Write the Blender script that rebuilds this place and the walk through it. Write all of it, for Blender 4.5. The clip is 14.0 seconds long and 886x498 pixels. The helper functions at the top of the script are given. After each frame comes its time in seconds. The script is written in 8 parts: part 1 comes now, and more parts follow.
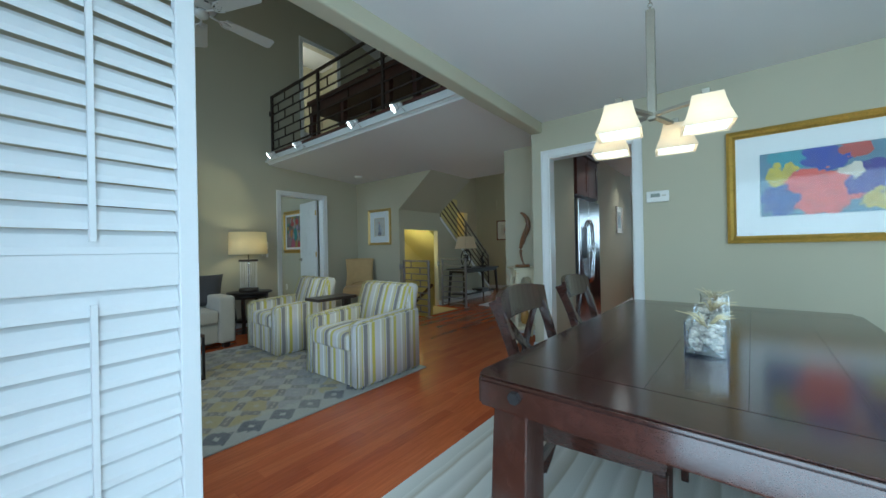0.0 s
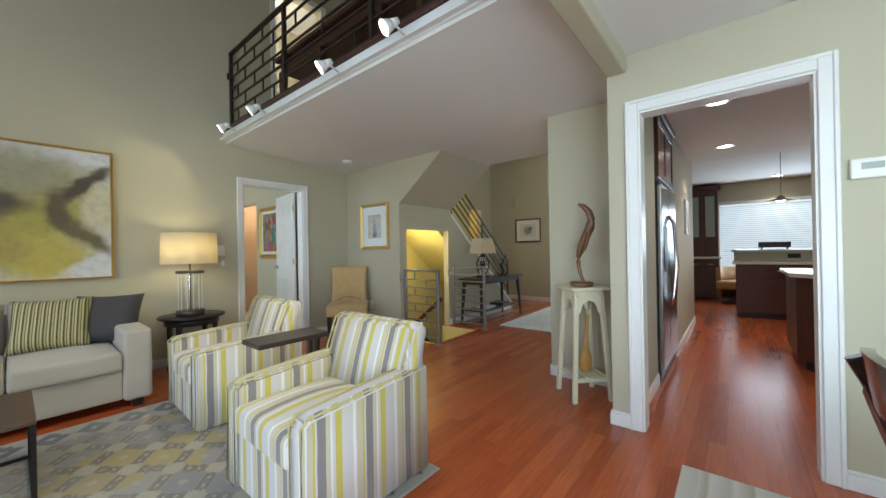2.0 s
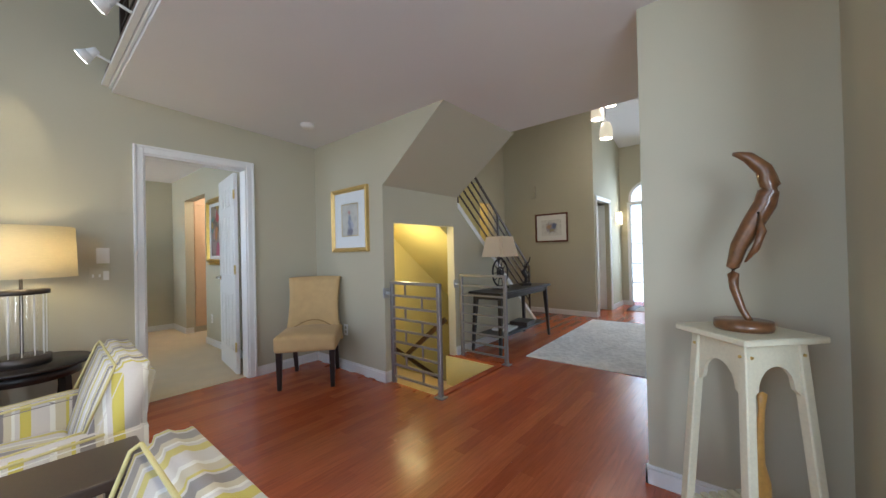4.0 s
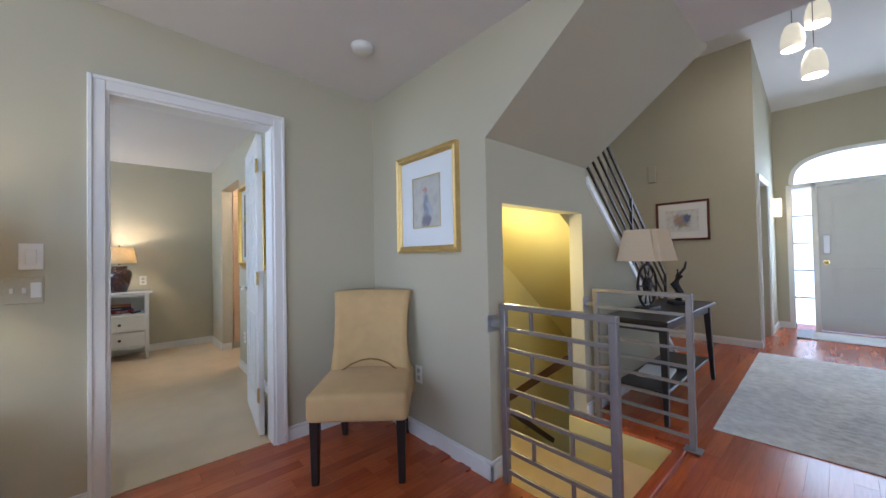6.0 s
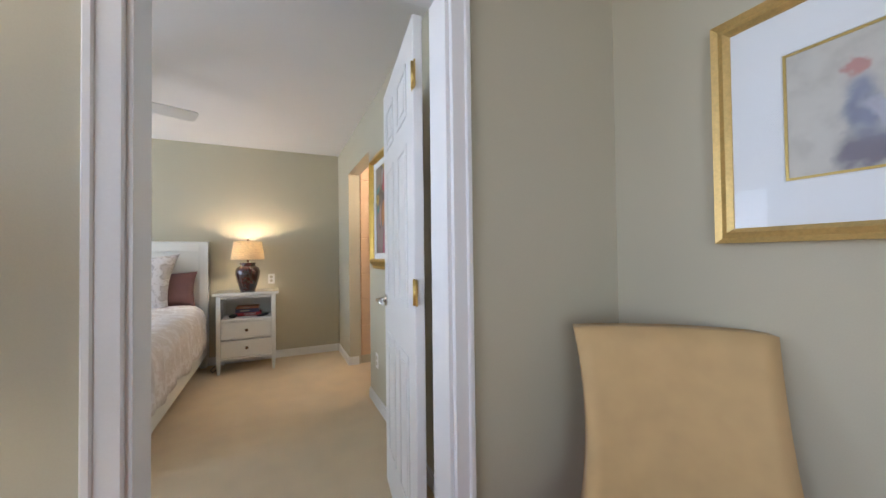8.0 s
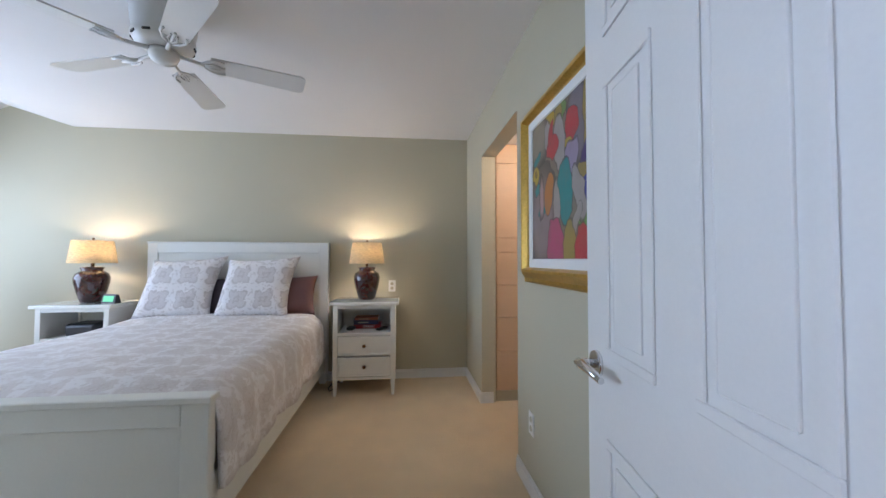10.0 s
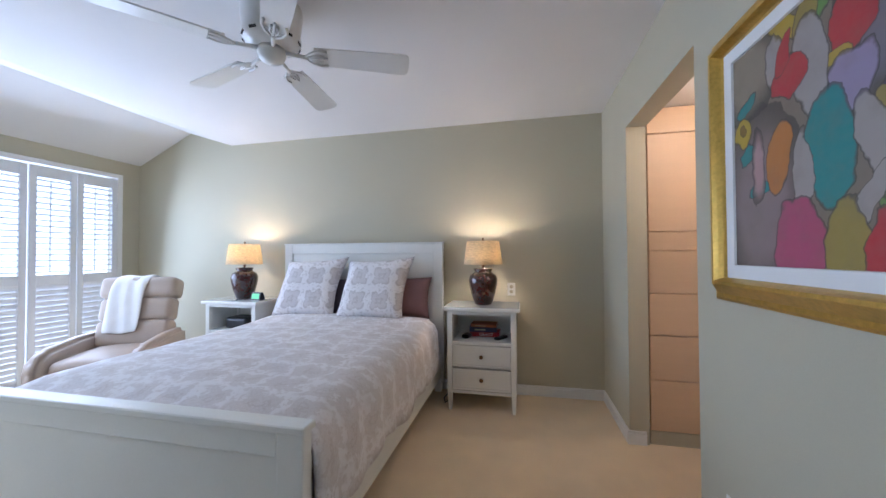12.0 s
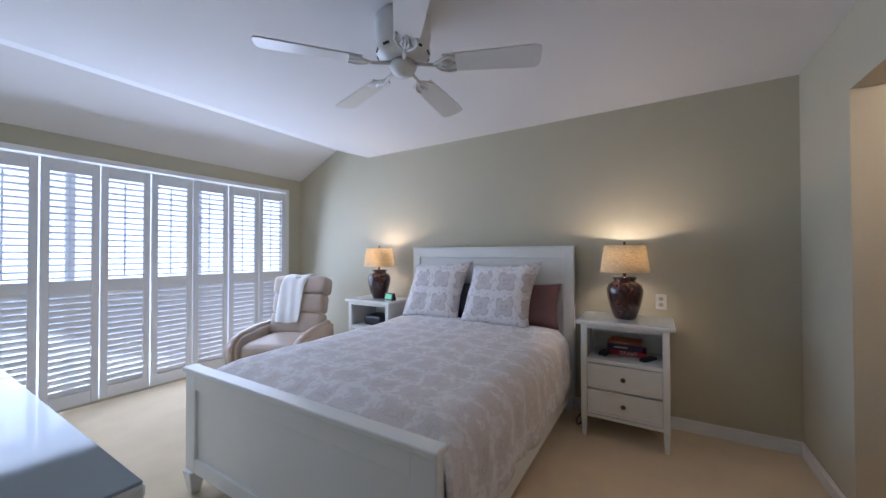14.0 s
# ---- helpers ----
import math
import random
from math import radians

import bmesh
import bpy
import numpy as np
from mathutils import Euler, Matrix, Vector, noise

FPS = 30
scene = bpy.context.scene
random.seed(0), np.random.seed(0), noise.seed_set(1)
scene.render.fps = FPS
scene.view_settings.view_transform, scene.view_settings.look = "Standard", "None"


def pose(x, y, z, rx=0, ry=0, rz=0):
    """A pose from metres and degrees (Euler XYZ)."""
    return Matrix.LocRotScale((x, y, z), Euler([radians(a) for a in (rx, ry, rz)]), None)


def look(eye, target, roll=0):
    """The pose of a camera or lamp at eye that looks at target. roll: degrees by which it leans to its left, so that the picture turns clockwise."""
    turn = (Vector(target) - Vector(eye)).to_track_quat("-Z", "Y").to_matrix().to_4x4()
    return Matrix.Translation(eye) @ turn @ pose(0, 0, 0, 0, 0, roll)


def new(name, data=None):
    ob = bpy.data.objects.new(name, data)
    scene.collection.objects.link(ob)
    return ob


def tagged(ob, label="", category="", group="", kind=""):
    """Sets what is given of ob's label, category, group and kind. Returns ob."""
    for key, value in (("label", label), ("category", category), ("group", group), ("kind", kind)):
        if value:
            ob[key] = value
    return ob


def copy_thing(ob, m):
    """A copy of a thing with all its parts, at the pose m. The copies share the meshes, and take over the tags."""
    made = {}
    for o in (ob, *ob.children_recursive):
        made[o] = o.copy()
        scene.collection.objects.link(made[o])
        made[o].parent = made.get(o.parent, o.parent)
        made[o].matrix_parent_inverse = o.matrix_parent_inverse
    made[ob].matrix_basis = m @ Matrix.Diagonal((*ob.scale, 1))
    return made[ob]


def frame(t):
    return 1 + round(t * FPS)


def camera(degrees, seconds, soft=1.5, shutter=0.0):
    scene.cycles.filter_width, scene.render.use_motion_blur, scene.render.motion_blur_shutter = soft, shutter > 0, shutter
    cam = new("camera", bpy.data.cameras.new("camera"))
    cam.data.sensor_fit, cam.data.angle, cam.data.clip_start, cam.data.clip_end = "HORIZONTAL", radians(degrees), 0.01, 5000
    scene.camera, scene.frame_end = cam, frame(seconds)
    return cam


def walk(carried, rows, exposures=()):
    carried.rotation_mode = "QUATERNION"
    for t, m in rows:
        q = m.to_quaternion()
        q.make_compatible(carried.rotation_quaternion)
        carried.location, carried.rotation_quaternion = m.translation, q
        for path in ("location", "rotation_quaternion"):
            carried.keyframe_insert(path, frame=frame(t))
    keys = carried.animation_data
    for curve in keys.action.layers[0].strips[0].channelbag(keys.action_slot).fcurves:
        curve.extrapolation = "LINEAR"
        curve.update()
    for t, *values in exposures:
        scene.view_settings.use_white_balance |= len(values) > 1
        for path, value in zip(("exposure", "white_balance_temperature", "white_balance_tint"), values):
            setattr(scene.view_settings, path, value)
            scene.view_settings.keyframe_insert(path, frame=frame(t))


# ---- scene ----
cam = camera(102.5, 14.0)
PATH = [
    (0, (0.587, 0.55, 1.1), (-0.666, 2.109, 1.102), -1.1),
    (0.5, (0.361, 0.865, 1.138), (-0.899, 2.418, 1.138), -1.1),
    (1, (0.097, 1.124, 1.166), (-1.17, 2.672, 1.166), -1.0),
    (1.5, (-0.16, 1.339, 1.159), (-1.428, 2.886, 1.164), -1.0),
    (2, (-0.391, 1.581, 1.174), (-1.663, 3.125, 1.18), -1.0),
    (2.5, (-0.658, 1.83, 1.157), (-1.929, 3.374, 1.17), -1.1),
    (3, (-0.899, 2.13, 1.169), (-2.167, 3.676, 1.184), -1.3),
    (3.2, (-0.996, 2.224, 1.17), (-2.257, 3.777, 1.185), -1.4),
    (4.25, (-1.475, 2.915, 1.185), (-2.775, 4.435, 1.205), -1.3),
    (5.3, (-2.133, 3.321, 1.198), (-3.487, 4.792, 1.23), -1.2),
    (5.5, (-2.261, 3.376, 1.196), (-3.655, 4.81, 1.224), -1.2),
    (6, (-2.619, 3.459, 1.184), (-4.112, 4.789, 1.219), -1.1),
    (6.5, (-3.002, 3.529, 1.179), (-4.577, 4.761, 1.225), -1.0),
    (7, (-3.373, 3.588, 1.188), (-5.03, 4.709, 1.221), -1.0),
    (7.5, (-3.729, 3.641, 1.183), (-5.471, 4.623, 1.22), -0.8),
    (8, (-4.057, 3.679, 1.18), (-5.869, 4.526, 1.215), -0.7),
    (8.5, (-4.368, 3.689, 1.172), (-6.245, 4.378, 1.208), -0.5),
    (10.8, (-5.276, 3.748, 1.212), (-7.245, 3.719, 1.259), -0.2),
    (11, (-5.325, 3.74, 1.214), (-7.293, 3.647, 1.254), -0.4),
    (11.5, (-5.402, 3.723, 1.227), (-7.369, 3.461, 1.264), -0.4),
    (12, (-5.445, 3.706, 1.238), (-7.399, 3.278, 1.272), -0.3),
    (12.5, (-5.5, 3.684, 1.241), (-7.411, 3.097, 1.275), -0.3),
    (13, (-5.53, 3.661, 1.259), (-7.387, 2.92, 1.287), -0.2),
    (13.5, (-5.547, 3.629, 1.273), (-7.337, 2.738, 1.303), -0.2),
    (14, (-5.545, 3.607, 1.299), (-7.255, 2.57, 1.322), -0.1),
]
EXPOSURES = [
    (0.0, -0.05, 5100, -4), (0.5, 0.15, 5500, 4), (1.0, 0.5, 5750, 6), (1.5, 0.72, 5800, 6), (3.0, 1.0, 6000, 11), (5.3, 0.95, 5150, 18),
    (6.5, 1.15, 5450, 19), (7.5, 1.24, 5750, 20), (8.5, 1.0, 5650, 20), (11.0, 0.72, 5200, 22), (11.5, 0.78, 5200, 23), (12.5, 0.64, 5150, 24), (14.0, 0.22, 5250, 26),
]
walk(cam, [(t, look(eye, target, roll)) for t, eye, target, roll in PATH], EXPOSURES)

# ---- world and daylight ----
world = bpy.data.worlds.new("world")
scene.world = world
world.use_nodes = True
wn = world.node_tree
sky = wn.nodes.new("ShaderNodeTexSky")
sky.sky_type = "NISHITA"
sky.sun_disc = False
sky.sun_elevation, sky.sun_rotation = radians(48), radians(150)
wn.nodes["Background"].inputs[1].default_value = 0.12
wn.links.new(sky.outputs[0], wn.nodes["Background"].inputs[0])
sun = new("sun", bpy.data.lights.new("sun", "SUN"))
sun.data.energy, sun.data.angle, sun.data.color = 2.0, radians(6), (1.0, 0.95, 0.88)
sun.matrix_world = look((3, 12, 14), (3, 8, 0))


def area(name, eye, target, w, h, watts, colour):
    """Sky light that enters by a window, or a broad lamp."""
    li = bpy.data.lights.new(name, "AREA")
    li.shape, li.size, li.size_y, li.energy, li.color = "RECTANGLE", w, h, watts, colour
    ob = new(name, li)
    ob.matrix_world = look(eye, target)
    return ob


def bulb(name, p, watts, colour, radius=0.04):
    li = bpy.data.lights.new(name, "POINT")
    li.energy, li.color, li.shadow_soft_size = watts, colour, radius
    ob = new(name, li)
    ob.location = p
    return ob


def spot(name, p, target, watts, colour, cone=60, radius=0.03):
    li = bpy.data.lights.new(name, "SPOT")
    li.energy, li.color, li.shadow_soft_size, li.spot_size, li.spot_blend = watts, colour, radius, radians(cone), 0.6
    ob = new(name, li)
    ob.matrix_world = look(p, target)
    return ob


DAY = (0.80, 0.93, 1.0)
WARM = (1.0, 0.72, 0.38)
SOFT = (1.0, 0.86, 0.66)
area("daylight_dining_door", (1.30, 0.33, 1.1), (1.15, 3, 1.0), 2.0, 1.9, 75, DAY)
area("daylight_living_windows", (-2.3, -0.48, 1.9), (-1.9, 4, 2.4), 2.8, 3.2, 22, (0.92, 0.96, 0.92))
area("daylight_bedroom_window", (-7.0, -0.42, 1.15), (-6.7, 3.6, 0.55), 2.8, 1.9, 42, DAY)
area("daylight_kitchen_window", (0.75, 11.45, 1.4), (0.3, 7, 1.0), 2.3, 1.2, 28, DAY)
area("daylight_front_door", (-2.4, 10.75, 1.6), (-2.4, 8, 1.3), 1.4, 1.8, 17, DAY)

# ---- materials ----
def mat(name, colour, rough=0.5, metal=0.0, **kw):
    """Principled material with two scales of variation: vary (large), grain (fine), bump."""
    m = bpy.data.materials.new(name)
    m.use_nodes = True
    nt = m.node_tree
    b = nt.nodes["Principled BSDF"]
    b.inputs["Base Color"].default_value = (*colour, 1)
    b.inputs["Roughness"].default_value = rough
    b.inputs["Metallic"].default_value = metal
    vary, scale, bump = kw.get("vary", 0.0), kw.get("scale", 6.0), kw.get("bump", 0.0)
    fine = kw.get("fine", 120.0)
    tc = nt.nodes.new("ShaderNodeTexCoord")
    if vary:
        n1 = nt.nodes.new("ShaderNodeTexNoise")
        n1.inputs["Scale"].default_value = scale
        n1.inputs["Detail"].default_value = 4
        n2 = nt.nodes.new("ShaderNodeTexNoise")
        n2.inputs["Scale"].default_value = fine
        n2.inputs["Detail"].default_value = 2
        add = nt.nodes.new("ShaderNodeMath")
        add.operation = "ADD"
        mp = nt.nodes.new("ShaderNodeMapping")
        mp.inputs["Scale"].default_value = kw.get("stretch", (1, 1, 1))
        nt.links.new(tc.outputs["Object"], mp.inputs[0])
        for n in (n1, n2):
            nt.links.new(mp.outputs[0], n.inputs["Vector"])
        nt.links.new(n1.outputs["Fac"], add.inputs[0])
        nt.links.new(n2.outputs["Fac"], add.inputs[1])
        rng = nt.nodes.new("ShaderNodeMapRange")
        rng.inputs["From Min"].default_value, rng.inputs["From Max"].default_value = 0.6, 1.4
        rng.inputs["To Min"].default_value, rng.inputs["To Max"].default_value = 1 - vary, 1 + vary
        nt.links.new(add.outputs[0], rng.inputs["Value"])
        hsv = nt.nodes.new("ShaderNodeHueSaturation")
        hsv.inputs["Color"].default_value = (*colour, 1)
        nt.links.new(rng.outputs[0], hsv.inputs["Value"])
        nt.links.new(hsv.outputs[0], b.inputs["Base Color"])
    if bump:
        n3 = nt.nodes.new("ShaderNodeTexNoise")
        n3.inputs["Scale"].default_value = fine
        n3.inputs["Detail"].default_value = 3
        nt.links.new(tc.outputs["Object"], n3.inputs["Vector"])
        bp = nt.nodes.new("ShaderNodeBump")
        bp.inputs["Strength"].default_value = bump
        bp.inputs["Distance"].default_value = kw.get("depth", 0.002)
        nt.links.new(n3.outputs["Fac"], bp.inputs["Height"])
        nt.links.new(bp.outputs[0], b.inputs["Normal"])
    if kw.get("glow"):
        b.inputs["Emission Color"].default_value = (*kw.get("glow_colour", colour), 1)
        b.inputs["Emission Strength"].default_value = kw["glow"]
    if kw.get("glass"):
        b.inputs["Transmission Weight"].default_value = kw["glass"]
        b.inputs["IOR"].default_value = kw.get("ior", 1.45)
    if kw.get("sheen"):
        b.inputs["Sheen Weight"].default_value = kw["sheen"]
    if kw.get("coat"):
        b.inputs["Coat Weight"].default_value = kw["coat"]
        b.inputs["Coat Roughness"].default_value = kw.get("coat_rough", 0.15)
    return m


M_WALL = mat("wall_paint_sage", (0.50, 0.468, 0.345), 0.75, vary=0.03, scale=2.0, fine=260, bump=0.12)
M_CEIL = mat("ceiling_paint", (0.76, 0.75, 0.74), 0.85, vary=0.02, scale=2.0, fine=260, bump=0.1)
M_WHITE = mat("white_trim_paint", (0.80, 0.80, 0.78), 0.35, vary=0.02, scale=9, fine=150)
M_YELLOWWALL = mat("stairwell_paint", (0.66, 0.58, 0.26), 0.7, vary=0.03, scale=2)
M_CARPET = mat("carpet_cream", (0.80, 0.63, 0.39), 0.95, vary=0.10, scale=5, fine=420, bump=0.9, depth=0.006, sheen=0.3)
M_DARKWOOD = mat("dark_stained_wood", (0.055, 0.022, 0.014), 0.28, vary=0.35, scale=4, fine=60, stretch=(1, 1, 8), coat=0.3)
M_BLACKWOOD = mat("black_wood", (0.018, 0.013, 0.012), 0.35, vary=0.3, scale=6, fine=80)
M_STEEL = mat("brushed_steel", (0.45, 0.45, 0.46), 0.32, 1.0, vary=0.08, scale=3, fine=200)
M_RAIL = mat("painted_rail_metal", (0.30, 0.29, 0.30), 0.38, 0.7, vary=0.08, scale=10)
M_BRASS = mat("brass", (0.62, 0.46, 0.16), 0.35, 1.0, vary=0.08, scale=20)
M_GOLD = mat("gilded_frame", (0.66, 0.44, 0.10), 0.34, 0.85, vary=0.18, scale=14, fine=90, bump=0.2)
M_CHERRY = mat("cherry_cabinet", (0.07, 0.022, 0.014), 0.3, vary=0.3, scale=5, fine=70, stretch=(1, 1, 0.15))
M_GLASS = mat("clear_glass", (1, 1, 1), 0.02, glass=1.0)

M_RAILDARK = mat("dark_bronze_rail", (0.05, 0.035, 0.028), 0.42, 0.5, vary=0.15, scale=10)
M_CHROME = mat("polished_chrome", (0.75, 0.75, 0.76), 0.08, 1.0)
M_DOORGREY = mat("door_paint_grey", (0.66, 0.67, 0.66), 0.4, vary=0.03, scale=5)
M_FROST = mat("bright_obscured_pane", (0.9, 0.95, 1.0), 0.3, glow=0.9, glow_colour=(0.80, 0.92, 1.0))
M_SKYPANE = mat("bright_outdoors", (0.9, 0.95, 1.0), 0.6, glow=1.15, glow_colour=(0.82, 0.92, 1.0))
M_THINGLASS = bpy.data.materials.new("thin_glass")
M_THINGLASS.use_nodes = True
M_KPANE = mat("bright_kitchen_pane", (0.9, 0.95, 1.0), 0.6, glow=0.42, glow_colour=(0.82, 0.92, 1.0))
M_PENDANT = mat("lit_ivory_glass", (0.8, 0.74, 0.6), 0.3, glow=0.3, glow_colour=(1.0, 0.86, 0.55))
M_CREAM = mat("cream_painted_wood", (0.70, 0.66, 0.48), 0.5, vary=0.08, scale=7, fine=90, bump=0.15)
M_LINEN = mat("sofa_linen", (0.44, 0.405, 0.345), 0.9, vary=0.08, scale=5, fine=700, bump=0.5, sheen=0.2)
M_DARKFAB = mat("charcoal_velvet", (0.05, 0.046, 0.048), 0.85, vary=0.2, scale=8, fine=300, bump=0.3, sheen=0.08)
M_PARSON = mat("gold_suede", (0.54, 0.37, 0.165), 0.85, vary=0.09, scale=3, fine=13, bump=0.03, sheen=0.1)
M_LEATHER = mat("beige_leather", (0.42, 0.335, 0.265), 0.42, vary=0.08, scale=7, fine=220, bump=0.25)
M_TANLEATHER = mat("tan_leather", (0.42, 0.22, 0.08), 0.42, vary=0.1, scale=7, fine=220, bump=0.2)
M_BEDWHITE = mat("white_bed_lacquer", (0.78, 0.78, 0.73), 0.38, vary=0.02, scale=6, fine=120)
M_JAR = mat("oxblood_glaze", (0.045, 0.012, 0.010), 0.16, vary=0.5, scale=9, fine=40, coat=0.6, coat_rough=0.06)
M_BRONZE = mat("carved_brown_wood", (0.16, 0.07, 0.025), 0.3, vary=0.4, scale=9, fine=50, coat=0.3)
M_IRON = mat("blackened_iron", (0.03, 0.026, 0.026), 0.5, 0.6, vary=0.2, scale=14)
M_COFFEE = mat("brown_metal_top", (0.10, 0.062, 0.045), 0.42, 0.2, vary=0.15, scale=5)
M_RATTAN = mat("woven_rattan", (0.22, 0.10, 0.05), 0.6, vary=0.35, scale=60, fine=160, bump=0.6)
M_WHITEFAB = mat("white_throw", (0.75, 0.73, 0.69), 0.95, vary=0.04, scale=12, fine=400, bump=0.8, sheen=0.3)
M_MAUVE = mat("mauve_satin", (0.20, 0.10, 0.10), 0.5, vary=0.12, scale=7)
# the chair's suede darkened, for the shade in its backrest crease
M_CREASE = mat("gold_suede_crease_shade", (0.24, 0.14, 0.045), 0.9, vary=0.1, scale=20)
M_CLOSET = mat("maple_laminate", (0.64, 0.45, 0.28), 0.5, vary=0.05, scale=3, stretch=(1, 1, 6))
M_COUNTER = mat("pale_stone_counter", (0.62, 0.58, 0.50), 0.2, vary=0.12, scale=30, fine=150)
M_BLACK = mat("black_plastic", (0.015, 0.015, 0.016), 0.35, vary=0.1, scale=20)
M_PLASTIC = mat("white_plastic", (0.80, 0.79, 0.75), 0.4, vary=0.01, scale=20)
M_TANPLATE = mat("beige_plate", (0.50, 0.46, 0.34), 0.45, vary=0.02, scale=20)
M_HALLRUG = mat("pale_tufted_rug", (0.76, 0.75, 0.73), 0.95, vary=0.26, scale=3.2, fine=17, bump=1.0, depth=0.03, sheen=0.3)
M_RUGPALE = mat("pale_silver_rug", (0.56, 0.56, 0.54), 0.95, vary=0.30, scale=4, fine=300, bump=0.8, depth=0.006, sheen=0.3)
M_FANWHITE = mat("fan_white_enamel", (0.74, 0.74, 0.72), 0.3, vary=0.02, scale=8)
M_DRESSERTOP = mat("dresser_glass_top", (0.30, 0.36, 0.40), 0.06, vary=0.02, scale=3)
M_GLOWWARM = mat("lamp_lens", (1, 0.95, 0.85), 0.4, glow=7, glow_colour=(1.0, 0.93, 0.80))

M_TABLE = mat("espresso_table_wood", (0.034, 0.013, 0.009), 0.15, vary=0.4, scale=3, fine=45, stretch=(9, 1, 9), coat=0.35, bump=0.03)
M_ESPRESSO = mat("espresso_stain", (0.045, 0.030, 0.024), 0.35, vary=0.2, scale=5)
M_PEBBLE = mat("pebbles", (0.62, 0.58, 0.50), 0.5, vary=0.35, scale=60)
M_STRAW = mat("dry_straw", (0.62, 0.52, 0.30), 0.8, vary=0.15, scale=40)
M_LCD = mat("grey_display", (0.30, 0.34, 0.30), 0.25, vary=0.03, scale=20)
M_SHUTTER = mat("shutter_white", (0.72, 0.73, 0.74), 0.42, vary=0.015, scale=9)
M_PIPING = mat("yellow_piping", (0.56, 0.49, 0.22), 0.85, vary=0.08, scale=30)
M_BRONZEDARK = mat("dark_bronze", (0.09, 0.075, 0.065), 0.4, 0.7, vary=0.1, scale=12)
M_LIME = mat("lime_cover", (0.45, 0.55, 0.06), 0.5, vary=0.05, scale=15)
M_PALEGOLD = mat("pale_gold_frame", (0.62, 0.44, 0.16), 0.38, 0.55, vary=0.15, scale=18, fine=120, bump=0.2)
M_HONEY = mat("honey_wood", (0.50, 0.28, 0.07), 0.35, vary=0.2, scale=8, fine=60)
M_REDFRAME = mat("mahogany_frame", (0.12, 0.03, 0.015), 0.3, vary=0.25, scale=12)

M_MIRROR = mat("mirror_silver", (0.85, 0.86, 0.86), 0.02, 1.0)
M_STEELDARK = mat("dark_fridge_side", (0.12, 0.12, 0.125), 0.45, 0.4, vary=0.05, scale=4)
M_STEELFRIDGE = mat("stainless_fridge", (0.36, 0.35, 0.35), 0.22, 1.0, vary=0.06, scale=3, fine=300, stretch=(1, 1, 0.05))
M_PEWTER = mat("pewter_metal", (0.35, 0.32, 0.26), 0.35, 0.9, vary=0.1, scale=12)
M_CHARPLUM = mat("plum_satin", (0.07, 0.05, 0.065), 0.5, vary=0.12, scale=7)
M_KNOB = mat("bronze_knob", (0.14, 0.075, 0.035), 0.35, 0.6, vary=0.15, scale=20)
M_GLASSTOP = mat("glass_top_plate", (0.62, 0.66, 0.64), 0.04, vary=0.01, scale=4, coat=0.4, coat_rough=0.02)
M_BULB = mat("warm_bulb", (1.0, 0.9, 0.7), 0.4, glow=8, glow_colour=(1.0, 0.78, 0.45))
M_REDBOOK = mat("red_cloth", (0.36, 0.02, 0.035), 0.55, vary=0.1, scale=30)
M_NAVY = mat("navy_cloth", (0.035, 0.03, 0.10), 0.55, vary=0.1, scale=30)
M_ORANGE = mat("orange_cloth", (0.42, 0.12, 0.05), 0.55, vary=0.1, scale=30)
M_LCDGREEN = mat("green_display", (0.05, 0.25, 0.08), 0.3, glow=0.5, glow_colour=(0.1, 0.6, 0.2))


def shade_mat(name, colour, translucency=0.55, weave=0.0, glow=0.0):
    """Lamp shade cloth: part of the bulb's light comes through."""
    m = bpy.data.materials.new(name)
    m.use_nodes = True
    nt = m.node_tree
    nt.nodes.remove(nt.nodes["Principled BSDF"])
    d, t, mix = nt.nodes.new("ShaderNodeBsdfDiffuse"), nt.nodes.new("ShaderNodeBsdfTranslucent"), nt.nodes.new("ShaderNodeMixShader")
    mix.inputs[0].default_value = translucency
    tc, mp, n = nt.nodes.new("ShaderNodeTexCoord"), nt.nodes.new("ShaderNodeMapping"), nt.nodes.new("ShaderNodeTexNoise")
    mp.inputs["Scale"].default_value = (40, 40, 260)
    n.inputs["Scale"].default_value = 1.0
    nt.links.new(tc.outputs["Object"], mp.inputs[0])
    nt.links.new(mp.outputs[0], n.inputs["Vector"])
    rng = nt.nodes.new("ShaderNodeMapRange")
    rng.inputs["To Min"].default_value, rng.inputs["To Max"].default_value = 1 - weave, 1 + weave
    nt.links.new(n.outputs["Fac"], rng.inputs["Value"])
    hsv = nt.nodes.new("ShaderNodeHueSaturation")
    hsv.inputs["Color"].default_value = (*colour, 1)
    nt.links.new(rng.outputs[0], hsv.inputs["Value"])
    for s in (d, t):
        nt.links.new(hsv.outputs[0], s.inputs["Color"])
    nt.links.new(d.outputs[0], mix.inputs[1])
    nt.links.new(t.outputs[0], mix.inputs[2])
    nt.links.new(mix.outputs[0], nt.nodes["Material Output"].inputs[0])
    return m


M_SHADE = shade_mat("ivory_shade_cloth", (0.86, 0.77, 0.55), 0.5, 0.08)
M_BURLAP = shade_mat("burlap_shade_cloth", (0.84, 0.72, 0.50), 0.52, 0.5)
M_SHADEWHITE = shade_mat("white_silk_shade", (0.88, 0.77, 0.60), 0.5, 0.06)
M_DIFFUSER = mat("lit_white_diffuser", (0.9, 0.88, 0.82), 0.5, glow=1.3, glow_colour=(1.0, 0.95, 0.84))


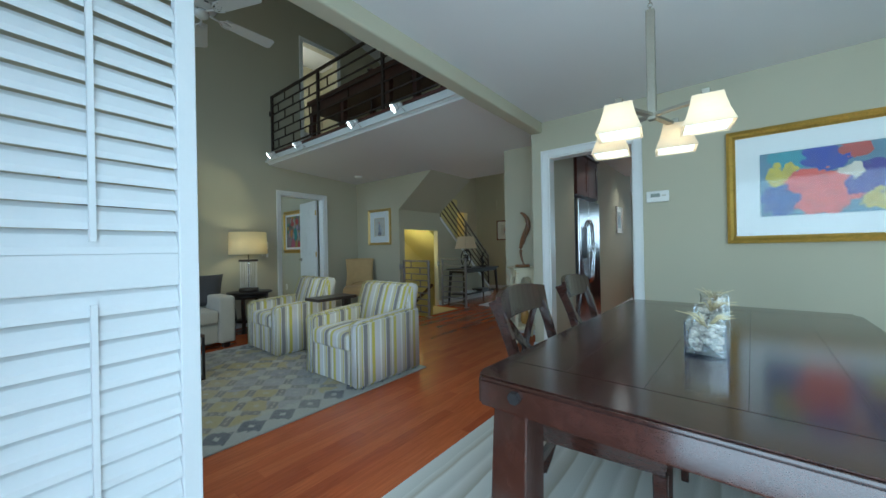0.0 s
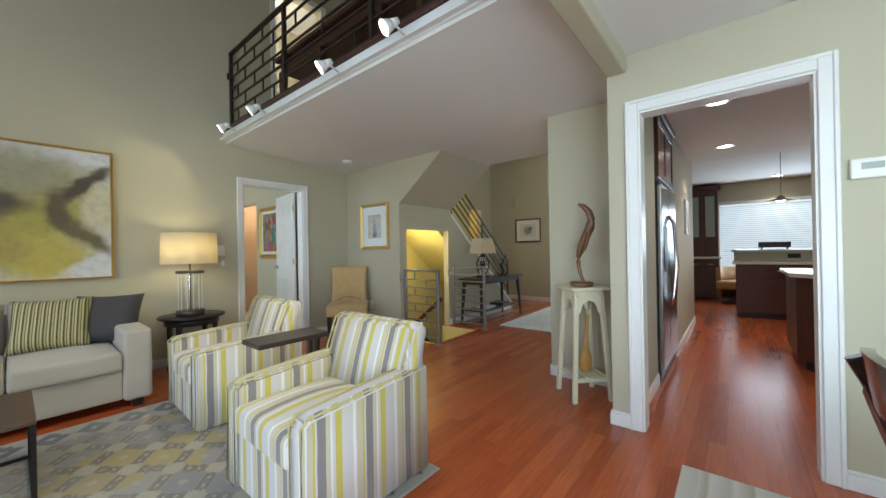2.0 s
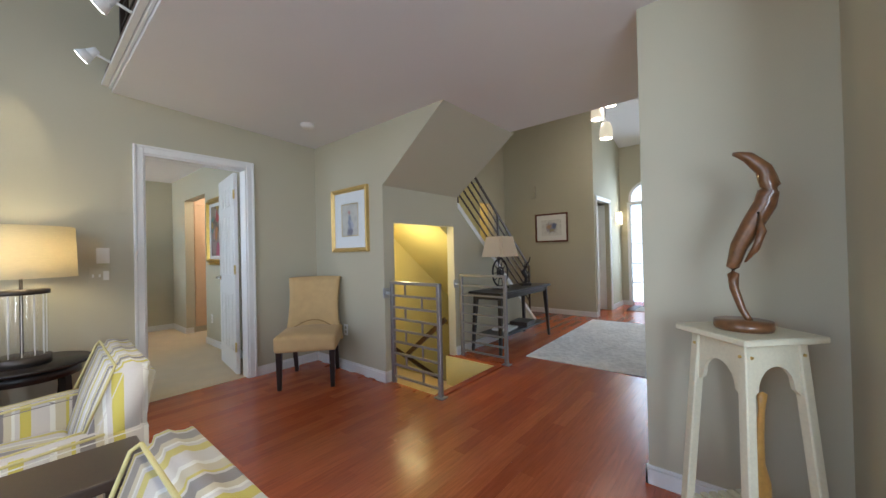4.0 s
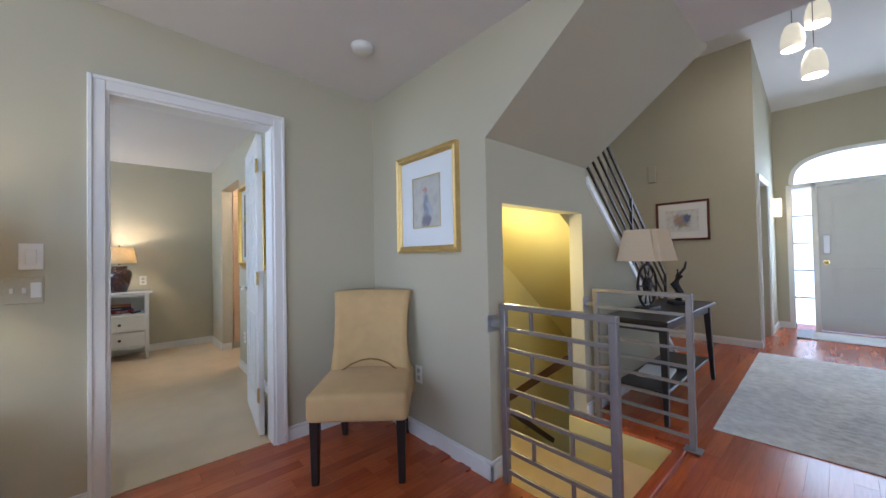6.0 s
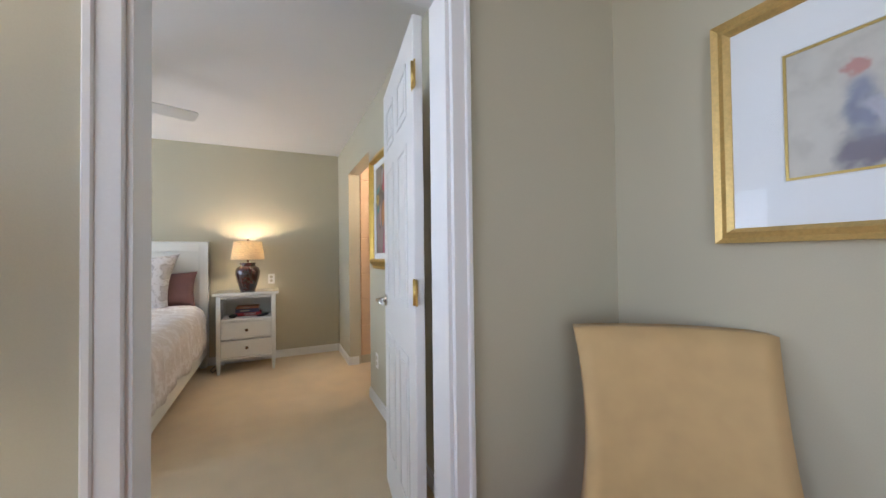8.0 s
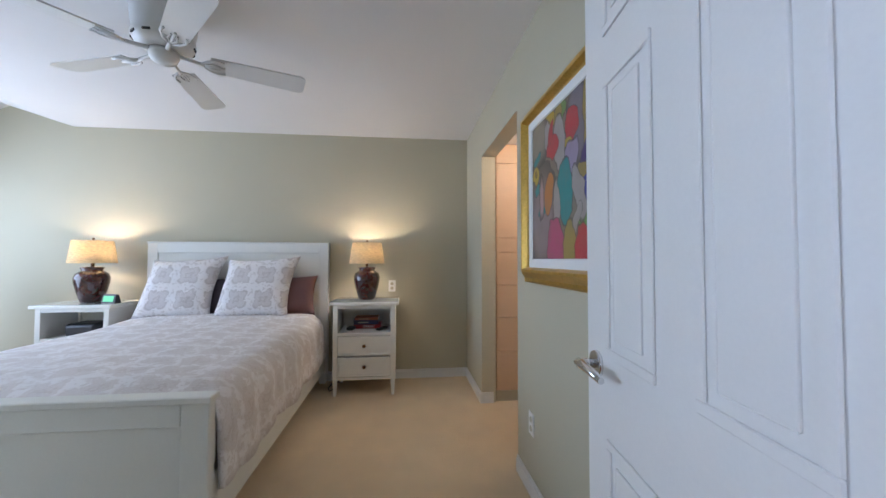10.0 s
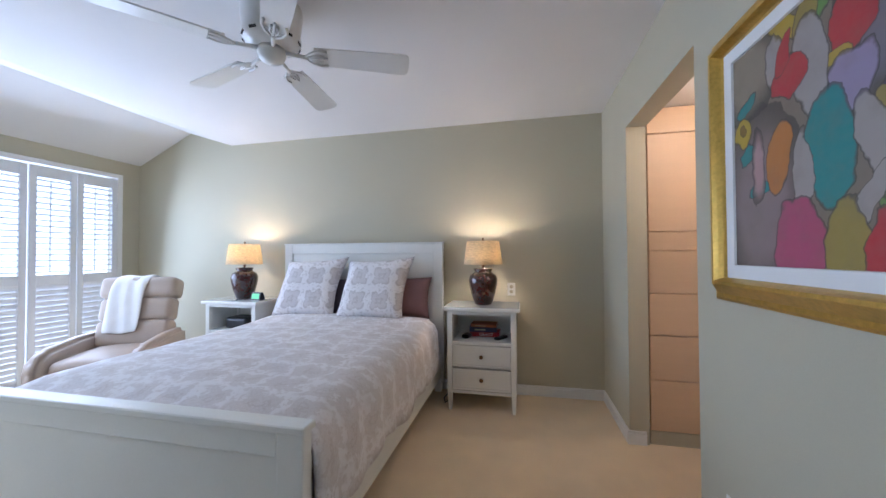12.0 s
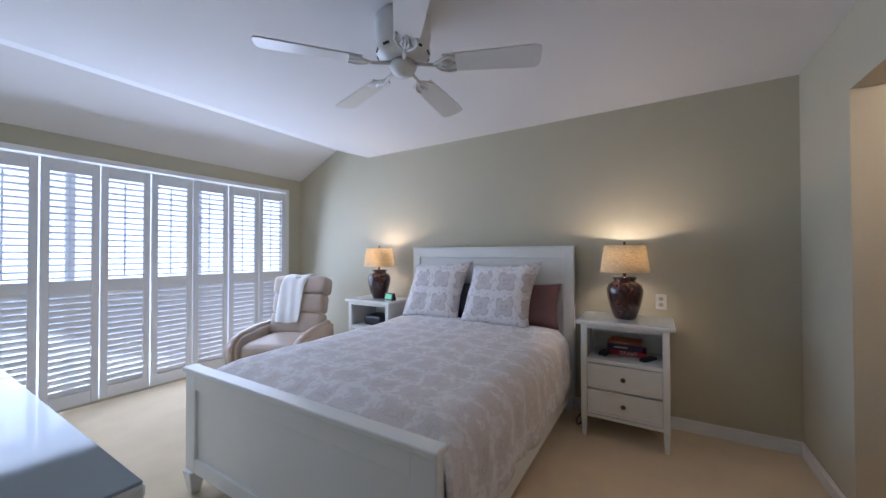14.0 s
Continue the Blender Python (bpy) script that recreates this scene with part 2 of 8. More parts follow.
class Nodes:
    """Short hand for building patterns from math nodes."""
    def __init__(self, name, rough, bump=0.0, fine=400, sheen=0.0):
        self.m = bpy.data.materials.new(name)
        self.m.use_nodes = True
        self.nt = self.m.node_tree
        self.b = self.nt.nodes["Principled BSDF"]
        self.b.inputs["Roughness"].default_value = rough
        self.b.inputs["Sheen Weight"].default_value = sheen
        self.tc = self.nt.nodes.new("ShaderNodeTexCoord")
        sep = self.nt.nodes.new("ShaderNodeSeparateXYZ")
        self.nt.links.new(self.tc.outputs["Object"], sep.inputs[0])
        self.x, self.y, self.z = sep.outputs
        if bump:
            n = self.noise(fine, 2)
            bp = self.nt.nodes.new("ShaderNodeBump")
            bp.inputs["Strength"].default_value, bp.inputs["Distance"].default_value = bump, 0.003
            self.nt.links.new(n, bp.inputs["Height"])
            self.nt.links.new(bp.outputs[0], self.b.inputs["Normal"])

    def f(self, op, *args):
        n = self.nt.nodes.new("ShaderNodeMath")
        n.operation = op
        for i, a in enumerate(args):
            if isinstance(a, (int, float)):
                n.inputs[i].default_value = a
            else:
                self.nt.links.new(a, n.inputs[i])
        return n.outputs[0]

    def noise(self, scale, detail=3, vector=None):
        n = self.nt.nodes.new("ShaderNodeTexNoise")
        n.inputs["Scale"].default_value, n.inputs["Detail"].default_value = scale, detail
        self.nt.links.new(vector or self.tc.outputs["Object"], n.inputs["Vector"])
        return n.outputs["Fac"]

    def cells(self, u, v):
        c = self.nt.nodes.new("ShaderNodeCombineXYZ")
        self.nt.links.new(u, c.inputs[0])
        self.nt.links.new(v, c.inputs[1])
        w = self.nt.nodes.new("ShaderNodeTexWhiteNoise")
        self.nt.links.new(c.outputs[0], w.inputs["Vector"])
        return w.outputs["Value"]

    def mix(self, fac, a, b):
        n = self.nt.nodes.new("ShaderNodeMix")
        n.data_type = "RGBA"
        if isinstance(fac, (int, float)):
            n.inputs[0].default_value = fac
        else:
            self.nt.links.new(fac, n.inputs[0])
        for k, c in ((6, a), (7, b)):
            if isinstance(c, tuple):
                n.inputs[k].default_value = (*c, 1)
            else:
                self.nt.links.new(c, n.inputs[k])
        return n.outputs[2]

    def step(self, v, lo, hi):
        """0 below lo, 1 above hi, smooth between (hi may be below lo)."""
        n = self.nt.nodes.new("ShaderNodeMapRange")
        n.interpolation_type = "SMOOTHSTEP"
        a, b, c, d = (lo, hi, 0.0, 1.0) if lo < hi else (hi, lo, 1.0, 0.0)
        for k, val in (("From Min", a), ("From Max", b), ("To Min", c), ("To Max", d)):
            n.inputs[k].default_value = val
        self.nt.links.new(v, n.inputs["Value"])
        return n.outputs[0]

    def ramp(self, v, stops, constant=True):
        n = self.nt.nodes.new("ShaderNodeValToRGB")
        n.color_ramp.interpolation = "CONSTANT" if constant else "LINEAR"
        e = n.color_ramp.elements
        e[0].position, e[0].color = stops[0][0], (*stops[0][1], 1)
        e[1].position, e[1].color = stops[1][0], (*stops[1][1], 1)
        for p, c in stops[2:]:
            k = e.new(p)
            k.color = (*c, 1)
        self.nt.links.new(v, n.inputs[0])
        return n.outputs[0]

    def done(self, colour):
        self.nt.links.new(colour, self.b.inputs["Base Color"])
        return self.m


def stripes_mat():
    """Bands of yellow, lilac white, beige and grey: upright on every side, front to back on level faces."""
    k = Nodes("striped_upholstery", 0.9, 0.4, 700, 0.2)
    geo = k.nt.nodes.new("ShaderNodeNewGeometry")
    sep = k.nt.nodes.new("ShaderNodeSeparateXYZ")
    k.nt.links.new(geo.outputs["True Normal"], sep.inputs[0])
    side = k.f("GREATER_THAN", k.f("ABSOLUTE", sep.outputs[0]), 0.66)
    along = k.f("ADD", k.f("MULTIPLY", k.y, side), k.f("MULTIPLY", k.x, k.f("SUBTRACT", 1.0, side)))
    along = k.f("ADD", along, k.f("MULTIPLY", k.f("SUBTRACT", k.noise(9, 2), 0.5), 0.006))
    v = k.f("FRACT", k.f("ADD", k.f("DIVIDE", along, 0.238), 9.90))
    white, lilac, yellow, dark, beige = (0.76, 0.75, 0.71), (0.60, 0.565, 0.555), (0.56, 0.47, 0.075), (0.22, 0.195, 0.195), (0.56, 0.50, 0.37)
    c = k.ramp(v, [(0.0, yellow), (0.13, lilac), (0.36, white), (0.43, beige), (0.57, yellow), (0.61, lilac), (0.65, dark), (0.81, beige), (0.90, white), (0.94, lilac)])
    shade = k.step(k.noise(500, 2), 0.2, 0.8)
    return k.done(k.mix(k.f("MULTIPLY", shade, 0.18), c, (0.35, 0.33, 0.27)))


M_STRIPE = stripes_mat()


def pinstripe_mat():
    k = Nodes("pinstriped_cushion", 0.9, 0.3, 500)
    v = k.f("FRACT", k.f("ADD", k.f("DIVIDE", k.x, 0.036), 8.0))
    return k.done(k.ramp(v, [(0.0, (0.10, 0.085, 0.04)), (0.3, (0.42, 0.38, 0.17)), (0.55, (0.13, 0.11, 0.05)), (0.7, (0.5, 0.46, 0.25))]))


M_PINSTRIPE = pinstripe_mat()


def lattice_rug_mat():
    """Gold and lilac lozenges in a lattice of dark chain links, with a border of charcoal diamonds."""
    k = Nodes("lattice_rug", 0.95, 0.8, 260, 0.3)
    wob = k.f("MULTIPLY", k.f("SUBTRACT", k.noise(48, 3), 0.5), 0.055)
    wx = k.f("ADD", k.x, wob)
    wy = k.f("SUBTRACT", k.y, wob)
    u = k.f("ADD", k.f("ADD", k.f("DIVIDE", wx, 0.36), k.f("DIVIDE", wy, 0.30)), 40.0)
    v = k.f("ADD", k.f("SUBTRACT", k.f("DIVIDE", wx, 0.36), k.f("DIVIDE", wy, 0.30)), 40.0)
    fu, fv = (k.f("SUBTRACT", k.f("FRACT", a), 0.5) for a in (u, v))
    au, av = k.f("ABSOLUTE", fu), k.f("ABSOLUTE", fv)
    big = k.step(k.noise(1.1, 2), 0.45, 0.55)
    rnd = k.cells(k.f("FLOOR", u), k.f("FLOOR", v))
    grey = k.mix(rnd, (0.31, 0.28, 0.25), (0.20, 0.185, 0.19))
    gold = k.mix(rnd, (0.36, 0.27, 0.065), (0.33, 0.25, 0.09))
    dia = k.mix(k.step(k.f("ADD", k.f("MULTIPLY", rnd, 0.5), k.f("MULTIPLY", big, 0.6)), 0.46, 0.56), gold, grey)
    c = k.mix(k.step(k.f("MAXIMUM", au, av), 0.38, 0.33), (0.37, 0.325, 0.235), dia)
    c = k.mix(k.f("MULTIPLY", k.step(k.f("ADD", au, av), 0.15, 0.09), 0.6), c, (0.40, 0.36, 0.28))
    for p, q in ((au, fv), (av, fu)):
        d = k.f("SUBTRACT", 0.5, p)
        r = k.f("MAXIMUM", k.f("MULTIPLY", d, 1.5), k.f("MULTIPLY", k.f("ABSOLUTE", q), 0.72))
        hole = k.f("ADD", k.f("ABSOLUTE", k.f("MULTIPLY", d, 1.4)), k.f("ABSOLUTE", k.f("SUBTRACT", k.f("ABSOLUTE", q), 0.12)))
        link = k.f("MULTIPLY", k.step(r, 0.225, 0.18), k.step(hole, 0.045, 0.08))
        c = k.mix(k.f("MULTIPLY", link, 0.9), c, k.mix(big, (0.125, 0.095, 0.06), (0.13, 0.115, 0.105)))
    edge = k.step(k.f("ABSOLUTE", k.x), 0.88, 0.93)
    c = k.mix(edge, c, (0.34, 0.315, 0.26))
    dm = k.f("ADD", k.f("ABSOLUTE", k.f("DIVIDE", k.f("SUBTRACT", k.f("ABSOLUTE", wx), 1.0), 0.12)), k.f("ABSOLUTE", k.f("MULTIPLY", k.f("SUBTRACT", k.f("FRACT", k.f("DIVIDE", wy, 0.2)), 0.5), 2.0)))
    dark = k.f("MULTIPLY", k.f("MULTIPLY", k.step(dm, 1.0, 0.85), k.step(dm, 0.18, 0.3)), edge)
    c = k.mix(dark, c, (0.065, 0.06, 0.066))
    worn = k.mix(k.f("MULTIPLY", k.step(k.noise(2.2, 4), 0.35, 0.7), 0.35), c, (0.30, 0.275, 0.22))
    return k.done(k.mix(k.f("MULTIPLY", k.step(k.noise(230, 2), 0.3, 0.7), 0.16), worn, (0.12, 0.11, 0.09)))


def stripe_rug_mat():
    k = Nodes("striped_wool_rug", 0.95, 0.9, 160, 0.2)
    w = k.f("ADD", k.x, k.f("MULTIPLY", k.f("SUBTRACT", k.noise(2.5, 3), 0.5), 0.035))
    v = k.f("FRACT", k.f("ADD", k.f("MULTIPLY", w, 3.4), 20.0))
    c = k.ramp(v, [(0.0, (0.58, 0.56, 0.50)), (0.12, (0.40, 0.35, 0.27)), (0.17, (0.62, 0.60, 0.54)), (0.42, (0.46, 0.44, 0.39)), (0.5, (0.60, 0.57, 0.51)), (0.72, (0.36, 0.32, 0.25)), (0.75, (0.60, 0.58, 0.52)), (1.0, (0.5, 0.48, 0.42))], False)
    return k.done(c)


def damask_mat(name, period, wild, hue):
    """Rows of four-lobed medallions with an outline, a small flower inside and scrolls between."""
    k = Nodes(name, 0.9, 0.35, 500, 0.1)
    wob = k.f("MULTIPLY", k.f("SUBTRACT", k.noise(9, 5), 0.5), 0.05 + 0.18 * wild)
    wob2 = k.f("MULTIPLY", k.f("SUBTRACT", k.noise(13, 5), 0.5), 0.05 + 0.18 * wild)
    p = k.f("ADD", k.x, wob)
    q = k.f("ADD", k.f("ADD", k.y, k.f("MULTIPLY", k.z, 0.8)), wob2) if wild > 0.5 else k.f("SUBTRACT", k.f("ADD", k.z, wob2), 0.27)
    u, v = (k.f("SUBTRACT", k.f("FRACT", k.f("ADD", k.f("DIVIDE", a, period), 40.0)), 0.5) for a in (p, q))
    r2 = k.f("ADD", k.f("ADD", k.f("MULTIPLY", u, u), k.f("MULTIPLY", v, v)), 1e-4)
    s2 = k.f("DIVIDE", k.f("MULTIPLY", k.f("MULTIPLY", u, v), 2.0), r2)
    lobe = k.f("ADD", 0.30, k.f("MULTIPLY", k.f("MULTIPLY", s2, s2), 0.17))
    ripple = k.f("MULTIPLY", k.f("SINE", k.f("MULTIPLY", s2, 9.0)), 0.025)
    e = k.f("DIVIDE", k.f("SQRT", r2), k.f("ADD", lobe, ripple))
    e = k.f("ADD", e, k.f("MULTIPLY", k.f("SUBTRACT", k.noise(26, 4), 0.5), 0.25 + 0.9 * wild))
    petal = k.step(e, 1.05 + 0.3 * wild, 0.93 - 0.25 * wild)
    line = k.f("MULTIPLY", petal, k.step(e, 0.80, 0.92))
    heart = k.f("MULTIPLY", k.step(e, 0.42, 0.34), k.step(e, 0.12, 0.2))
    scroll = k.f("MULTIPLY", k.step(e, 1.12, 1.2), k.step(k.noise(38, 3), 0.53, 0.60))
    fleck = k.step(k.noise(110, 2), 0.35, 0.65)
    h = k.f("ADD", k.f("MULTIPLY", petal, k.f("ADD", 0.50, k.f("MULTIPLY", fleck, 0.22))), k.f("ADD", k.f("MULTIPLY", line, 0.40), k.f("ADD", k.f("MULTIPLY", heart, 0.3), k.f("MULTIPLY", scroll, 0.55))))
    worn = k.f("ADD", 0.72, k.f("MULTIPLY", k.noise(4, 3), 0.5))
    return k.done(k.mix(k.f("MINIMUM", k.f("MULTIPLY", h, worn), 1.0), (0.82, 0.80, 0.80), hue))


def painting_mat(name, ground, blobs, rough=0.5, wobble=0.05, wscale=5.0, outline=0.0):
    """Soft patches of paint in the canvas plane (local x, z): u, v, ru, rv, turn, colour, edge."""
    k = Nodes(name, rough)
    n1, n2 = k.noise(wscale, 4), k.noise(wscale * 1.7, 3)
    u = k.f("ADD", k.x, k.f("MULTIPLY", k.f("SUBTRACT", n1, 0.5), wobble * 4))
    v = k.f("ADD", k.z, k.f("MULTIPLY", k.f("SUBTRACT", n2, 0.5), wobble * 4))
    c = ground
    for bu, bv, ru, rv, turn, colour, edge in blobs:
        cs, sn = math.cos(radians(turn)), math.sin(radians(turn))
        du, dv = k.f("SUBTRACT", u, bu), k.f("SUBTRACT", v, bv)
        a = k.f("DIVIDE", k.f("ADD", k.f("MULTIPLY", du, cs), k.f("MULTIPLY", dv, sn)), ru)
        b = k.f("DIVIDE", k.f("SUBTRACT", k.f("MULTIPLY", dv, cs), k.f("MULTIPLY", du, sn)), rv)
        r = k.f("SQRT", k.f("ADD", k.f("MULTIPLY", a, a), k.f("MULTIPLY", b, b)))
        if outline:
            c = k.mix(k.f("MULTIPLY", k.step(r, 1.0 + edge + outline, 1.0 + edge), 0.75), c, (0.035, 0.025, 0.025))
        c = k.mix(k.step(r, 1.0 + edge, 1.0 - edge), c, colour)
    if isinstance(c, tuple):
        c = k.mix(0.0, c, c)
    return k.done(k.mix(k.f("MULTIPLY", k.noise(60, 3), 0.14), k.mix(k.f("MULTIPLY", k.step(k.noise(17, 5), 0.4, 0.75), 0.22), c, (0.13, 0.11, 0.09)), (0.3, 0.28, 0.22)))


def planks_mat(name):
    m = bpy.data.materials.new(name)
    m.use_nodes = True
    nt = m.node_tree
    b = nt.nodes["Principled BSDF"]
    oi, geo = nt.nodes.new("ShaderNodeObjectInfo"), nt.nodes.new("ShaderNodeNewGeometry")
    add = nt.nodes.new("ShaderNodeMath")
    add.operation = "ADD"
    nt.links.new(oi.outputs["Random"], add.inputs[0])
    nt.links.new(geo.outputs["Random Per Island"], add.inputs[1])
    fr = nt.nodes.new("ShaderNodeMath")
    fr.operation = "FRACT"
    nt.links.new(add.outputs[0], fr.inputs[0])
    ramp = nt.nodes.new("ShaderNodeValToRGB")
    e = ramp.color_ramp.elements
    e[0].color, e[1].color = (0.35, 0.068, 0.020, 1), (0.48, 0.115, 0.032, 1)
    mid = ramp.color_ramp.elements.new(0.5)
    mid.color = (0.42, 0.089, 0.025, 1)
    nt.links.new(fr.outputs[0], ramp.inputs[0])
    mp = nt.nodes.new("ShaderNodeMapping")
    mp.inputs["Scale"].default_value = (30, 2.0, 1)
    nt.links.new(geo.outputs["Position"], mp.inputs[0])
    n = nt.nodes.new("ShaderNodeTexNoise")
    n.inputs["Scale"].default_value, n.inputs["Detail"].default_value, n.inputs["Distortion"].default_value = 2.5, 6, 0.6
    nt.links.new(mp.outputs[0], n.inputs["Vector"])
    rng = nt.nodes.new("ShaderNodeMapRange")
    rng.inputs["From Min"].default_value, rng.inputs["From Max"].default_value = 0.3, 0.7
    rng.inputs["To Min"].default_value, rng.inputs["To Max"].default_value = 0.82, 1.15
    nt.links.new(n.outputs["Fac"], rng.inputs["Value"])
    hsv = nt.nodes.new("ShaderNodeHueSaturation")
    nt.links.new(ramp.outputs[0], hsv.inputs["Color"])
    nt.links.new(rng.outputs[0], hsv.inputs["Value"])
    nt.links.new(hsv.outputs[0], b.inputs["Base Color"])
    b.inputs["Roughness"].default_value = 0.27
    b.inputs["Coat Weight"].default_value = 0.25
    b.inputs["Coat Roughness"].default_value = 0.2
    bp = nt.nodes.new("ShaderNodeBump")
    bp.inputs["Strength"].default_value, bp.inputs["Distance"].default_value = 0.12, 0.001
    nt.links.new(n.outputs["Fac"], bp.inputs["Height"])
    nt.links.new(bp.outputs[0], b.inputs["Normal"])
    return m


M_FLOOR = planks_mat("red_cherry_floorboards")


# ---- building helpers ----
def box(bm, x0, x1, y0, y1, z0, z1, bevel=0.0, seg=2, m=None):
    vs = [bm.verts.new((x, y, z)) for x in (x0, x1) for y in (y0, y1) for z in (z0, z1)]
    fs = [bm.faces.new([vs[i] for i in q]) for q in ((0, 1, 3, 2), (4, 6, 7, 5), (0, 4, 5, 1), (2, 3, 7, 6), (0, 2, 6, 4), (1, 5, 7, 3))]
    if bevel:
        es = list({e for f in fs for e in f.edges})
        r = bmesh.ops.bevel(bm, geom=es, offset=bevel, segments=seg, affect="EDGES", profile=0.5)
        vs = list({v for f in r["faces"] for v in f.verts} | {v for v in vs if v.is_valid})
    if m is not None:
        bmesh.ops.transform(bm, matrix=m, verts=[v for v in vs if v.is_valid])
    return bm


def cyl(bm, p0, p1, r0, r1=None, n=16, cap=True):
    """A round bar from p0 to p1."""
    p0, p1 = Vector(p0), Vector(p1)
    r1 = r0 if r1 is None else r1
    q = (p1 - p0).to_track_quat("Z", "Y").to_matrix().to_4x4()
    a = [bm.verts.new(p0 + q @ Vector((r0 * math.cos(6.28318 * i / n), r0 * math.sin(6.28318 * i / n), 0))) for i in range(n)]
    b = [bm.verts.new(p1 + q @ Vector((r1 * math.cos(6.28318 * i / n), r1 * math.sin(6.28318 * i / n), 0))) for i in range(n)]
    for i in range(n):
        f = bm.faces.new((a[i], a[(i + 1) % n], b[(i + 1) % n], b[i]))
        f.smooth = n > 6
    if cap:
        bm.faces.new(a[::-1]), bm.faces.new(b)
    return bm


def lathe(bm, profile, n=32, c=(0, 0)):
    """Turns (r, z) pairs round the upright axis at c."""
    rings = []
    for r, z in profile:
        rings.append([bm.verts.new((c[0] + max(r, 1e-4) * math.cos(6.28318 * i / n), c[1] + max(r, 1e-4) * math.sin(6.28318 * i / n), z)) for i in range(n)])
    for a, b in zip(rings, rings[1:]):
        for i in range(n):
            bm.faces.new((a[i], a[(i + 1) % n], b[(i + 1) % n], b[i])).smooth = True
    return bm


def prism(bm, pts, axis, a, b):
    """Extrudes a flat outline along an axis ('x', 'y' or 'z') from a to b. pts are the two other coordinates in order."""
    def at(p, v):
        return {"x": (v, p[0], p[1]), "y": (p[0], v, p[1]), "z": (p[0], p[1], v)}[axis]
    lo, hi = [bm.verts.new(at(p, a)) for p in pts], [bm.verts.new(at(p, b)) for p in pts]
    n = len(pts)
    fs = [bm.faces.new(lo), bm.faces.new(hi[::-1])]
    for i in range(n):
        fs.append(bm.faces.new((lo[i], hi[i], hi[(i + 1) % n], lo[(i + 1) % n])))
    bmesh.ops.recalc_face_normals(bm, faces=fs)
    return bm


def tube(bm, pts, r, n=8):
    """A bent bar along points; r is one radius or one for each point."""
    rs = r if isinstance(r, (list, tuple)) else [r] * len(pts)
    pts = [Vector(p) for p in pts]
    rings = []
    for i, p in enumerate(pts):
        d = (pts[min(i + 1, len(pts) - 1)] - pts[max(i - 1, 0)]).normalized()
        q = d.to_track_quat("Z", "Y").to_matrix()
        rings.append([bm.verts.new(p + q @ Vector((rs[i] * math.cos(6.28318 * k / n), rs[i] * math.sin(6.28318 * k / n), 0))) for k in range(n)])
    for a, b in zip(rings, rings[1:]):
        for i in range(n):
            bm.faces.new((a[i], a[(i + 1) % n], b[(i + 1) % n], b[i])).smooth = True
    bm.faces.new(rings[0][::-1]), bm.faces.new(rings[-1])
    bmesh.ops.recalc_face_normals(bm, faces=bm.faces)
    return bm


def bar(bm, p0, p1, w, d):
    """A square bar of section w x d from p0 to p1, its d side kept level where it can be."""
    p0, p1 = Vector(p0), Vector(p1)
    q = (p1 - p0).to_track_quat("Z", "Y").to_matrix()
    rings = [[bm.verts.new(p + q @ Vector((sx * w / 2, sy * d / 2, 0))) for sx, sy in ((-1, -1), (1, -1), (1, 1), (-1, 1))] for p in (p0, p1)]
    a, b = rings
    for i in range(4):
        bm.faces.new((a[i], a[(i + 1) % 4], b[(i + 1) % 4], b[i]))
    bm.faces.new(a[::-1]), bm.faces.new(b)
    return bm


def sweep(bm, pts, w, d):
    """A bent flat bar of section w (across x) by d, one skin from end to end."""
    pts = [Vector(p) for p in pts]
    rings = []
    for i, p in enumerate(pts):
        t = (pts[min(i + 1, len(pts) - 1)] - pts[max(i - 1, 0)]).normalized()
        a = (Vector((1, 0, 0)) - t * t.x).normalized()
        b = t.cross(a)
        rings.append([bm.verts.new(p + a * sx * w / 2 + b * sy * d / 2) for sx, sy in ((-1, -1), (1, -1), (1, 1), (-1, 1))])
    for p, q in zip(rings, rings[1:]):
        for k in range(4):
            bm.faces.new((p[k], p[(k + 1) % 4], q[(k + 1) % 4], q[k]))
    bm.faces.new(rings[0][::-1]), bm.faces.new(rings[-1])
    bmesh.ops.recalc_face_normals(bm, faces=bm.faces)
    return bm


def mesh_of(name, bm, material):
    me = bpy.data.meshes.new(name)
    bm.normal_update()
    bm.to_mesh(me)
    bm.free()
    for one in material if isinstance(material, (list, tuple)) else (material,):
        me.materials.append(one)
    return me


def part(name, bm, material, parent, label=""):
    ob = new(name, mesh_of(name, bm, material))
    ob.parent = parent
    return tagged(ob, label) if label else ob


def solid(name, bm, material, label="", category="", kind="", group=""):
    return tagged(new(name, mesh_of(name, bm, material)), label, category, group, kind)


def thing(name, x, y, z, rz, label, category, group=""):
    ob = new(name)
    ob.empty_display_size = 0.1
    ob.matrix_basis = pose(x, y, z, 0, 0, rz)
    return tagged(ob, label, category, group)


def structure(name, bm, material, label="", category=""):
    return solid(name, bm, material, label, category or name.split("_")[0], "structure")


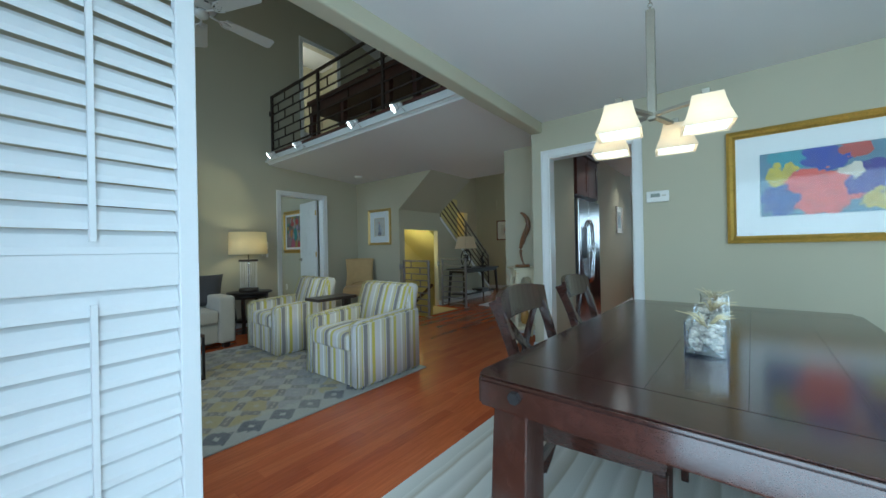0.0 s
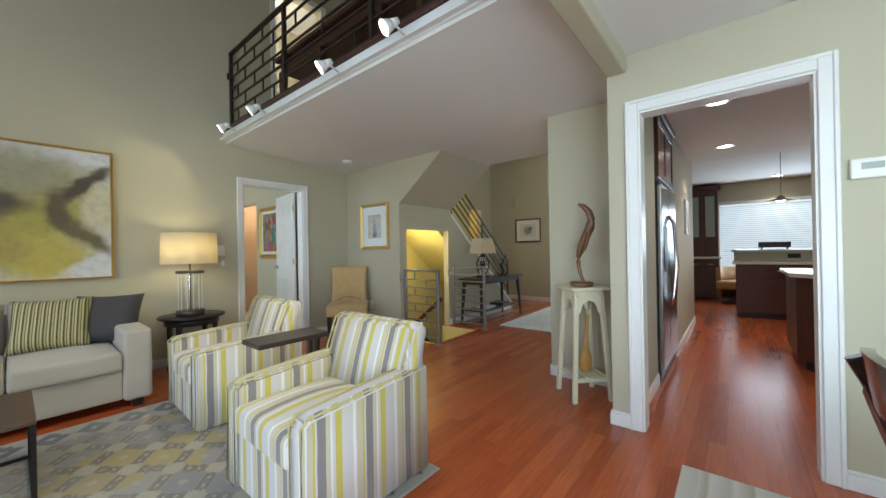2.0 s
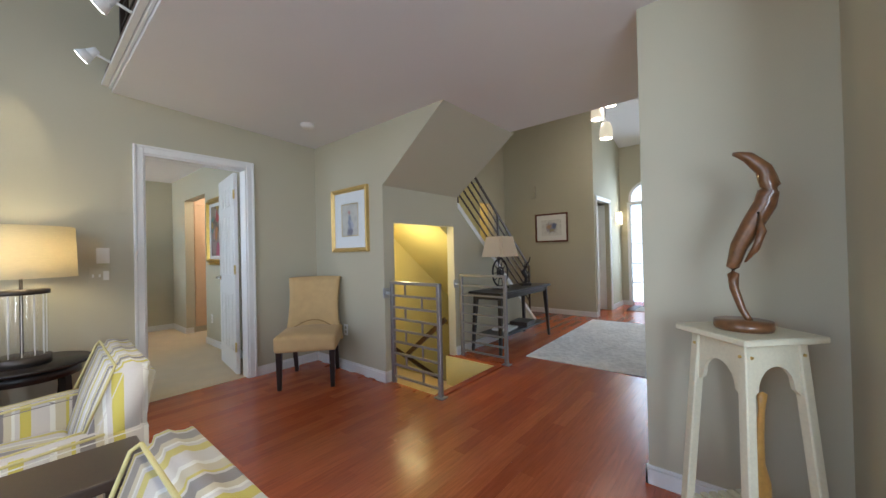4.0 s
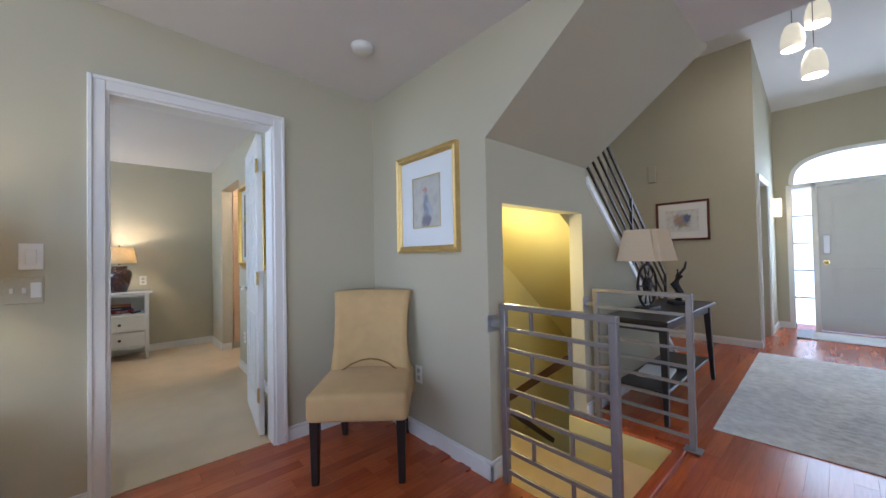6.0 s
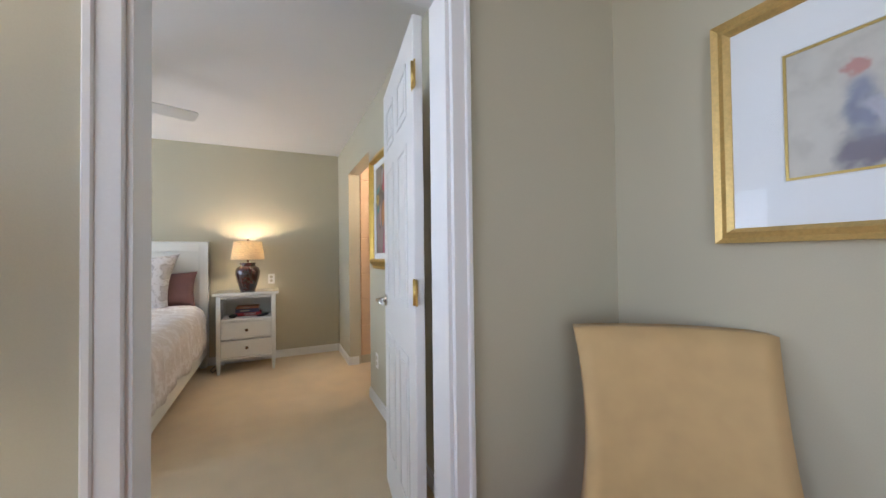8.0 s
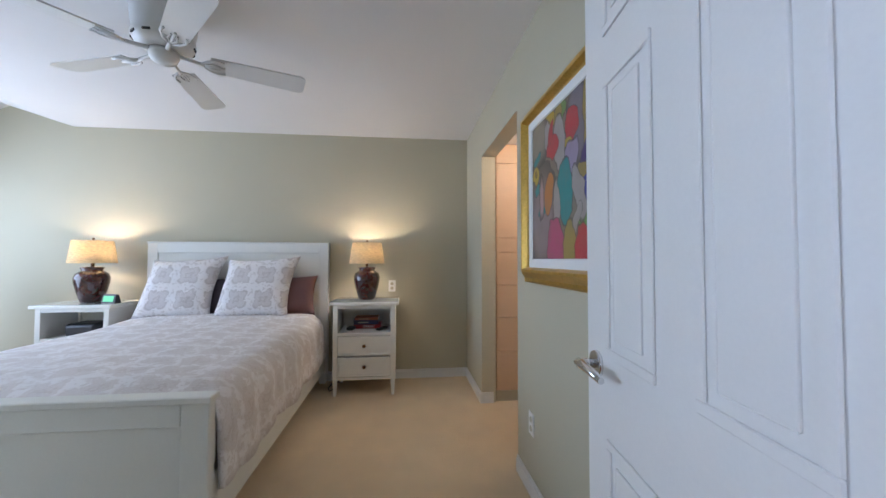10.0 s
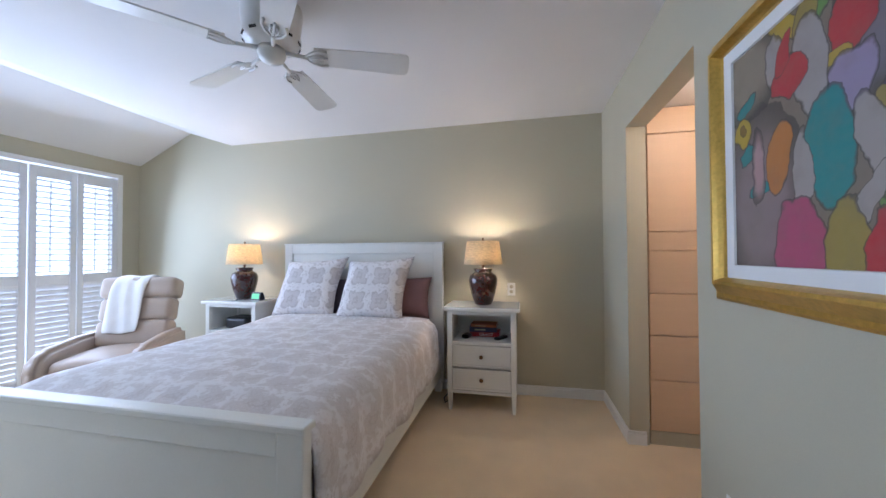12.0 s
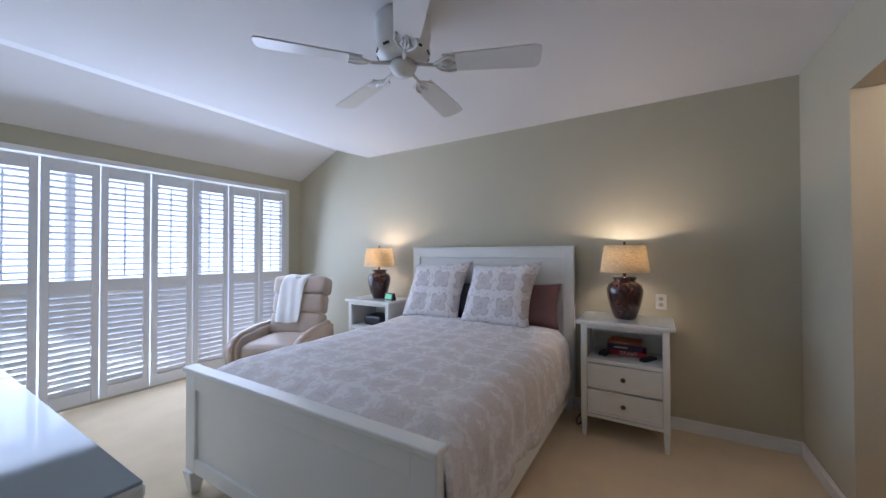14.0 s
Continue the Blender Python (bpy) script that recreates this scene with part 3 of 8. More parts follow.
def wall(name, axis, p0, p1, a0, a1, z0, z1, holes=(), material=None, label="sage green painted plaster wall"):
    """A wall whose thickness runs from p0 to p1 along axis, pierced by holes (a0, a1, z0, z1)."""
    bm = bmesh.new()
    cuts = sorted({a0, a1, *(h[0] for h in holes), *(h[1] for h in holes)})
    for lo, hi in zip(cuts, cuts[1:]):
        zs = sorted([(h[2], h[3]) for h in holes if h[0] <= lo and h[1] >= hi])
        at = z0
        for b, t in zs + [(z1, z1)]:
            if b > at + 1e-5:
                if axis == "x":
                    box(bm, p0, p1, lo, hi, at, b)
                else:
                    box(bm, lo, hi, p0, p1, at, b)
            at = max(at, t)
    bmesh.ops.remove_doubles(bm, verts=bm.verts, dist=1e-5)
    return structure(name, bm, material or M_WALL, label, "wall")

# ---- structure ----
CEIL = 2.385
XW = -5.04      # living face of the wall between living room and bedroom
YK = 4.12       # dining face of the kitchen wall

# wood floor base and carpets
bm = bmesh.new()
for r in ((-5.10, -3.30, -0.7, 4.96), (-3.30, 2.6, -0.7, 11.8), (-3.98, -3.30, 5.90, 11.2), (-5.10, -3.98, 8.0, 11.2), (2.6, 5.0, 4.0, 11.8)):
    box(bm, r[0], r[1], r[2], r[3], -0.30, -0.012)
floor = structure("floor", bm, M_FLOOR, "red cherry hardwood strip floor with satin varnish", "floor")
bm = bmesh.new()
box(bm, -8.8, -5.10, -0.7, 5.2, -0.3, 0.004)
structure("floor_bedroom_carpet", bm, M_CARPET, "cream cut-pile wall to wall carpet", "carpet")

# living room / bedroom wall, with the bedroom door and the loft door
wall("wall_west", "x", XW - 0.12, XW, -0.67, 9.3, -0.3, 6.6, [(3.385, 4.165, -0.01, 2.035), (3.82, 4.50, 2.64, 4.70), (7.9, 8.66, 0.5, 2.1)])
wall("wall_picture", "y", 4.90, 5.00, XW, -3.98, -0.3, 2.39)
wall("wall_stair", "x", -3.98, -3.88, 4.90, 6.03, -2.5, 2.39, [(5.03, 5.945, -2.0, 1.47)])
bm = bmesh.new()
prism(bm, [(6.03, -0.3), (7.98, -0.3), (7.98, 0.04), (6.03, 1.70)], "x", -3.98, -3.88)
structure("wall_stair_side", bm, M_WALL, "sage wall below the stair stringer", "wall")
bm = bmesh.new()
prism(bm, [(-3.88, 1.812), (-3.12, 2.39), (-3.88, 2.39)], "y", 4.90, 6.03)
structure("stair_soffit", bm, M_WALL, "sloping boxed underside of the upper stair", "soffit")
wall("wall_hall_far", "y", 9.10, 9.22, XW, -3.29, -0.3, 6.6)
wall("wall_hall_left", "x", -3.41, -3.29, 9.22, 10.85, -0.3, 4.2, [(9.25, 10.0, -0.01, 2.04)])
wall("wall_front", "y", 10.85, 11.0, -3.41, -1.4, -0.3, 4.0, [(-3.10, -1.64, -0.01, 2.10)])
wall("wall_hall_right", "x", -1.66, -1.54, 4.87, 10.85, -0.3, 5.2, [(7.46, 8.21, -0.01, 2.02)])
wall("wall_stand", "y", 4.77, 4.87, -1.73, -1.03, -0.3, 5.2)
wall("wall_kitchen", "y", YK, YK + 0.12, -1.04, 2.6, -0.3, 2.6, [(-0.86, -0.07, -0.01, 2.03)])
wall("wall_kitchen_left", "x", -1.04, -0.92, YK + 0.12, 5.08, -0.3, 2.8)
wall("wall_kitchen_left_far", "x", -1.04, -0.90, 6.05, 8.3, -0.3, 2.8)
wall("wall_dining_south", "y", 0.22, 0.36, -0.75, 2.6, -0.3, 2.6, [(-0.55, 2.40, -0.01, 2.1)])
wall("wall_dining_east", "x", 2.48, 2.6, 0.36, YK, -0.3, 2.6)
wall("wall_jog", "x", -0.87, -0.75, -0.55, 0.36, -0.3, 6.6)
wall("wall_living_south", "y", -0.67, -0.55, XW, -0.75, -0.3, 6.6, [(-4.6, -1.2, 0.1, 5.0)])
wall("wall_upper_dining", "x", -0.95, -0.85, -0.55, 8.0, 2.62, 6.6)
wall("wall_bed_head", "x", -8.80, -8.685, -0.7, 5.2, -0.3, 3.2)
wall("wall_bed_right", "y", 4.39, 4.51, -8.685, XW - 0.12, -0.3, 3.2, [(-7.99, -7.04, -0.01, 2.075)])
wall("wall_bed_window", "y", -0.70, -0.58, -8.685, XW - 0.12, -0.3, 3.2, [(-8.44, -5.50, 0.03, 2.09)])

bm = bmesh.new()
prism(bm, [(3.205, 2.472), (4.90, CEIL), (5.96, CEIL), (5.96, 2.60), (3.205, 2.60)], "x", XW, -0.95)
box(bm, -1.66, -0.95, 5.96, 8.0, CEIL, 2.60)
structure("ceiling_loft_underside", bm, M_CEIL, "flat white ceiling below the loft", "ceiling")
bm = bmesh.new()
box(bm, -0.93, 2.6, 0.22, YK, CEIL + 0.02, 2.62)
structure("ceiling_dining", bm, M_CEIL, "flat white dining ceiling", "ceiling")
bm = bmesh.new()
box(bm, -1.04, -0.92, -0.55, YK, 2.30, 2.62, 0.012)
structure("beam", bm, M_WALL, "painted beam between dining and living room", "beam")
bm = bmesh.new()
prism(bm, [(-0.7, 5.5), (1.6, 5.6), (3.4, 5.5), (4.1, 5.38), (4.8, 5.22), (8.1, 4.3), (8.1, 6.7), (-0.7, 6.7)], "x", XW, -0.85)
structure("ceiling_living", bm, M_CEIL, "vaulted white living room ceiling", "ceiling")
bm = bmesh.new()
prism(bm, [(5.95, 4.53), (11.0, 3.24), (11.0, 3.4), (5.95, 4.7)], "x", XW, -1.54)
structure("ceiling_entry", bm, M_CEIL, "sloping white entry ceiling", "ceiling")
bm = bmesh.new()
prism(bm, [(-0.7, 2.28), (-0.56, 2.28), (0.134, 2.60), (0.668, 2.43), (5.2, 2.45), (5.2, 3.2), (-0.7, 3.2)], "x", -8.7, XW - 0.12)
structure("ceiling_bedroom", bm, M_CEIL, "white bedroom ceiling with a raised fold at the window", "ceiling")
bm = bmesh.new()
box(bm, -1.03, 5.0, YK + 0.12, 4.87, 2.40, 2.8)
box(bm, -1.54, 5.0, 4.87, 7.9, 2.40, 2.8)
box(bm, -1.54, 5.0, 7.9, 11.8, 2.52, 2.8)
structure("ceiling_kitchen", bm, M_CEIL, "white kitchen ceiling with a dropped front half", "ceiling")
wall("wall_kitchen_far", "y", 11.6, 11.75, -1.54, 5.0, -0.3, 2.8, [(-0.66, 1.22, 0.15, 2.06)])
wall("wall_kitchen_east", "x", 4.9, 5.0, 4.2, 11.6, -0.3, 2.8)
wall("wall_loft_back", "y", 5.96, 6.06, XW, -3.0, 2.65, 6.0)
wall("wall_loft_room", "x", -6.4, -6.3, 2.8, 5.6, 3.2, 5.4)
wall("wall_loft_room_side", "y", 5.0, 5.1, -6.3, XW - 0.12, 3.2, 5.4)
wall("wall_loft_room_near", "y", 3.2, 3.3, -6.3, XW - 0.12, 3.2, 5.4)
wall("wall_landing_room", "x", -6.2, -6.1, 7.4, 9.2, -0.3, 2.6, material=M_YELLOWWALL, label="warm yellow wall of the next room")
bm = bmesh.new()
box(bm, -6.4, XW - 0.12, 2.8, 5.6, 5.0, 5.1)
structure("ceiling_loft_room", bm, M_CEIL, "ceiling of the room off the loft", "ceiling")
bm = bmesh.new()
box(bm, -6.2, XW - 0.12, 7.4, 9.2, 2.5, 2.6)
box(bm, -6.2, XW - 0.12, 7.4, 7.5, -0.3, 2.5)
box(bm, -6.2, XW - 0.12, 9.1, 9.2, -0.3, 2.5)
box(bm, -6.2, XW - 0.12, 7.5, 9.1, -0.3, 0.0)
structure("wall_landing_room_shell", bm, M_YELLOWWALL, "warm yellow walls of the next room", "wall")
bm = bmesh.new()
box(bm, -4.6, -3.41, 9.22, 10.9, 2.3, 2.4)
box(bm, -4.6, -4.5, 9.22, 10.9, -0.3, 2.3)
box(bm, -4.5, -3.41, 10.85, 10.95, -0.3, 2.3)
structure("wall_powder_room", bm, M_WALL, "sage walls of the small room off the hall", "wall")
# closet behind the bedroom
wall("wall_closet_back", "y", 5.12, 5.2, -8.685, XW - 0.12, -0.3, 2.5, material=M_CLOSET, label="maple closet lining")
bm = bmesh.new()
box(bm, -8.6, -6.4, 4.51, 5.12, 2.2, 2.3)
box(bm, -6.5, -6.4, 4.51, 5.12, -0.3, 2.2)
structure("ceiling_closet", bm, M_CEIL, "closet ceiling", "ceiling")

# ---- more structure: trim, doors, stairs ----
def casing(name, axis, face, out, a0, a1, top, w=0.065, d=0.018, base=0.0):
    """Moulded white door casing on a wall face; out is +1 or -1 along axis."""
    bm = bmesh.new()
    lo, hi = sorted((face, face + out * d))
    lo2, hi2 = sorted((face, face + out * (d + 0.008)))
    for a, b, z0, z1 in ((a0 - w, a0, base, top + w), (a1, a1 + w, base, top + w), (a0, a1, top, top + w)):
        if axis == "x":
            box(bm, lo, hi, a, b, z0, z1, 0.004, 1)
        else:
            box(bm, a, b, lo, hi, z0, z1, 0.004, 1)
    e = 0.018
    for a, b, z0, z1 in ((a0 - w - 0.002, a0 - w + e, base, top + w + 0.002), (a1 + w - e, a1 + w + 0.002, base, top + w + 0.002), (a0 - w + e, a1 + w - e, top + w - e, top + w + 0.002)):
        if axis == "x":
            box(bm, lo2, hi2, a, b, z0, z1, 0.004, 1)
        else:
            box(bm, a, b, lo2, hi2, z0, z1, 0.004, 1)
    return structure(name, bm, M_WHITE, "white painted door casing", "trim")


def jamb(name, axis, p0, p1, a0, a1, top, t=0.012):
    bm = bmesh.new()
    for a, b, z0, z1 in ((a0, a0 + t, 0, top), (a1 - t, a1, 0, top), (a0 + t, a1 - t, top - t, top)):
        if axis == "x":
            box(bm, p0, p1, a, b, z0, z1)
        else:
            box(bm, a, b, p0, p1, z0, z1)
    return structure(name, bm, M_WHITE, "white painted door lining", "trim")


casing("trim_bedroom_door", "x", XW, 1, 3.385, 4.165, 2.035)
casing("trim_bedroom_door_inside", "x", XW - 0.12, -1, 3.385, 4.165, 2.035)
jamb("trim_bedroom_lining", "x", XW - 0.123, XW + 0.003, 3.385, 4.165, 2.035)
casing("trim_kitchen_opening", "y", YK, -1, -0.86, -0.07, 2.03, 0.07)
jamb("trim_kitchen_lining", "y", YK - 0.003, YK + 0.123, -0.86, -0.07, 2.03)
casing("trim_loft_door", "x", XW, 1, 3.82, 4.50, 4.70, base=2.6)
casing("trim_hall_door", "x", -3.29, 1, 9.25, 10.0, 2.04)
casing("trim_closet_door", "x", -1.66, -1, 7.46, 8.21, 2.02)


def skirting(name, runs):
    """Each run: axis it stands against, face, out, from, to."""
    bm = bmesh.new()
    for axis, face, out, a, b in runs:
        lo, hi = sorted((face, face + out * 0.014))
        lo2, hi2 = sorted((face, face + out * 0.009))
        if axis == "x":
            box(bm, lo, hi, a, b, -0.012, 0.075, 0.003, 1)
            box(bm, lo2, hi2, a, b, 0.076, 0.092, 0.003, 1)
        else:
            box(bm, a, b, lo, hi, -0.012, 0.075, 0.003, 1)
            box(bm, a, b, lo2, hi2, 0.076, 0.092, 0.003, 1)
    return structure(name, bm, M_WHITE, "white painted baseboard", "baseboard")


skirting("baseboard_living", [("x", XW, 1, -0.55, 3.32), ("x", XW, 1, 4.234, 4.885), ("y", 4.90, -1, XW, -3.866), ("x", -3.88, 1, 4.886, 5.028), ("x", -3.88, 1, 5.95, 7.9)])
skirting("baseboard_hall", [("y", 9.10, -1, XW, -3.276), ("x", -3.29, 1, 9.086, 9.18), ("x", -3.29, 1, 10.07, 10.85), ("y", 10.85, -1, -3.29, -3.15), ("x", -1.66, -1, 4.87, 7.39), ("x", -1.66, -1, 8.28, 10.85), ("y", 4.77, -1, -1.744, -1.04), ("x", -1.73, -1, 4.756, 4.87)])
skirting("baseboard_dining", [("y", YK, -1, -1.04, -0.932), ("y", YK, -1, 0.002, 2.48), ("x", -1.04, -1, 4.106, 4.77), ("x", -0.92, 1, 4.25, 5.08), ("x", -0.90, 1, 6.05, 8.3)])
skirting("baseboard_bedroom", [("x", -8.685, 1, -0.58, 4.39), ("y", 4.39, -1, -8.67, -7.99), ("y", 4.39, -1, -7.04, -5.16), ("x", -7.99, 1, 4.376, 4.49), ("x", XW - 0.12, -1, -0.58, 3.31)])

# loft edge: white fascia board, dark wood nosing
bm = bmesh.new()
box(bm, XW, -1.04, 3.182, 3.203, 2.495, 2.60, 0.004, 1)
structure("trim_loft_fascia", bm, M_WHITE, "white fascia board along the loft edge", "trim")
bm = bmesh.new()
box(bm, XW, -1.04, 3.165, 3.40, 2.602, 2.632, 0.008, 2)
structure("trim_loft_nosing", bm, M_CHERRY, "dark red wooden nosing of the loft floor", "trim")
bm = bmesh.new()
box(bm, XW, -1.04, 3.40, 5.96, 2.602, 2.63)
structure("floor_loft", bm, M_CARPET, "carpeted loft floor", "floor")

# stair down: carpeted steps, landing, warm stairwell walls
bm = bmesh.new()
box(bm, -3.62, -3.31, 4.97, 5.89, -0.5, -0.17, 0.012)
box(bm, -4.90, -3.62, 4.97, 5.97, -0.7, -0.34, 0.012)
for i in range(7):
    box(bm, -4.90, -3.98, 5.97 + 0.25 * i, 6.24 + 0.25 * i, -0.9 - 0.18 * i, -0.52 - 0.18 * i, 0.012)
structure("stair_down", bm, M_CARPET, "cream carpeted steps going down", "stairs")
bm = bmesh.new()
box(bm, -5.0, -4.90, 5.0, 8.0, -2.5, 2.38)
box(bm, -4.90, -3.985, 5.0, 5.02, -2.5, 2.38)
prism(bm, [(5.02, 2.0), (5.9, 1.42), (8.0, -0.25), (8.0, -0.15), (5.02, 2.2)], "x", -4.90, -3.985)
box(bm, -3.984, -3.972, 5.95, 7.9, -2.5, 0.0)
box(bm, -3.975, -3.32, 4.945, 4.965, -0.5, -0.02)
structure("wall_stairwell", bm, M_YELLOWWALL, "warm yellow stairwell walls", "wall")
bm = bmesh.new()
box(bm, -3.32, -3.255, 4.93, 5.93, -0.06, 0.006, 0.01)
box(bm, -3.88, -3.255, 5.90, 5.945, -0.06, 0.006, 0.01)
structure("trim_stair_nosing", bm, M_FLOOR, "red wooden nosing round the stair opening", "trim")
bm = bmesh.new()
box(bm, -3.985, -3.33, 5.884, 5.899, -0.4, -0.012)
structure("trim_pit_side", bm, M_YELLOWWALL, "yellow painted side of the stair pit", "trim")

# stair up: steps and white stringer
bm = bmesh.new()
for i in range(9):
    box(bm, -4.90, -3.985, 7.62 - 0.215 * i, 7.90 - 0.215 * i, 0.0 if i == 0 else 0.178 * (i + 1) - 0.05, 0.178 * (i + 1), 0.012)
structure("stair_up", bm, M_CARPET, "cream carpeted steps going up", "stairs")
bm = bmesh.new()
prism(bm, [(7.99, 0.03), (7.99, 0.085), (6.03, 1.75), (6.03, 1.69)], "x", -3.99, -3.862)
structure("trim_stringer", bm, M_WHITE, "white painted stair stringer cap", "trim")


def gate_rail(name, x0, x1, y, mounts, label):
    """Low metal guard of flat bars with staggered short uprights."""
    g = thing(name, x0, y, 0, 0, label, "railing", "stair guards")
    w = x1 - x0
    for x in (0.0, w):
        bm = bmesh.new()
        box(bm, x - 0.017, x + 0.017, -0.017, 0.017, 0.008, 0.90, 0.003, 1)
        part("post", bm, M_RAIL, g)
    bm = bmesh.new()
    box(bm, -0.017, w + 0.017, -0.02, 0.02, 0.90, 0.926, 0.003, 1)
    part("top_rail", bm, M_RAIL, g)
    zs = [0.07 + 0.104 * i for i in range(8)]
    for z in zs:
        bm = bmesh.new()
        box(bm, 0.017, w - 0.017, -0.008, 0.008, z - 0.009, z + 0.009)
        part("bar", bm, M_RAIL, g)
    if mounts:
        for i, (a, b) in enumerate(zip(zs, zs[1:] + [0.90])):
            bm = bmesh.new()
            x = w * (0.3 if i % 2 else 0.66)
            box(bm, x - 0.007, x + 0.007, -0.007, 0.007, a + 0.009, b - 0.009 if b < 0.9 else b)
            part("spacer", bm, M_RAIL, g)
    bm = bmesh.new()
    box(bm, w - 0.045, w + 0.045, -0.04, 0.04, 0.0, 0.008, 0.002, 1)
    part("foot_plate", bm, M_RAIL, g)
    bm = bmesh.new()
    box(bm, -0.075, -0.017, -0.012, 0.012, 0.80, 0.83, 0.002, 1)
    box(bm, -0.081, -0.073, -0.045, 0.045, 0.77, 0.86, 0.002, 1)
    part("wall_bracket", bm, M_STEEL, g)
    return g


gate_rail("stair_guard", -3.80, -3.24, 4.925, True, "grey metal stair guard of flat bars in a brick pattern")
gate_rail("stair_guard", -3.80, -3.235, 5.965, False, "grey metal stair guard of level bars beside the console")

# rail of the stair up
g = thing("stair_railing", -3.92, 7.88, 0.08, 0, "dark metal railing climbing along the stair", "railing")
for k in range(6):
    bm = bmesh.new()
    off = 0.17 + 0.135 * k
    bar(bm, (0, 0, off), (0, -1.86, off + 1.56), 0.016, 0.03 if k == 5 else 0.016)
    part("bar" if k < 5 else "handrail", bm, M_RAILDARK, g)
for y in (0.0, -0.9, -1.8):
    bm = bmesh.new()
    box(bm, -0.012, 0.012, y - 0.012, y + 0.012, -y * 0.84 + 0.01, -y * 0.84 + 0.86)
    part("post", bm, M_RAILDARK, g)
g = thing("stair_handrail", -4.88, 5.4, 0.2, 0, "dark wooden handrail on the stairwell wall", "handrail")
bm = bmesh.new()
bar(bm, (0.06, -0.35, 0.33), (0.06, 1.6, -1.1), 0.04, 0.05)
part("rail", bm, M_DARKWOOD, g)
for y in (0.0, 1.2):
    bm = bmesh.new()
    cyl(bm, (-0.02, y, 0.03 - 0.734 * y), (0.06, y, 0.06 - 0.734 * y), 0.008)
    part("bracket", bm, M_BRASS, g)

g = thing("stair_handrail", -3.95, 5.90, 0.0, 0, "brown handrail fixed to the side wall of the stairwell", "handrail")
bm = bmesh.new()
bar(bm, (-0.66, -0.03, -0.10), (-0.02, -0.03, 0.41), 0.03, 0.055)
part("rail", bm, M_DARKWOOD, g)
bm = bmesh.new()
cyl(bm, (-0.06, -0.03, 0.37), (-0.06, 0.045, 0.37), 0.008)
box(bm, -0.085, -0.035, 0.036, 0.044, 0.34, 0.40)
part("bracket", bm, M_BRASS, g)

# loft railing
g = thing("loft_railing", XW + 0.02, 3.27, 2.632, 0, "dark metal loft railing with bars in a brick pattern", "railing")
for x in (0.0, 1.30, 2.60, 3.88):
    bm = bmesh.new()
    box(bm, x - 0.018, x + 0.018, -0.018, 0.018, 0.0, 0.915, 0.003, 1)
    part("post", bm, M_RAILDARK, g)
bm = bmesh.new()
box(bm, -0.018, 3.98, -0.022, 0.022, 0.915, 0.94, 0.003, 1)
part("top_rail", bm, M_RAILDARK, g)
for i in range(6):
    bm = bmesh.new()
    box(bm, 0, 3.98, -0.008, 0.008, 0.085 + 0.137 * i, 0.103 + 0.137 * i)
    part("bar", bm, M_RAILDARK, g)
for i in range(6):
    for j in range(9):
        x = 0.2 + 0.44 * j + (0.2 if i % 2 else 0)
        if x > 1.3 and (i + 2 * j) % 5:
            continue
        bm = bmesh.new()
        box(bm, x - 0.007, x + 0.007, -0.007, 0.007, 0.103 + 0.137 * i, 0.222 + 0.137 * i)
        part("spacer", bm, M_RAILDARK, g)
bm = bmesh.new()
box(bm, -0.03, -0.018, -0.04, 0.04, 0.62, 0.70)
part("wall_bracket", bm, M_BLACKWOOD, g)


def panel_door(name, w, h, panels, label, material):
    """Door leaf in local x (hinge at 0) with raised panels on both faces, thickness on y."""
    d = thing(name, 0, 0, 0, 0, label, "door")
    bm = bmesh.new()
    box(bm, 0, w, -0.0175, 0.0175, 0.01, h, 0.003, 1)
    part("leaf", bm, material, d)
    for x0, x1, z0, z1 in panels:
        for s in (-1, 1):
            bm = bmesh.new()
            y0, y1 = sorted((s * 0.0175, s * 0.0225))
            for a, b, c, e in ((x0, x1, z0, z0 + 0.02), (x0, x1, z1 - 0.02, z1), (x0, x0 + 0.02, z0 + 0.02, z1 - 0.02), (x1 - 0.02, x1, z0 + 0.02, z1 - 0.02)):
                box(bm, a, b, y0, y1, c, e, 0.002, 1)
            y0, y1 = sorted((s * 0.0176, s * 0.0205))
            box(bm, x0 + 0.04, x1 - 0.04, y0, y1, z0 + 0.04, z1 - 0.04, 0.003, 1)
            part("panel", bm, material, d)
    return d


SIX = lambda w: [(a, b, z0, z1) for a, b in ((0.11, w / 2 - 0.05), (w / 2 + 0.05, w - 0.11)) for z0, z1 in ((0.22, 0.80), (0.98, 1.60), (1.70, 1.90))]
d = panel_door("bedroom_door", 0.70, 2.02, SIX(0.70), "white six-panel bedroom door standing open", M_WHITE)
d.matrix_basis = pose(XW - 0.165, 4.126, 0.004, 0, 0, 172.6)
for z in (0.28, 1.05, 1.80):
    bm = bmesh.new()
    cyl(bm, (-0.008, 0.02, z - 0.045), (-0.008, 0.02, z + 0.045), 0.007)
    box(bm, -0.008, 0.018, 0.0176, 0.0205, z - 0.045, z + 0.045)
    box(bm, -0.030, -0.008, 0.015, 0.0205, z - 0.045, z + 0.045)
    part("hinge", bm, M_BRASS, d, "brass hinge")
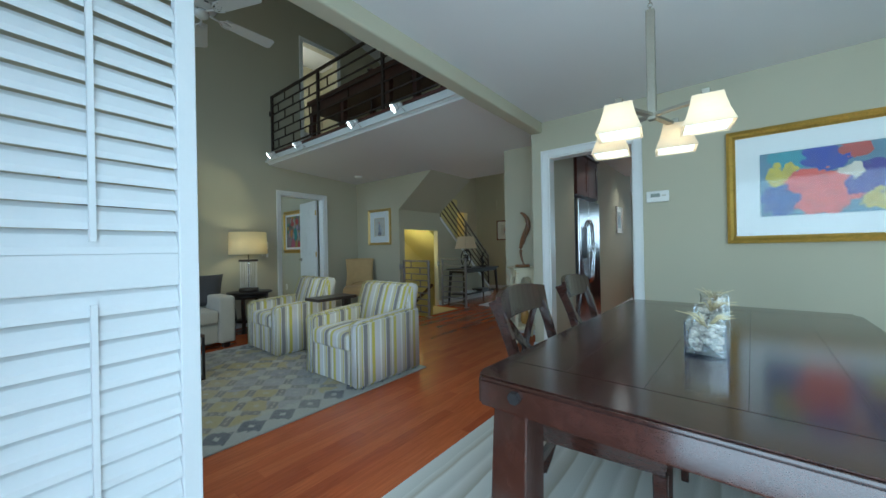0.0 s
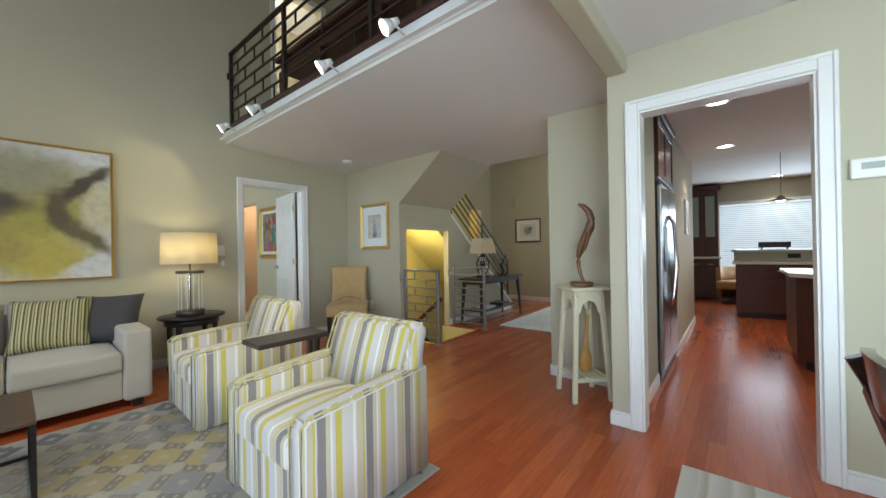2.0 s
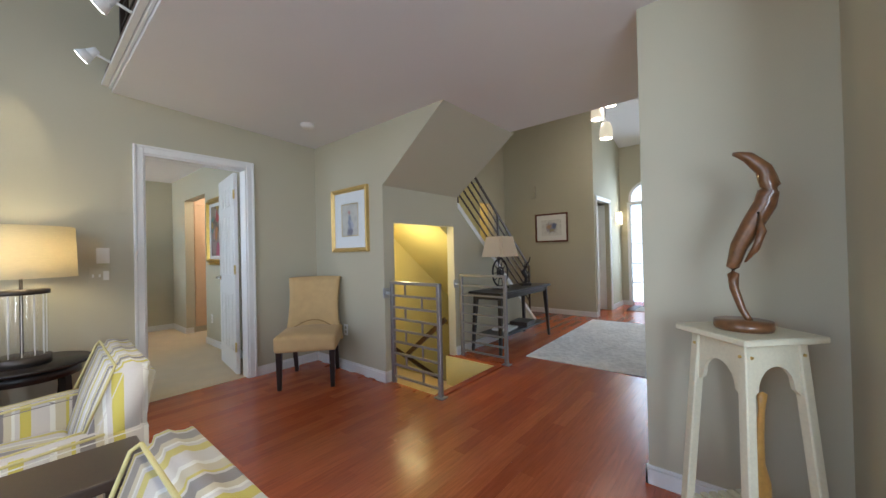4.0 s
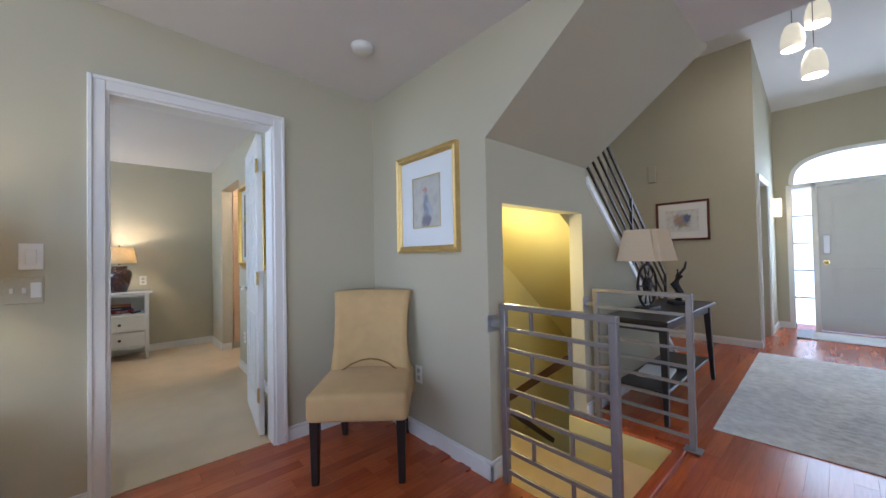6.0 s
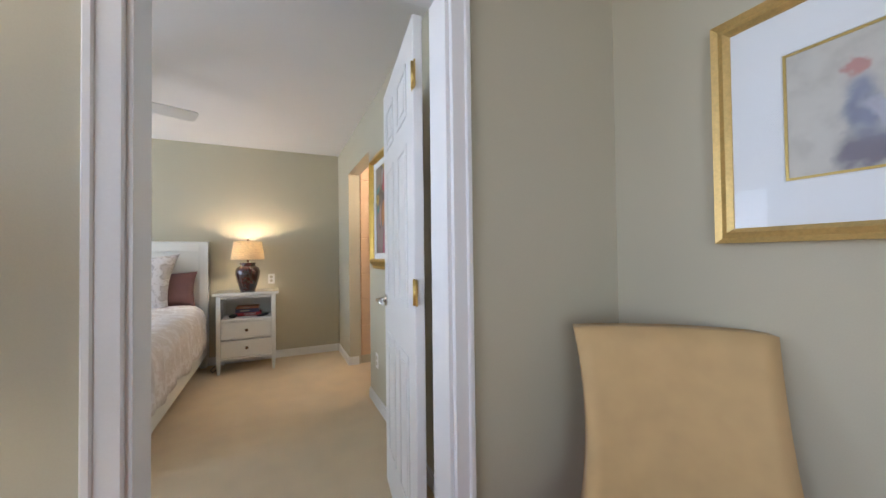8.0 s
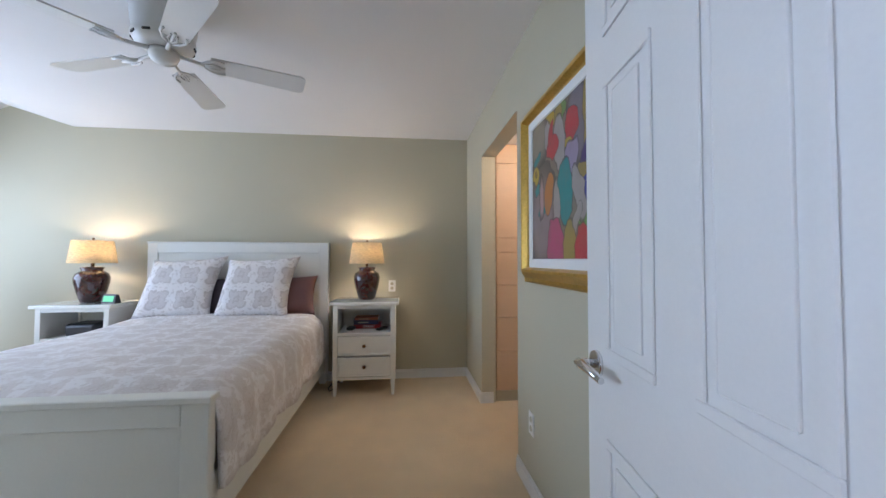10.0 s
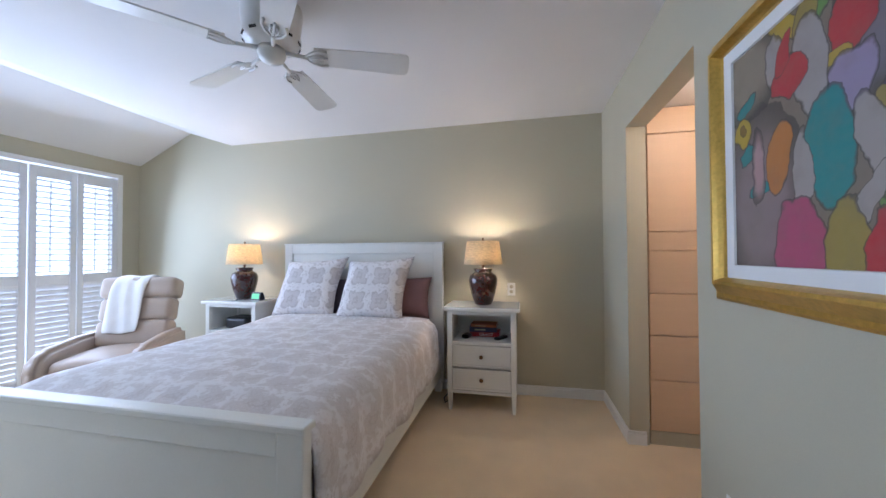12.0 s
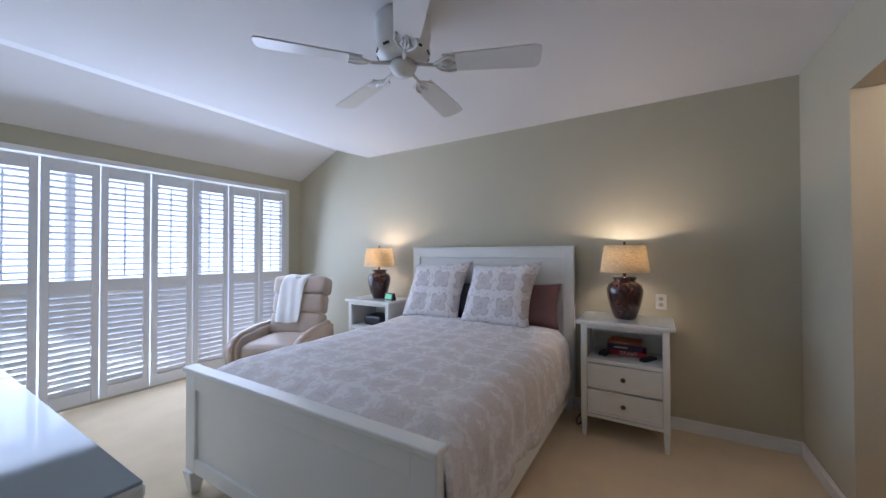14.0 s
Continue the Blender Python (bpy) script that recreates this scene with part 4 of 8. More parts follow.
for s in (-1, 1):
    bm = bmesh.new()
    cyl(bm, (0.64, s * 0.0175, 0.95), (0.64, s * 0.026, 0.95), 0.031, 0.029, 24)
    cyl(bm, (0.64, s * 0.026, 0.95), (0.64, s * 0.058, 0.95), 0.011, 0.012, 16)
    tube(bm, [(0.645, s * 0.06, 0.95), (0.615, s * 0.062, 0.953), (0.575, s * 0.06, 0.951), (0.53, s * 0.056, 0.944)], [0.012, 0.012, 0.010, 0.007], 12)
    part("lever_handle", bm, M_CHROME, d, "polished chrome lever handle")

# front door with sidelights and arched transom
d = panel_door("front_door", 0.92, 2.06, [(0.12, 0.80, 0.2, 0.9), (0.12, 0.80, 1.05, 1.9)], "closed pale grey front door with a brass knob", M_DOORGREY)
d.matrix_basis = pose(-2.84, 10.88, 0.0, 0, 0, 0)
bm = bmesh.new()
cyl(bm, (0.07, -0.02, 0.98), (0.07, -0.06, 0.98), 0.012)
lathe(bm, [(0.0, -0.09), (0.028, -0.085), (0.032, -0.07), (0.02, -0.055)], 20)
bmesh.ops.transform(bm, matrix=Matrix.Identity(4), verts=bm.verts)
for v in bm.verts:
    if v.co.z < 0.5:
        v.co = Vector((0.07 + v.co.x, v.co.z, 0.98 + v.co.y))
part("knob", bm, M_BRASS, d, "brass door knob")
bm = bmesh.new()
box(bm, 0.04, 0.11, -0.024, -0.0176, 1.10, 1.36, 0.004, 1)
part("keypad", bm, M_STEEL, d, "brushed keypad plate")
bm = bmesh.new()
for x0, x1 in ((-3.16, -3.10), (-2.90, -2.84), (-1.92, -1.86), (-1.64, -1.58)):
    box(bm, x0, x1, 10.825, 10.94, 0, 2.12, 0.004, 1)
box(bm, -3.10, -1.64, 10.825, 10.94, 2.07, 2.13, 0.004, 1)
structure("trim_front_door", bm, M_WHITE, "white frame round front door and sidelights", "trim")
for x0, x1 in ((-3.10, -2.90), (-1.86, -1.64)):
    w_ = thing("sidelight_window", x0, 10.90, 0.06, 0, "bright narrow sidelight window beside the front door", "window", "sidelights")
    for i in range(5):
        bm = bmesh.new()
        box(bm, 0.0, x1 - x0, -0.004, 0.004, 0.40 * i + 0.012, 0.40 * i + 0.388)
        p_ = part("pane", bm, M_FROST, w_)
        if i:
            bm = bmesh.new()
            box(bm, 0.0, x1 - x0, -0.012, 0.012, 0.40 * i - 0.012, 0.40 * i + 0.012)
            part("muntin", bm, M_WHITE, w_)


def arch(u):
    """Basket arch over the front door: x and height by u from 0 to 1."""
    a = math.pi * (1 - u)
    c, s = math.cos(a), math.sin(a)
    return -2.37 + 0.73 * math.copysign(abs(c) ** 0.75, c), 2.13 + 0.42 * s ** 0.7 if s > 0 else 2.13


bm = bmesh.new()
pts = [arch(i / 24) for i in range(25)]
prism(bm, [(x, z) for x, z in pts], "y", 10.842, 10.846)
ob = thing("transom_window", 0, 0, 0, 0, "bright arched transom window over the front door", "window")
part("pane", bm, M_FROST, ob)
bm = bmesh.new()
for (x0, z0), (x1, z1) in zip(pts, pts[1:]):
    bar(bm, (x0, 10.835, z0), (x1, 10.835, z1), 0.05, 0.055)
part("window_frame", bm, M_WHITE, ob)

# doors seen ajar in the hall
d = panel_door("closet_door", 0.73, 2.0, SIX(0.73), "white six-panel closet door standing ajar", M_WHITE)
d.matrix_basis = pose(-1.70, 7.48, 0.004, 0, 0, 93)
bm = bmesh.new()
tube(bm, [(0.66, 0.02, 0.98), (0.66, 0.055, 0.98), (0.58, 0.06, 0.98)], 0.01, 10)
part("lever_handle", bm, M_CHROME, d, "chrome lever handle")
d = panel_door("hall_door", 0.73, 2.0, SIX(0.73), "white six-panel hall door open inwards", M_WHITE)
d.matrix_basis = pose(-3.36, 9.98, 0.004, 0, 0, 200)

# ---- things: shared builders ----
def cushion(w, h, t, n=14, seed=0, sag=0.0, pinch=0.05):
    """A stuffed cushion standing in the local x-z plane, its foot at z = 0."""
    bm = bmesh.new()
    rows = {}
    for side in (1, -1):
        for i in range(n + 1):
            for j in range(n + 1):
                u, v = 2 * i / n - 1, 2 * j / n - 1
                edge = max(abs(u), abs(v)) > 0.999
                if edge and side == -1:
                    rows[side, i, j] = rows[1, i, j]
                    continue
                puff = ((1 - u ** 4) * (1 - v ** 4)) ** 0.55
                pu, pv = 1 - pinch * (1 - v * v) * abs(u), 1 - pinch * (1 - u * u) * abs(v)
                nz = noise.noise((u * 1.7 + seed, v * 1.7, side * 2.0 + seed)) * 0.10 * puff
                rows[side, i, j] = bm.verts.new((u * pu * w / 2, side * (puff + nz) * t / 2 - sag * (v + 1), (v * pv + 1) * h / 2 + 0.5 * pinch * h * 0))
    for side in (1, -1):
        for i in range(n):
            for j in range(n):
                q = [rows[side, i, j], rows[side, i + 1, j], rows[side, i + 1, j + 1], rows[side, i, j + 1]]
                bm.faces.new(q if side == -1 else q[::-1]).smooth = True
    bmesh.ops.recalc_face_normals(bm, faces=bm.faces)
    return bm


def soft_box(x0, x1, y0, y1, z0, z1, r, crown=0.0, seg=4):
    """A stuffed block with rounded edges and a crowned top."""
    lo, hi = (x0, y0, z0), (x1, y1, z1)
    ax = []
    for a, b in zip(lo, hi):
        q = min(r, (b - a) * 0.49)
        inner = [a + q + (b - a - 2 * q) * k / 5 for k in range(6)]
        ax.append([a, a + 0.2 * q, a + 0.55 * q] + inner + [b - 0.55 * q, b - 0.2 * q, b])
    bm = bmesh.new()
    made = {}

    def vert(p):
        if p not in made:
            core = Vector([min(max(c, a + r), b - r) if b - a > 2 * r else (a + b) / 2 for c, a, b in zip(p, lo, hi)])
            d = Vector(p) - core
            v = core + d.normalized() * r if d.length > 1e-6 else Vector(p)
            if crown and p[2] > (z0 + z1) / 2:
                a, b = (p[0] - x0) / (x1 - x0) * 2 - 1, (p[1] - y0) / (y1 - y0) * 2 - 1
                v.z += crown * (1 - a * a) * (1 - b * b)
            made[p] = bm.verts.new(v)
        return made[p]

    for k in range(3):
        i, j = (k + 1) % 3, (k + 2) % 3
        for side in (lo[k], hi[k]):
            for a0, a1 in zip(ax[i], ax[i][1:]):
                for b0, b1 in zip(ax[j], ax[j][1:]):
                    quad = []
                    for a, b in ((a0, b0), (a1, b0), (a1, b1), (a0, b1)):
                        p = [0.0, 0.0, 0.0]
                        p[k], p[i], p[j] = side, a, b
                        quad.append(vert(tuple(p)))
                    if len(set(quad)) == 4:
                        bm.faces.new(quad if side == hi[k] else quad[::-1]).smooth = True
    bmesh.ops.recalc_face_normals(bm, faces=bm.faces)
    return bm


def picture(name, w, h, frame_w, mat_w, frame_mat, art_mat, x, y, z, rz, label, depth=0.03, board=None, glazed=False, group="", steps=((0.0, 1.0), (0.35, 0.72), (0.7, 0.9), (1.0, 0.55)), fillet=0.0):
    """Framed picture: local x across, z up, faces local -y; the origin is its centre, its back on y = 0."""
    p = thing(name, x, y, z, rz, label, "picture", group)
    bm = bmesh.new()
    a, b = w / 2, h / 2
    steps = [(f, depth * g) for f, g in steps]
    for (s0, d0), (s1, d1) in zip(steps, steps[1:]):
        for k in range(4):
            def corner(s, d, k=k):
                i = s * frame_w
                return [(-a + i, -d, -b + i), (a - i, -d, -b + i), (a - i, -d, b - i), (-a + i, -d, b - i)]
            c0, c1 = corner(s0, d0), corner(s1, d1)
            bm.faces.new([bm.verts.new(q) for q in (c0[k], c0[(k + 1) % 4], c1[(k + 1) % 4], c1[k])])
    for i, d0, d1 in ((0.0, 0.0, steps[0][1]), (frame_w, steps[-1][1], 0.0)):
        ring = [(-a + i, -b + i), (a - i, -b + i), (a - i, b - i), (-a + i, b - i)]
        for k in range(4):
            (u0, v0), (u1, v1) = ring[k], ring[(k + 1) % 4]
            bm.faces.new([bm.verts.new(q) for q in ((u0, -d0, v0), (u1, -d0, v1), (u1, -d1, v1), (u0, -d1, v0))])
    bmesh.ops.remove_doubles(bm, verts=bm.verts, dist=1e-5)
    bmesh.ops.recalc_face_normals(bm, faces=bm.faces)
    part("frame", bm, frame_mat, p)
    ia, ib = a - frame_w, b - frame_w
    if mat_w:
        bm = bmesh.new()
        rings = []
        for i, d in ((0.0, 0.40), (mat_w - 0.002, 0.40), (mat_w, 0.30)):
            u, v = ia - i, ib - i
            rings.append([bm.verts.new(q) for q in ((-u, -depth * d, -v), (u, -depth * d, -v), (u, -depth * d, v), (-u, -depth * d, v))])
        for r0, r1 in zip(rings, rings[1:]):
            for k in range(4):
                bm.faces.new((r0[k], r0[(k + 1) % 4], r1[(k + 1) % 4], r1[k]))
        part("mount", bm, board or M_MOUNT, p, "white mount board")
    bm = bmesh.new()
    box(bm, -ia + mat_w, ia - mat_w, -depth * 0.29, -depth * 0.1, -ib + mat_w, ib - mat_w)
    part("print", bm, art_mat, p)
    if fillet:
        bm = bmesh.new()
        u, v = ia - mat_w, ib - mat_w
        for q in ((-u, u, -v, -v + fillet), (-u, u, v - fillet, v), (-u, -u + fillet, -v + fillet, v - fillet), (u - fillet, u, -v + fillet, v - fillet)):
            box(bm, q[0], q[1], -depth * 0.38, -depth * 0.295, q[2], q[3])
        part("fillet", bm, M_BRASS, p, "thin gilt fillet")
    if glazed:
        bm = bmesh.new()
        bm.faces.new([bm.verts.new(q) for q in ((-ia, -depth * 0.5, -ib), (ia, -depth * 0.5, -ib), (ia, -depth * 0.5, ib), (-ia, -depth * 0.5, ib))])
        g = part("glass", bm, M_PICGLASS, p, "reflecting picture glass")
        g.visible_shadow = False
    return p


M_MOUNT = mat("mount_board", (0.78, 0.78, 0.76), 0.8, vary=0.01, scale=8)
M_PICGLASS = bpy.data.materials.new("picture_glass")
M_PICGLASS.use_nodes = True
nt = M_PICGLASS.node_tree
nt.nodes.remove(nt.nodes["Principled BSDF"])
gl, tr, mx, fr = (nt.nodes.new(t) for t in ("ShaderNodeBsdfGlossy", "ShaderNodeBsdfTransparent", "ShaderNodeMixShader", "ShaderNodeFresnel"))
gl.inputs["Roughness"].default_value = 0.02
fr.inputs["IOR"].default_value = 1.38
nt.links.new(fr.outputs[0], mx.inputs[0])
nt.links.new(tr.outputs[0], mx.inputs[1])
nt.links.new(gl.outputs[0], mx.inputs[2])
nt.links.new(mx.outputs[0], nt.nodes["Material Output"].inputs[0])
nt = M_THINGLASS.node_tree
nt.nodes.remove(nt.nodes["Principled BSDF"])
gl, tr, mx = (nt.nodes.new(t) for t in ("ShaderNodeBsdfGlossy", "ShaderNodeBsdfTransparent", "ShaderNodeMixShader"))
gl.inputs["Roughness"].default_value = 0.03
mx.inputs[0].default_value = 0.10
nt.links.new(tr.outputs[0], mx.inputs[1])
nt.links.new(gl.outputs[0], mx.inputs[2])
nt.links.new(mx.outputs[0], nt.nodes["Material Output"].inputs[0])

# ---- dining space ----
def tapered_leg(bm, x, y, z0, z1, w0, w1, lean=(0, 0)):
    a = [bm.verts.new((x + lean[0] + sx * w0 / 2, y + lean[1] + sy * w0 / 2, z0)) for sx, sy in ((-1, -1), (1, -1), (1, 1), (-1, 1))]
    b = [bm.verts.new((x + sx * w1 / 2, y + sy * w1 / 2, z1)) for sx, sy in ((-1, -1), (1, -1), (1, 1), (-1, 1))]
    for i in range(4):
        bm.faces.new((a[i], a[(i + 1) % 4], b[(i + 1) % 4], b[i]))
    bm.faces.new(a[::-1]), bm.faces.new(b)
    bmesh.ops.bevel(bm, geom=list({e for v in a + b for e in v.link_edges}), offset=0.004, segments=1, affect="EDGES")
    return bm


t = thing("dining_table", 0.545, 2.195, 0.010, -2.2, "large dark-stained plank dining table with bolted trestle legs", "table")
bm = bmesh.new()
ch = 0.06
prism(bm, [(-0.485, -0.87 + ch), (-0.485 + ch * 0.6, -0.87), (0.485 - ch * 0.6, -0.87), (0.485, -0.87 + ch), (0.485, 0.87 - ch), (0.485 - ch * 0.6, 0.87), (-0.485 + ch * 0.6, 0.87), (-0.485, 0.87 - ch)], "z", 0.675, 0.748)
bmesh.ops.bevel(bm, geom=bm.edges[:], offset=0.007, segments=2, affect="EDGES")
part("tabletop", bm, M_TABLE, t)
for k in range(5):
    bm = bmesh.new()
    box(bm, -0.470 + 0.1885 * k, -0.470 + 0.1885 * k + 0.1881, -0.70, 0.70, 0.7482, 0.7515, 0.0005, 1)
    part("plank", bm, M_TABLE, t)
for s in (-1, 1):
    bm = bmesh.new()
    y0, y1 = sorted((s * 0.703, s * 0.855))
    box(bm, -0.455, 0.455, y0, y1, 0.7482, 0.7515, 0.0012, 1)
    part("breadboard_end", bm, M_TABLE, t)
    bm = bmesh.new()
    box(bm, -0.40, 0.40, s * 0.70 - 0.02, s * 0.70 + 0.02, 0.635, 0.675, 0.004, 1)
    part("cleat", bm, M_TABLE, t)
    bm = bmesh.new()
    box(bm, -0.33, 0.33, s * 0.79 - 0.03, s * 0.79 + 0.03, 0.06, 0.13, 0.005, 1)
    part("stretcher", bm, M_TABLE, t)
    for x in (-0.375, 0.375):
        bm = bmesh.new()
        tapered_leg(bm, x, s * 0.79, -0.002, 0.675, 0.115, 0.098, (math.copysign(0.02, x), s * 0.01))
        part("leg", bm, M_TABLE, t)
        bm = bmesh.new()
        cyl(bm, (x + 0.035, s * 0.870, 0.722), (x + 0.035, s * 0.883, 0.722), 0.017, 0.016, 6)
        part("bolt", bm, M_IRON, t, "black hexagonal bolt head")


def dining_chair(x, y, rz, label, group="chairs round the dining table"):
    c = thing("dining_chair", x, y, 0.008, rz, label, "chair", group)
    bm = bmesh.new()
    box(bm, -0.235, 0.235, -0.285, 0.20, 0.435, 0.468, 0.012, 2)
    part("seat", bm, M_TABLE, c)
    bm = bmesh.new()
    for q in ((-0.21, 0.21, -0.26, -0.24), (-0.21, 0.21, 0.165, 0.185), (-0.21, -0.19, -0.24, 0.165), (0.19, 0.21, -0.24, 0.165)):
        box(bm, q[0], q[1], q[2], q[3], 0.375, 0.435)
    part("seat_frame", bm, M_TABLE, c)
    for sx in (-1, 1):
        bm = bmesh.new()
        tapered_leg(bm, sx * 0.195, -0.245, 0, 0.375, 0.03, 0.042)
        part("leg", bm, M_TABLE, c)
        bm = bmesh.new()
        pts = [(sx * (0.20 + 0.035 * f ** 2), 0.19 + 0.34 * (f - 0.5) ** 2 + 0.03 * f ** 3, 0.885 * f) for f in [q / 12 for q in range(13)]]
        sweep(bm, pts, 0.034, 0.040)
        bmesh.ops.bevel(bm, geom=[e for e in bm.edges if abs((e.verts[0].co - e.verts[1].co).normalized().z) > 0.6], offset=0.006, segments=2, affect="EDGES")
        part("leg", bm, M_TABLE, c)
    bm = bmesh.new()
    n = 10
    grid = {}
    for i in range(n + 1):
        u = 2 * i / n - 1
        for k, (dy, z) in enumerate(((-0.012, 0.80), (0.010, 0.80), (0.028, 0.905 + 0.022 * (1 - u * u)), (0.006, 0.905 + 0.022 * (1 - u * u)))):
            grid[i, k] = bm.verts.new((u * 0.25, 0.262 + dy + 0.045 * (1 - u * u), z))
    for i in range(n):
        for k in range(4):
            bm.faces.new((grid[i, k], grid[i + 1, k], grid[i + 1, (k + 1) % 4], grid[i, (k + 1) % 4])).smooth = False
    bm.faces.new([grid[0, k] for k in range(4)]), bm.faces.new([grid[n, k] for k in (3, 2, 1, 0)])
    bmesh.ops.recalc_face_normals(bm, faces=bm.faces)
    part("top_rail", bm, M_TABLE, c)
    for sx in (-1, 1):
        bm = bmesh.new()
        pts = []
        for i in range(9):
            f = i / 8
            pts.append((sx * (-0.195 + 0.39 * f), 0.205 + 0.085 * f + 0.02 * math.sin(math.pi * f) + sx * 0.006, 0.49 + 0.33 * f))
        sweep(bm, pts, 0.034, 0.015)
        part("cross_slat", bm, M_TABLE, c)
    bm = bmesh.new()
    box(bm, -0.2, 0.2, 0.18, 0.20, 0.20, 0.235)
    part("stretcher", bm, M_TABLE, c)
    return c


dining_chair(0.15, 2.02, 94, "dark wooden cross-back dining chair pulled out a little")
dining_chair(0.155, 2.70, 94, "dark wooden cross-back dining chair at the table's far end")
dining_chair(1.03, 2.02, 270, "dark wooden cross-back dining chair behind the table")
dining_chair(1.03, 2.70, 270, "dark wooden cross-back dining chair behind the table")

bm = bmesh.new()
box(bm, -1.25, 1.25, -1.55, 1.55, 0.0, 0.008, 0.003, 1)
r = solid("dining_rug", bm, stripe_rug_mat(), "ivory and taupe striped wool rug under the dining table", "rug")
r.location = (0.62, 2.30, 0)

for i, y in enumerate((1.91, 2.25, 2.60)):
    v = thing("glass_vase", 0.53, y, 0.7615, 4 * i - 3, "square glass vase filled with pebbles and dry grass", "vase", "vases on the dining table")
    bm = bmesh.new()
    w = 0.052
    for q in ((-w, w, -w, -w + 0.005), (-w, w, w - 0.005, w), (-w, -w + 0.005, -w + 0.005, w - 0.005), (w - 0.005, w, -w + 0.005, w - 0.005)):
        box(bm, q[0], q[1], q[2], q[3], 0.0, 0.105)
    box(bm, -w + 0.005, w - 0.005, -w + 0.005, w - 0.005, 0.0, 0.008)
    part("jar", bm, M_GLASS, v, "clear square glass")
    rnd = random.Random(i)
    bm = bmesh.new()
    for _ in range(70):
        p = Vector((rnd.uniform(-0.036, 0.036), rnd.uniform(-0.036, 0.036), rnd.uniform(0.018, 0.09)))
        m_ = Matrix.Translation(p) @ Matrix.Diagonal((rnd.uniform(0.7, 1.3), rnd.uniform(0.7, 1.3), rnd.uniform(0.5, 0.9), 1))
        bmesh.ops.create_icosphere(bm, subdivisions=1, radius=0.011, matrix=m_)
    part("pebbles", bm, M_PEBBLE, v, "white and tan pebbles")
    bm = bmesh.new()
    for _ in range(12):
        a = rnd.uniform(0, 6.283)
        r_ = rnd.uniform(0.03, 0.09)
        tube(bm, [(0.0, 0.0, 0.08), (r_ * 0.5 * math.cos(a), r_ * 0.5 * math.sin(a), 0.118), (r_ * math.cos(a), r_ * math.sin(a), 0.115 + rnd.uniform(-0.01, 0.02))], [0.003, 0.002, 0.001], 4)
    part("dry_grass", bm, M_STRAW, v, "straw-coloured dry grass")

# chandelier with four silk shades
c = thing("chandelier", 0.345, 2.27, 1.645, 0, "brushed nickel chandelier with four white square shades", "chandelier")
bm = bmesh.new()
box(bm, -0.016, 0.016, -0.016, 0.016, -0.02, 0.44, 0.002, 1)
part("stem", bm, M_PEWTER, c)
bm = bmesh.new()
for k in range(16):
    pts = [(0.008 * math.cos(a) * (k % 2), 0.008 * math.cos(a) * (1 - k % 2), 0.447 + 0.0165 * k + 0.011 * math.sin(a)) for a in [6.2831 * q / 10 for q in range(11)]]
    tube(bm, pts, 0.002, 5)
part("chain", bm, M_PEWTER, c)
bm = bmesh.new()
lathe(bm, [(0.0, 0.76), (0.06, 0.76), (0.06, 0.737), (0.02, 0.715), (0.0, 0.715)], 24)
part("ceiling_rose", bm, M_PEWTER, c)
for dx, dy in ((-0.085, -0.195), (0.185, -0.075), (-0.185, 0.10), (0.06, 0.215)):
    bm = bmesh.new()
    bar(bm, (0, 0, 0.0), (dx, dy, 0.0), 0.024, 0.012)
    box(bm, dx - 0.014, dx + 0.014, dy - 0.014, dy + 0.014, -0.035, 0.03, 0.002, 1)
    part("arm", bm, M_PEWTER, c)
    bm = bmesh.new()
    prof = [(0.046, 0.0), (0.052, -0.03), (0.062, -0.07), (0.078, -0.115)]
    for (r0, z0), (r1, z1) in zip(prof, prof[1:]):
        for k in range(4):
            cs = [(-1, -1), (1, -1), (1, 1), (-1, 1)]
            (a0, b0), (a1, b1) = cs[k], cs[(k + 1) % 4]
            bm.faces.new([bm.verts.new(q) for q in ((dx + a0 * r0, dy + b0 * r0, z0), (dx + a1 * r0, dy + b1 * r0, z0), (dx + a1 * r1, dy + b1 * r1, z1), (dx + a0 * r1, dy + b0 * r1, z1))])
    bmesh.ops.remove_doubles(bm, verts=bm.verts, dist=1e-4)
    bmesh.ops.rotate(bm, cent=(dx, dy, 0), matrix=Matrix.Rotation(radians(8), 3, "Z"), verts=bm.verts)
    s = part("shade", bm, M_SHADEWHITE, c, "white silk square shade, lit")
    so = s.modifiers.new("thickness", "SOLIDIFY")
    so.thickness = 0.002
    bm = bmesh.new()
    lathe(bm, [(0.0, -0.10), (0.022, -0.085), (0.028, -0.065), (0.02, -0.04), (0.012, -0.035)], 12, (dx, dy))
    part("bulb", bm, M_GLOWWARM, c)
    bm = bmesh.new()
    box(bm, dx - 0.068, dx + 0.068, dy - 0.068, dy + 0.068, -0.110, -0.107)
    bmesh.ops.rotate(bm, cent=(dx, dy, 0), matrix=Matrix.Rotation(radians(8), 3, "Z"), verts=bm.verts)
    part("diffuser", bm, M_DIFFUSER, c, "glowing white diffuser")
    bulb("chandelier_light", (0.345 + dx, 2.27 + dy, 1.645 - 0.118), 0.30, (1.0, 0.88, 0.70), 0.03)

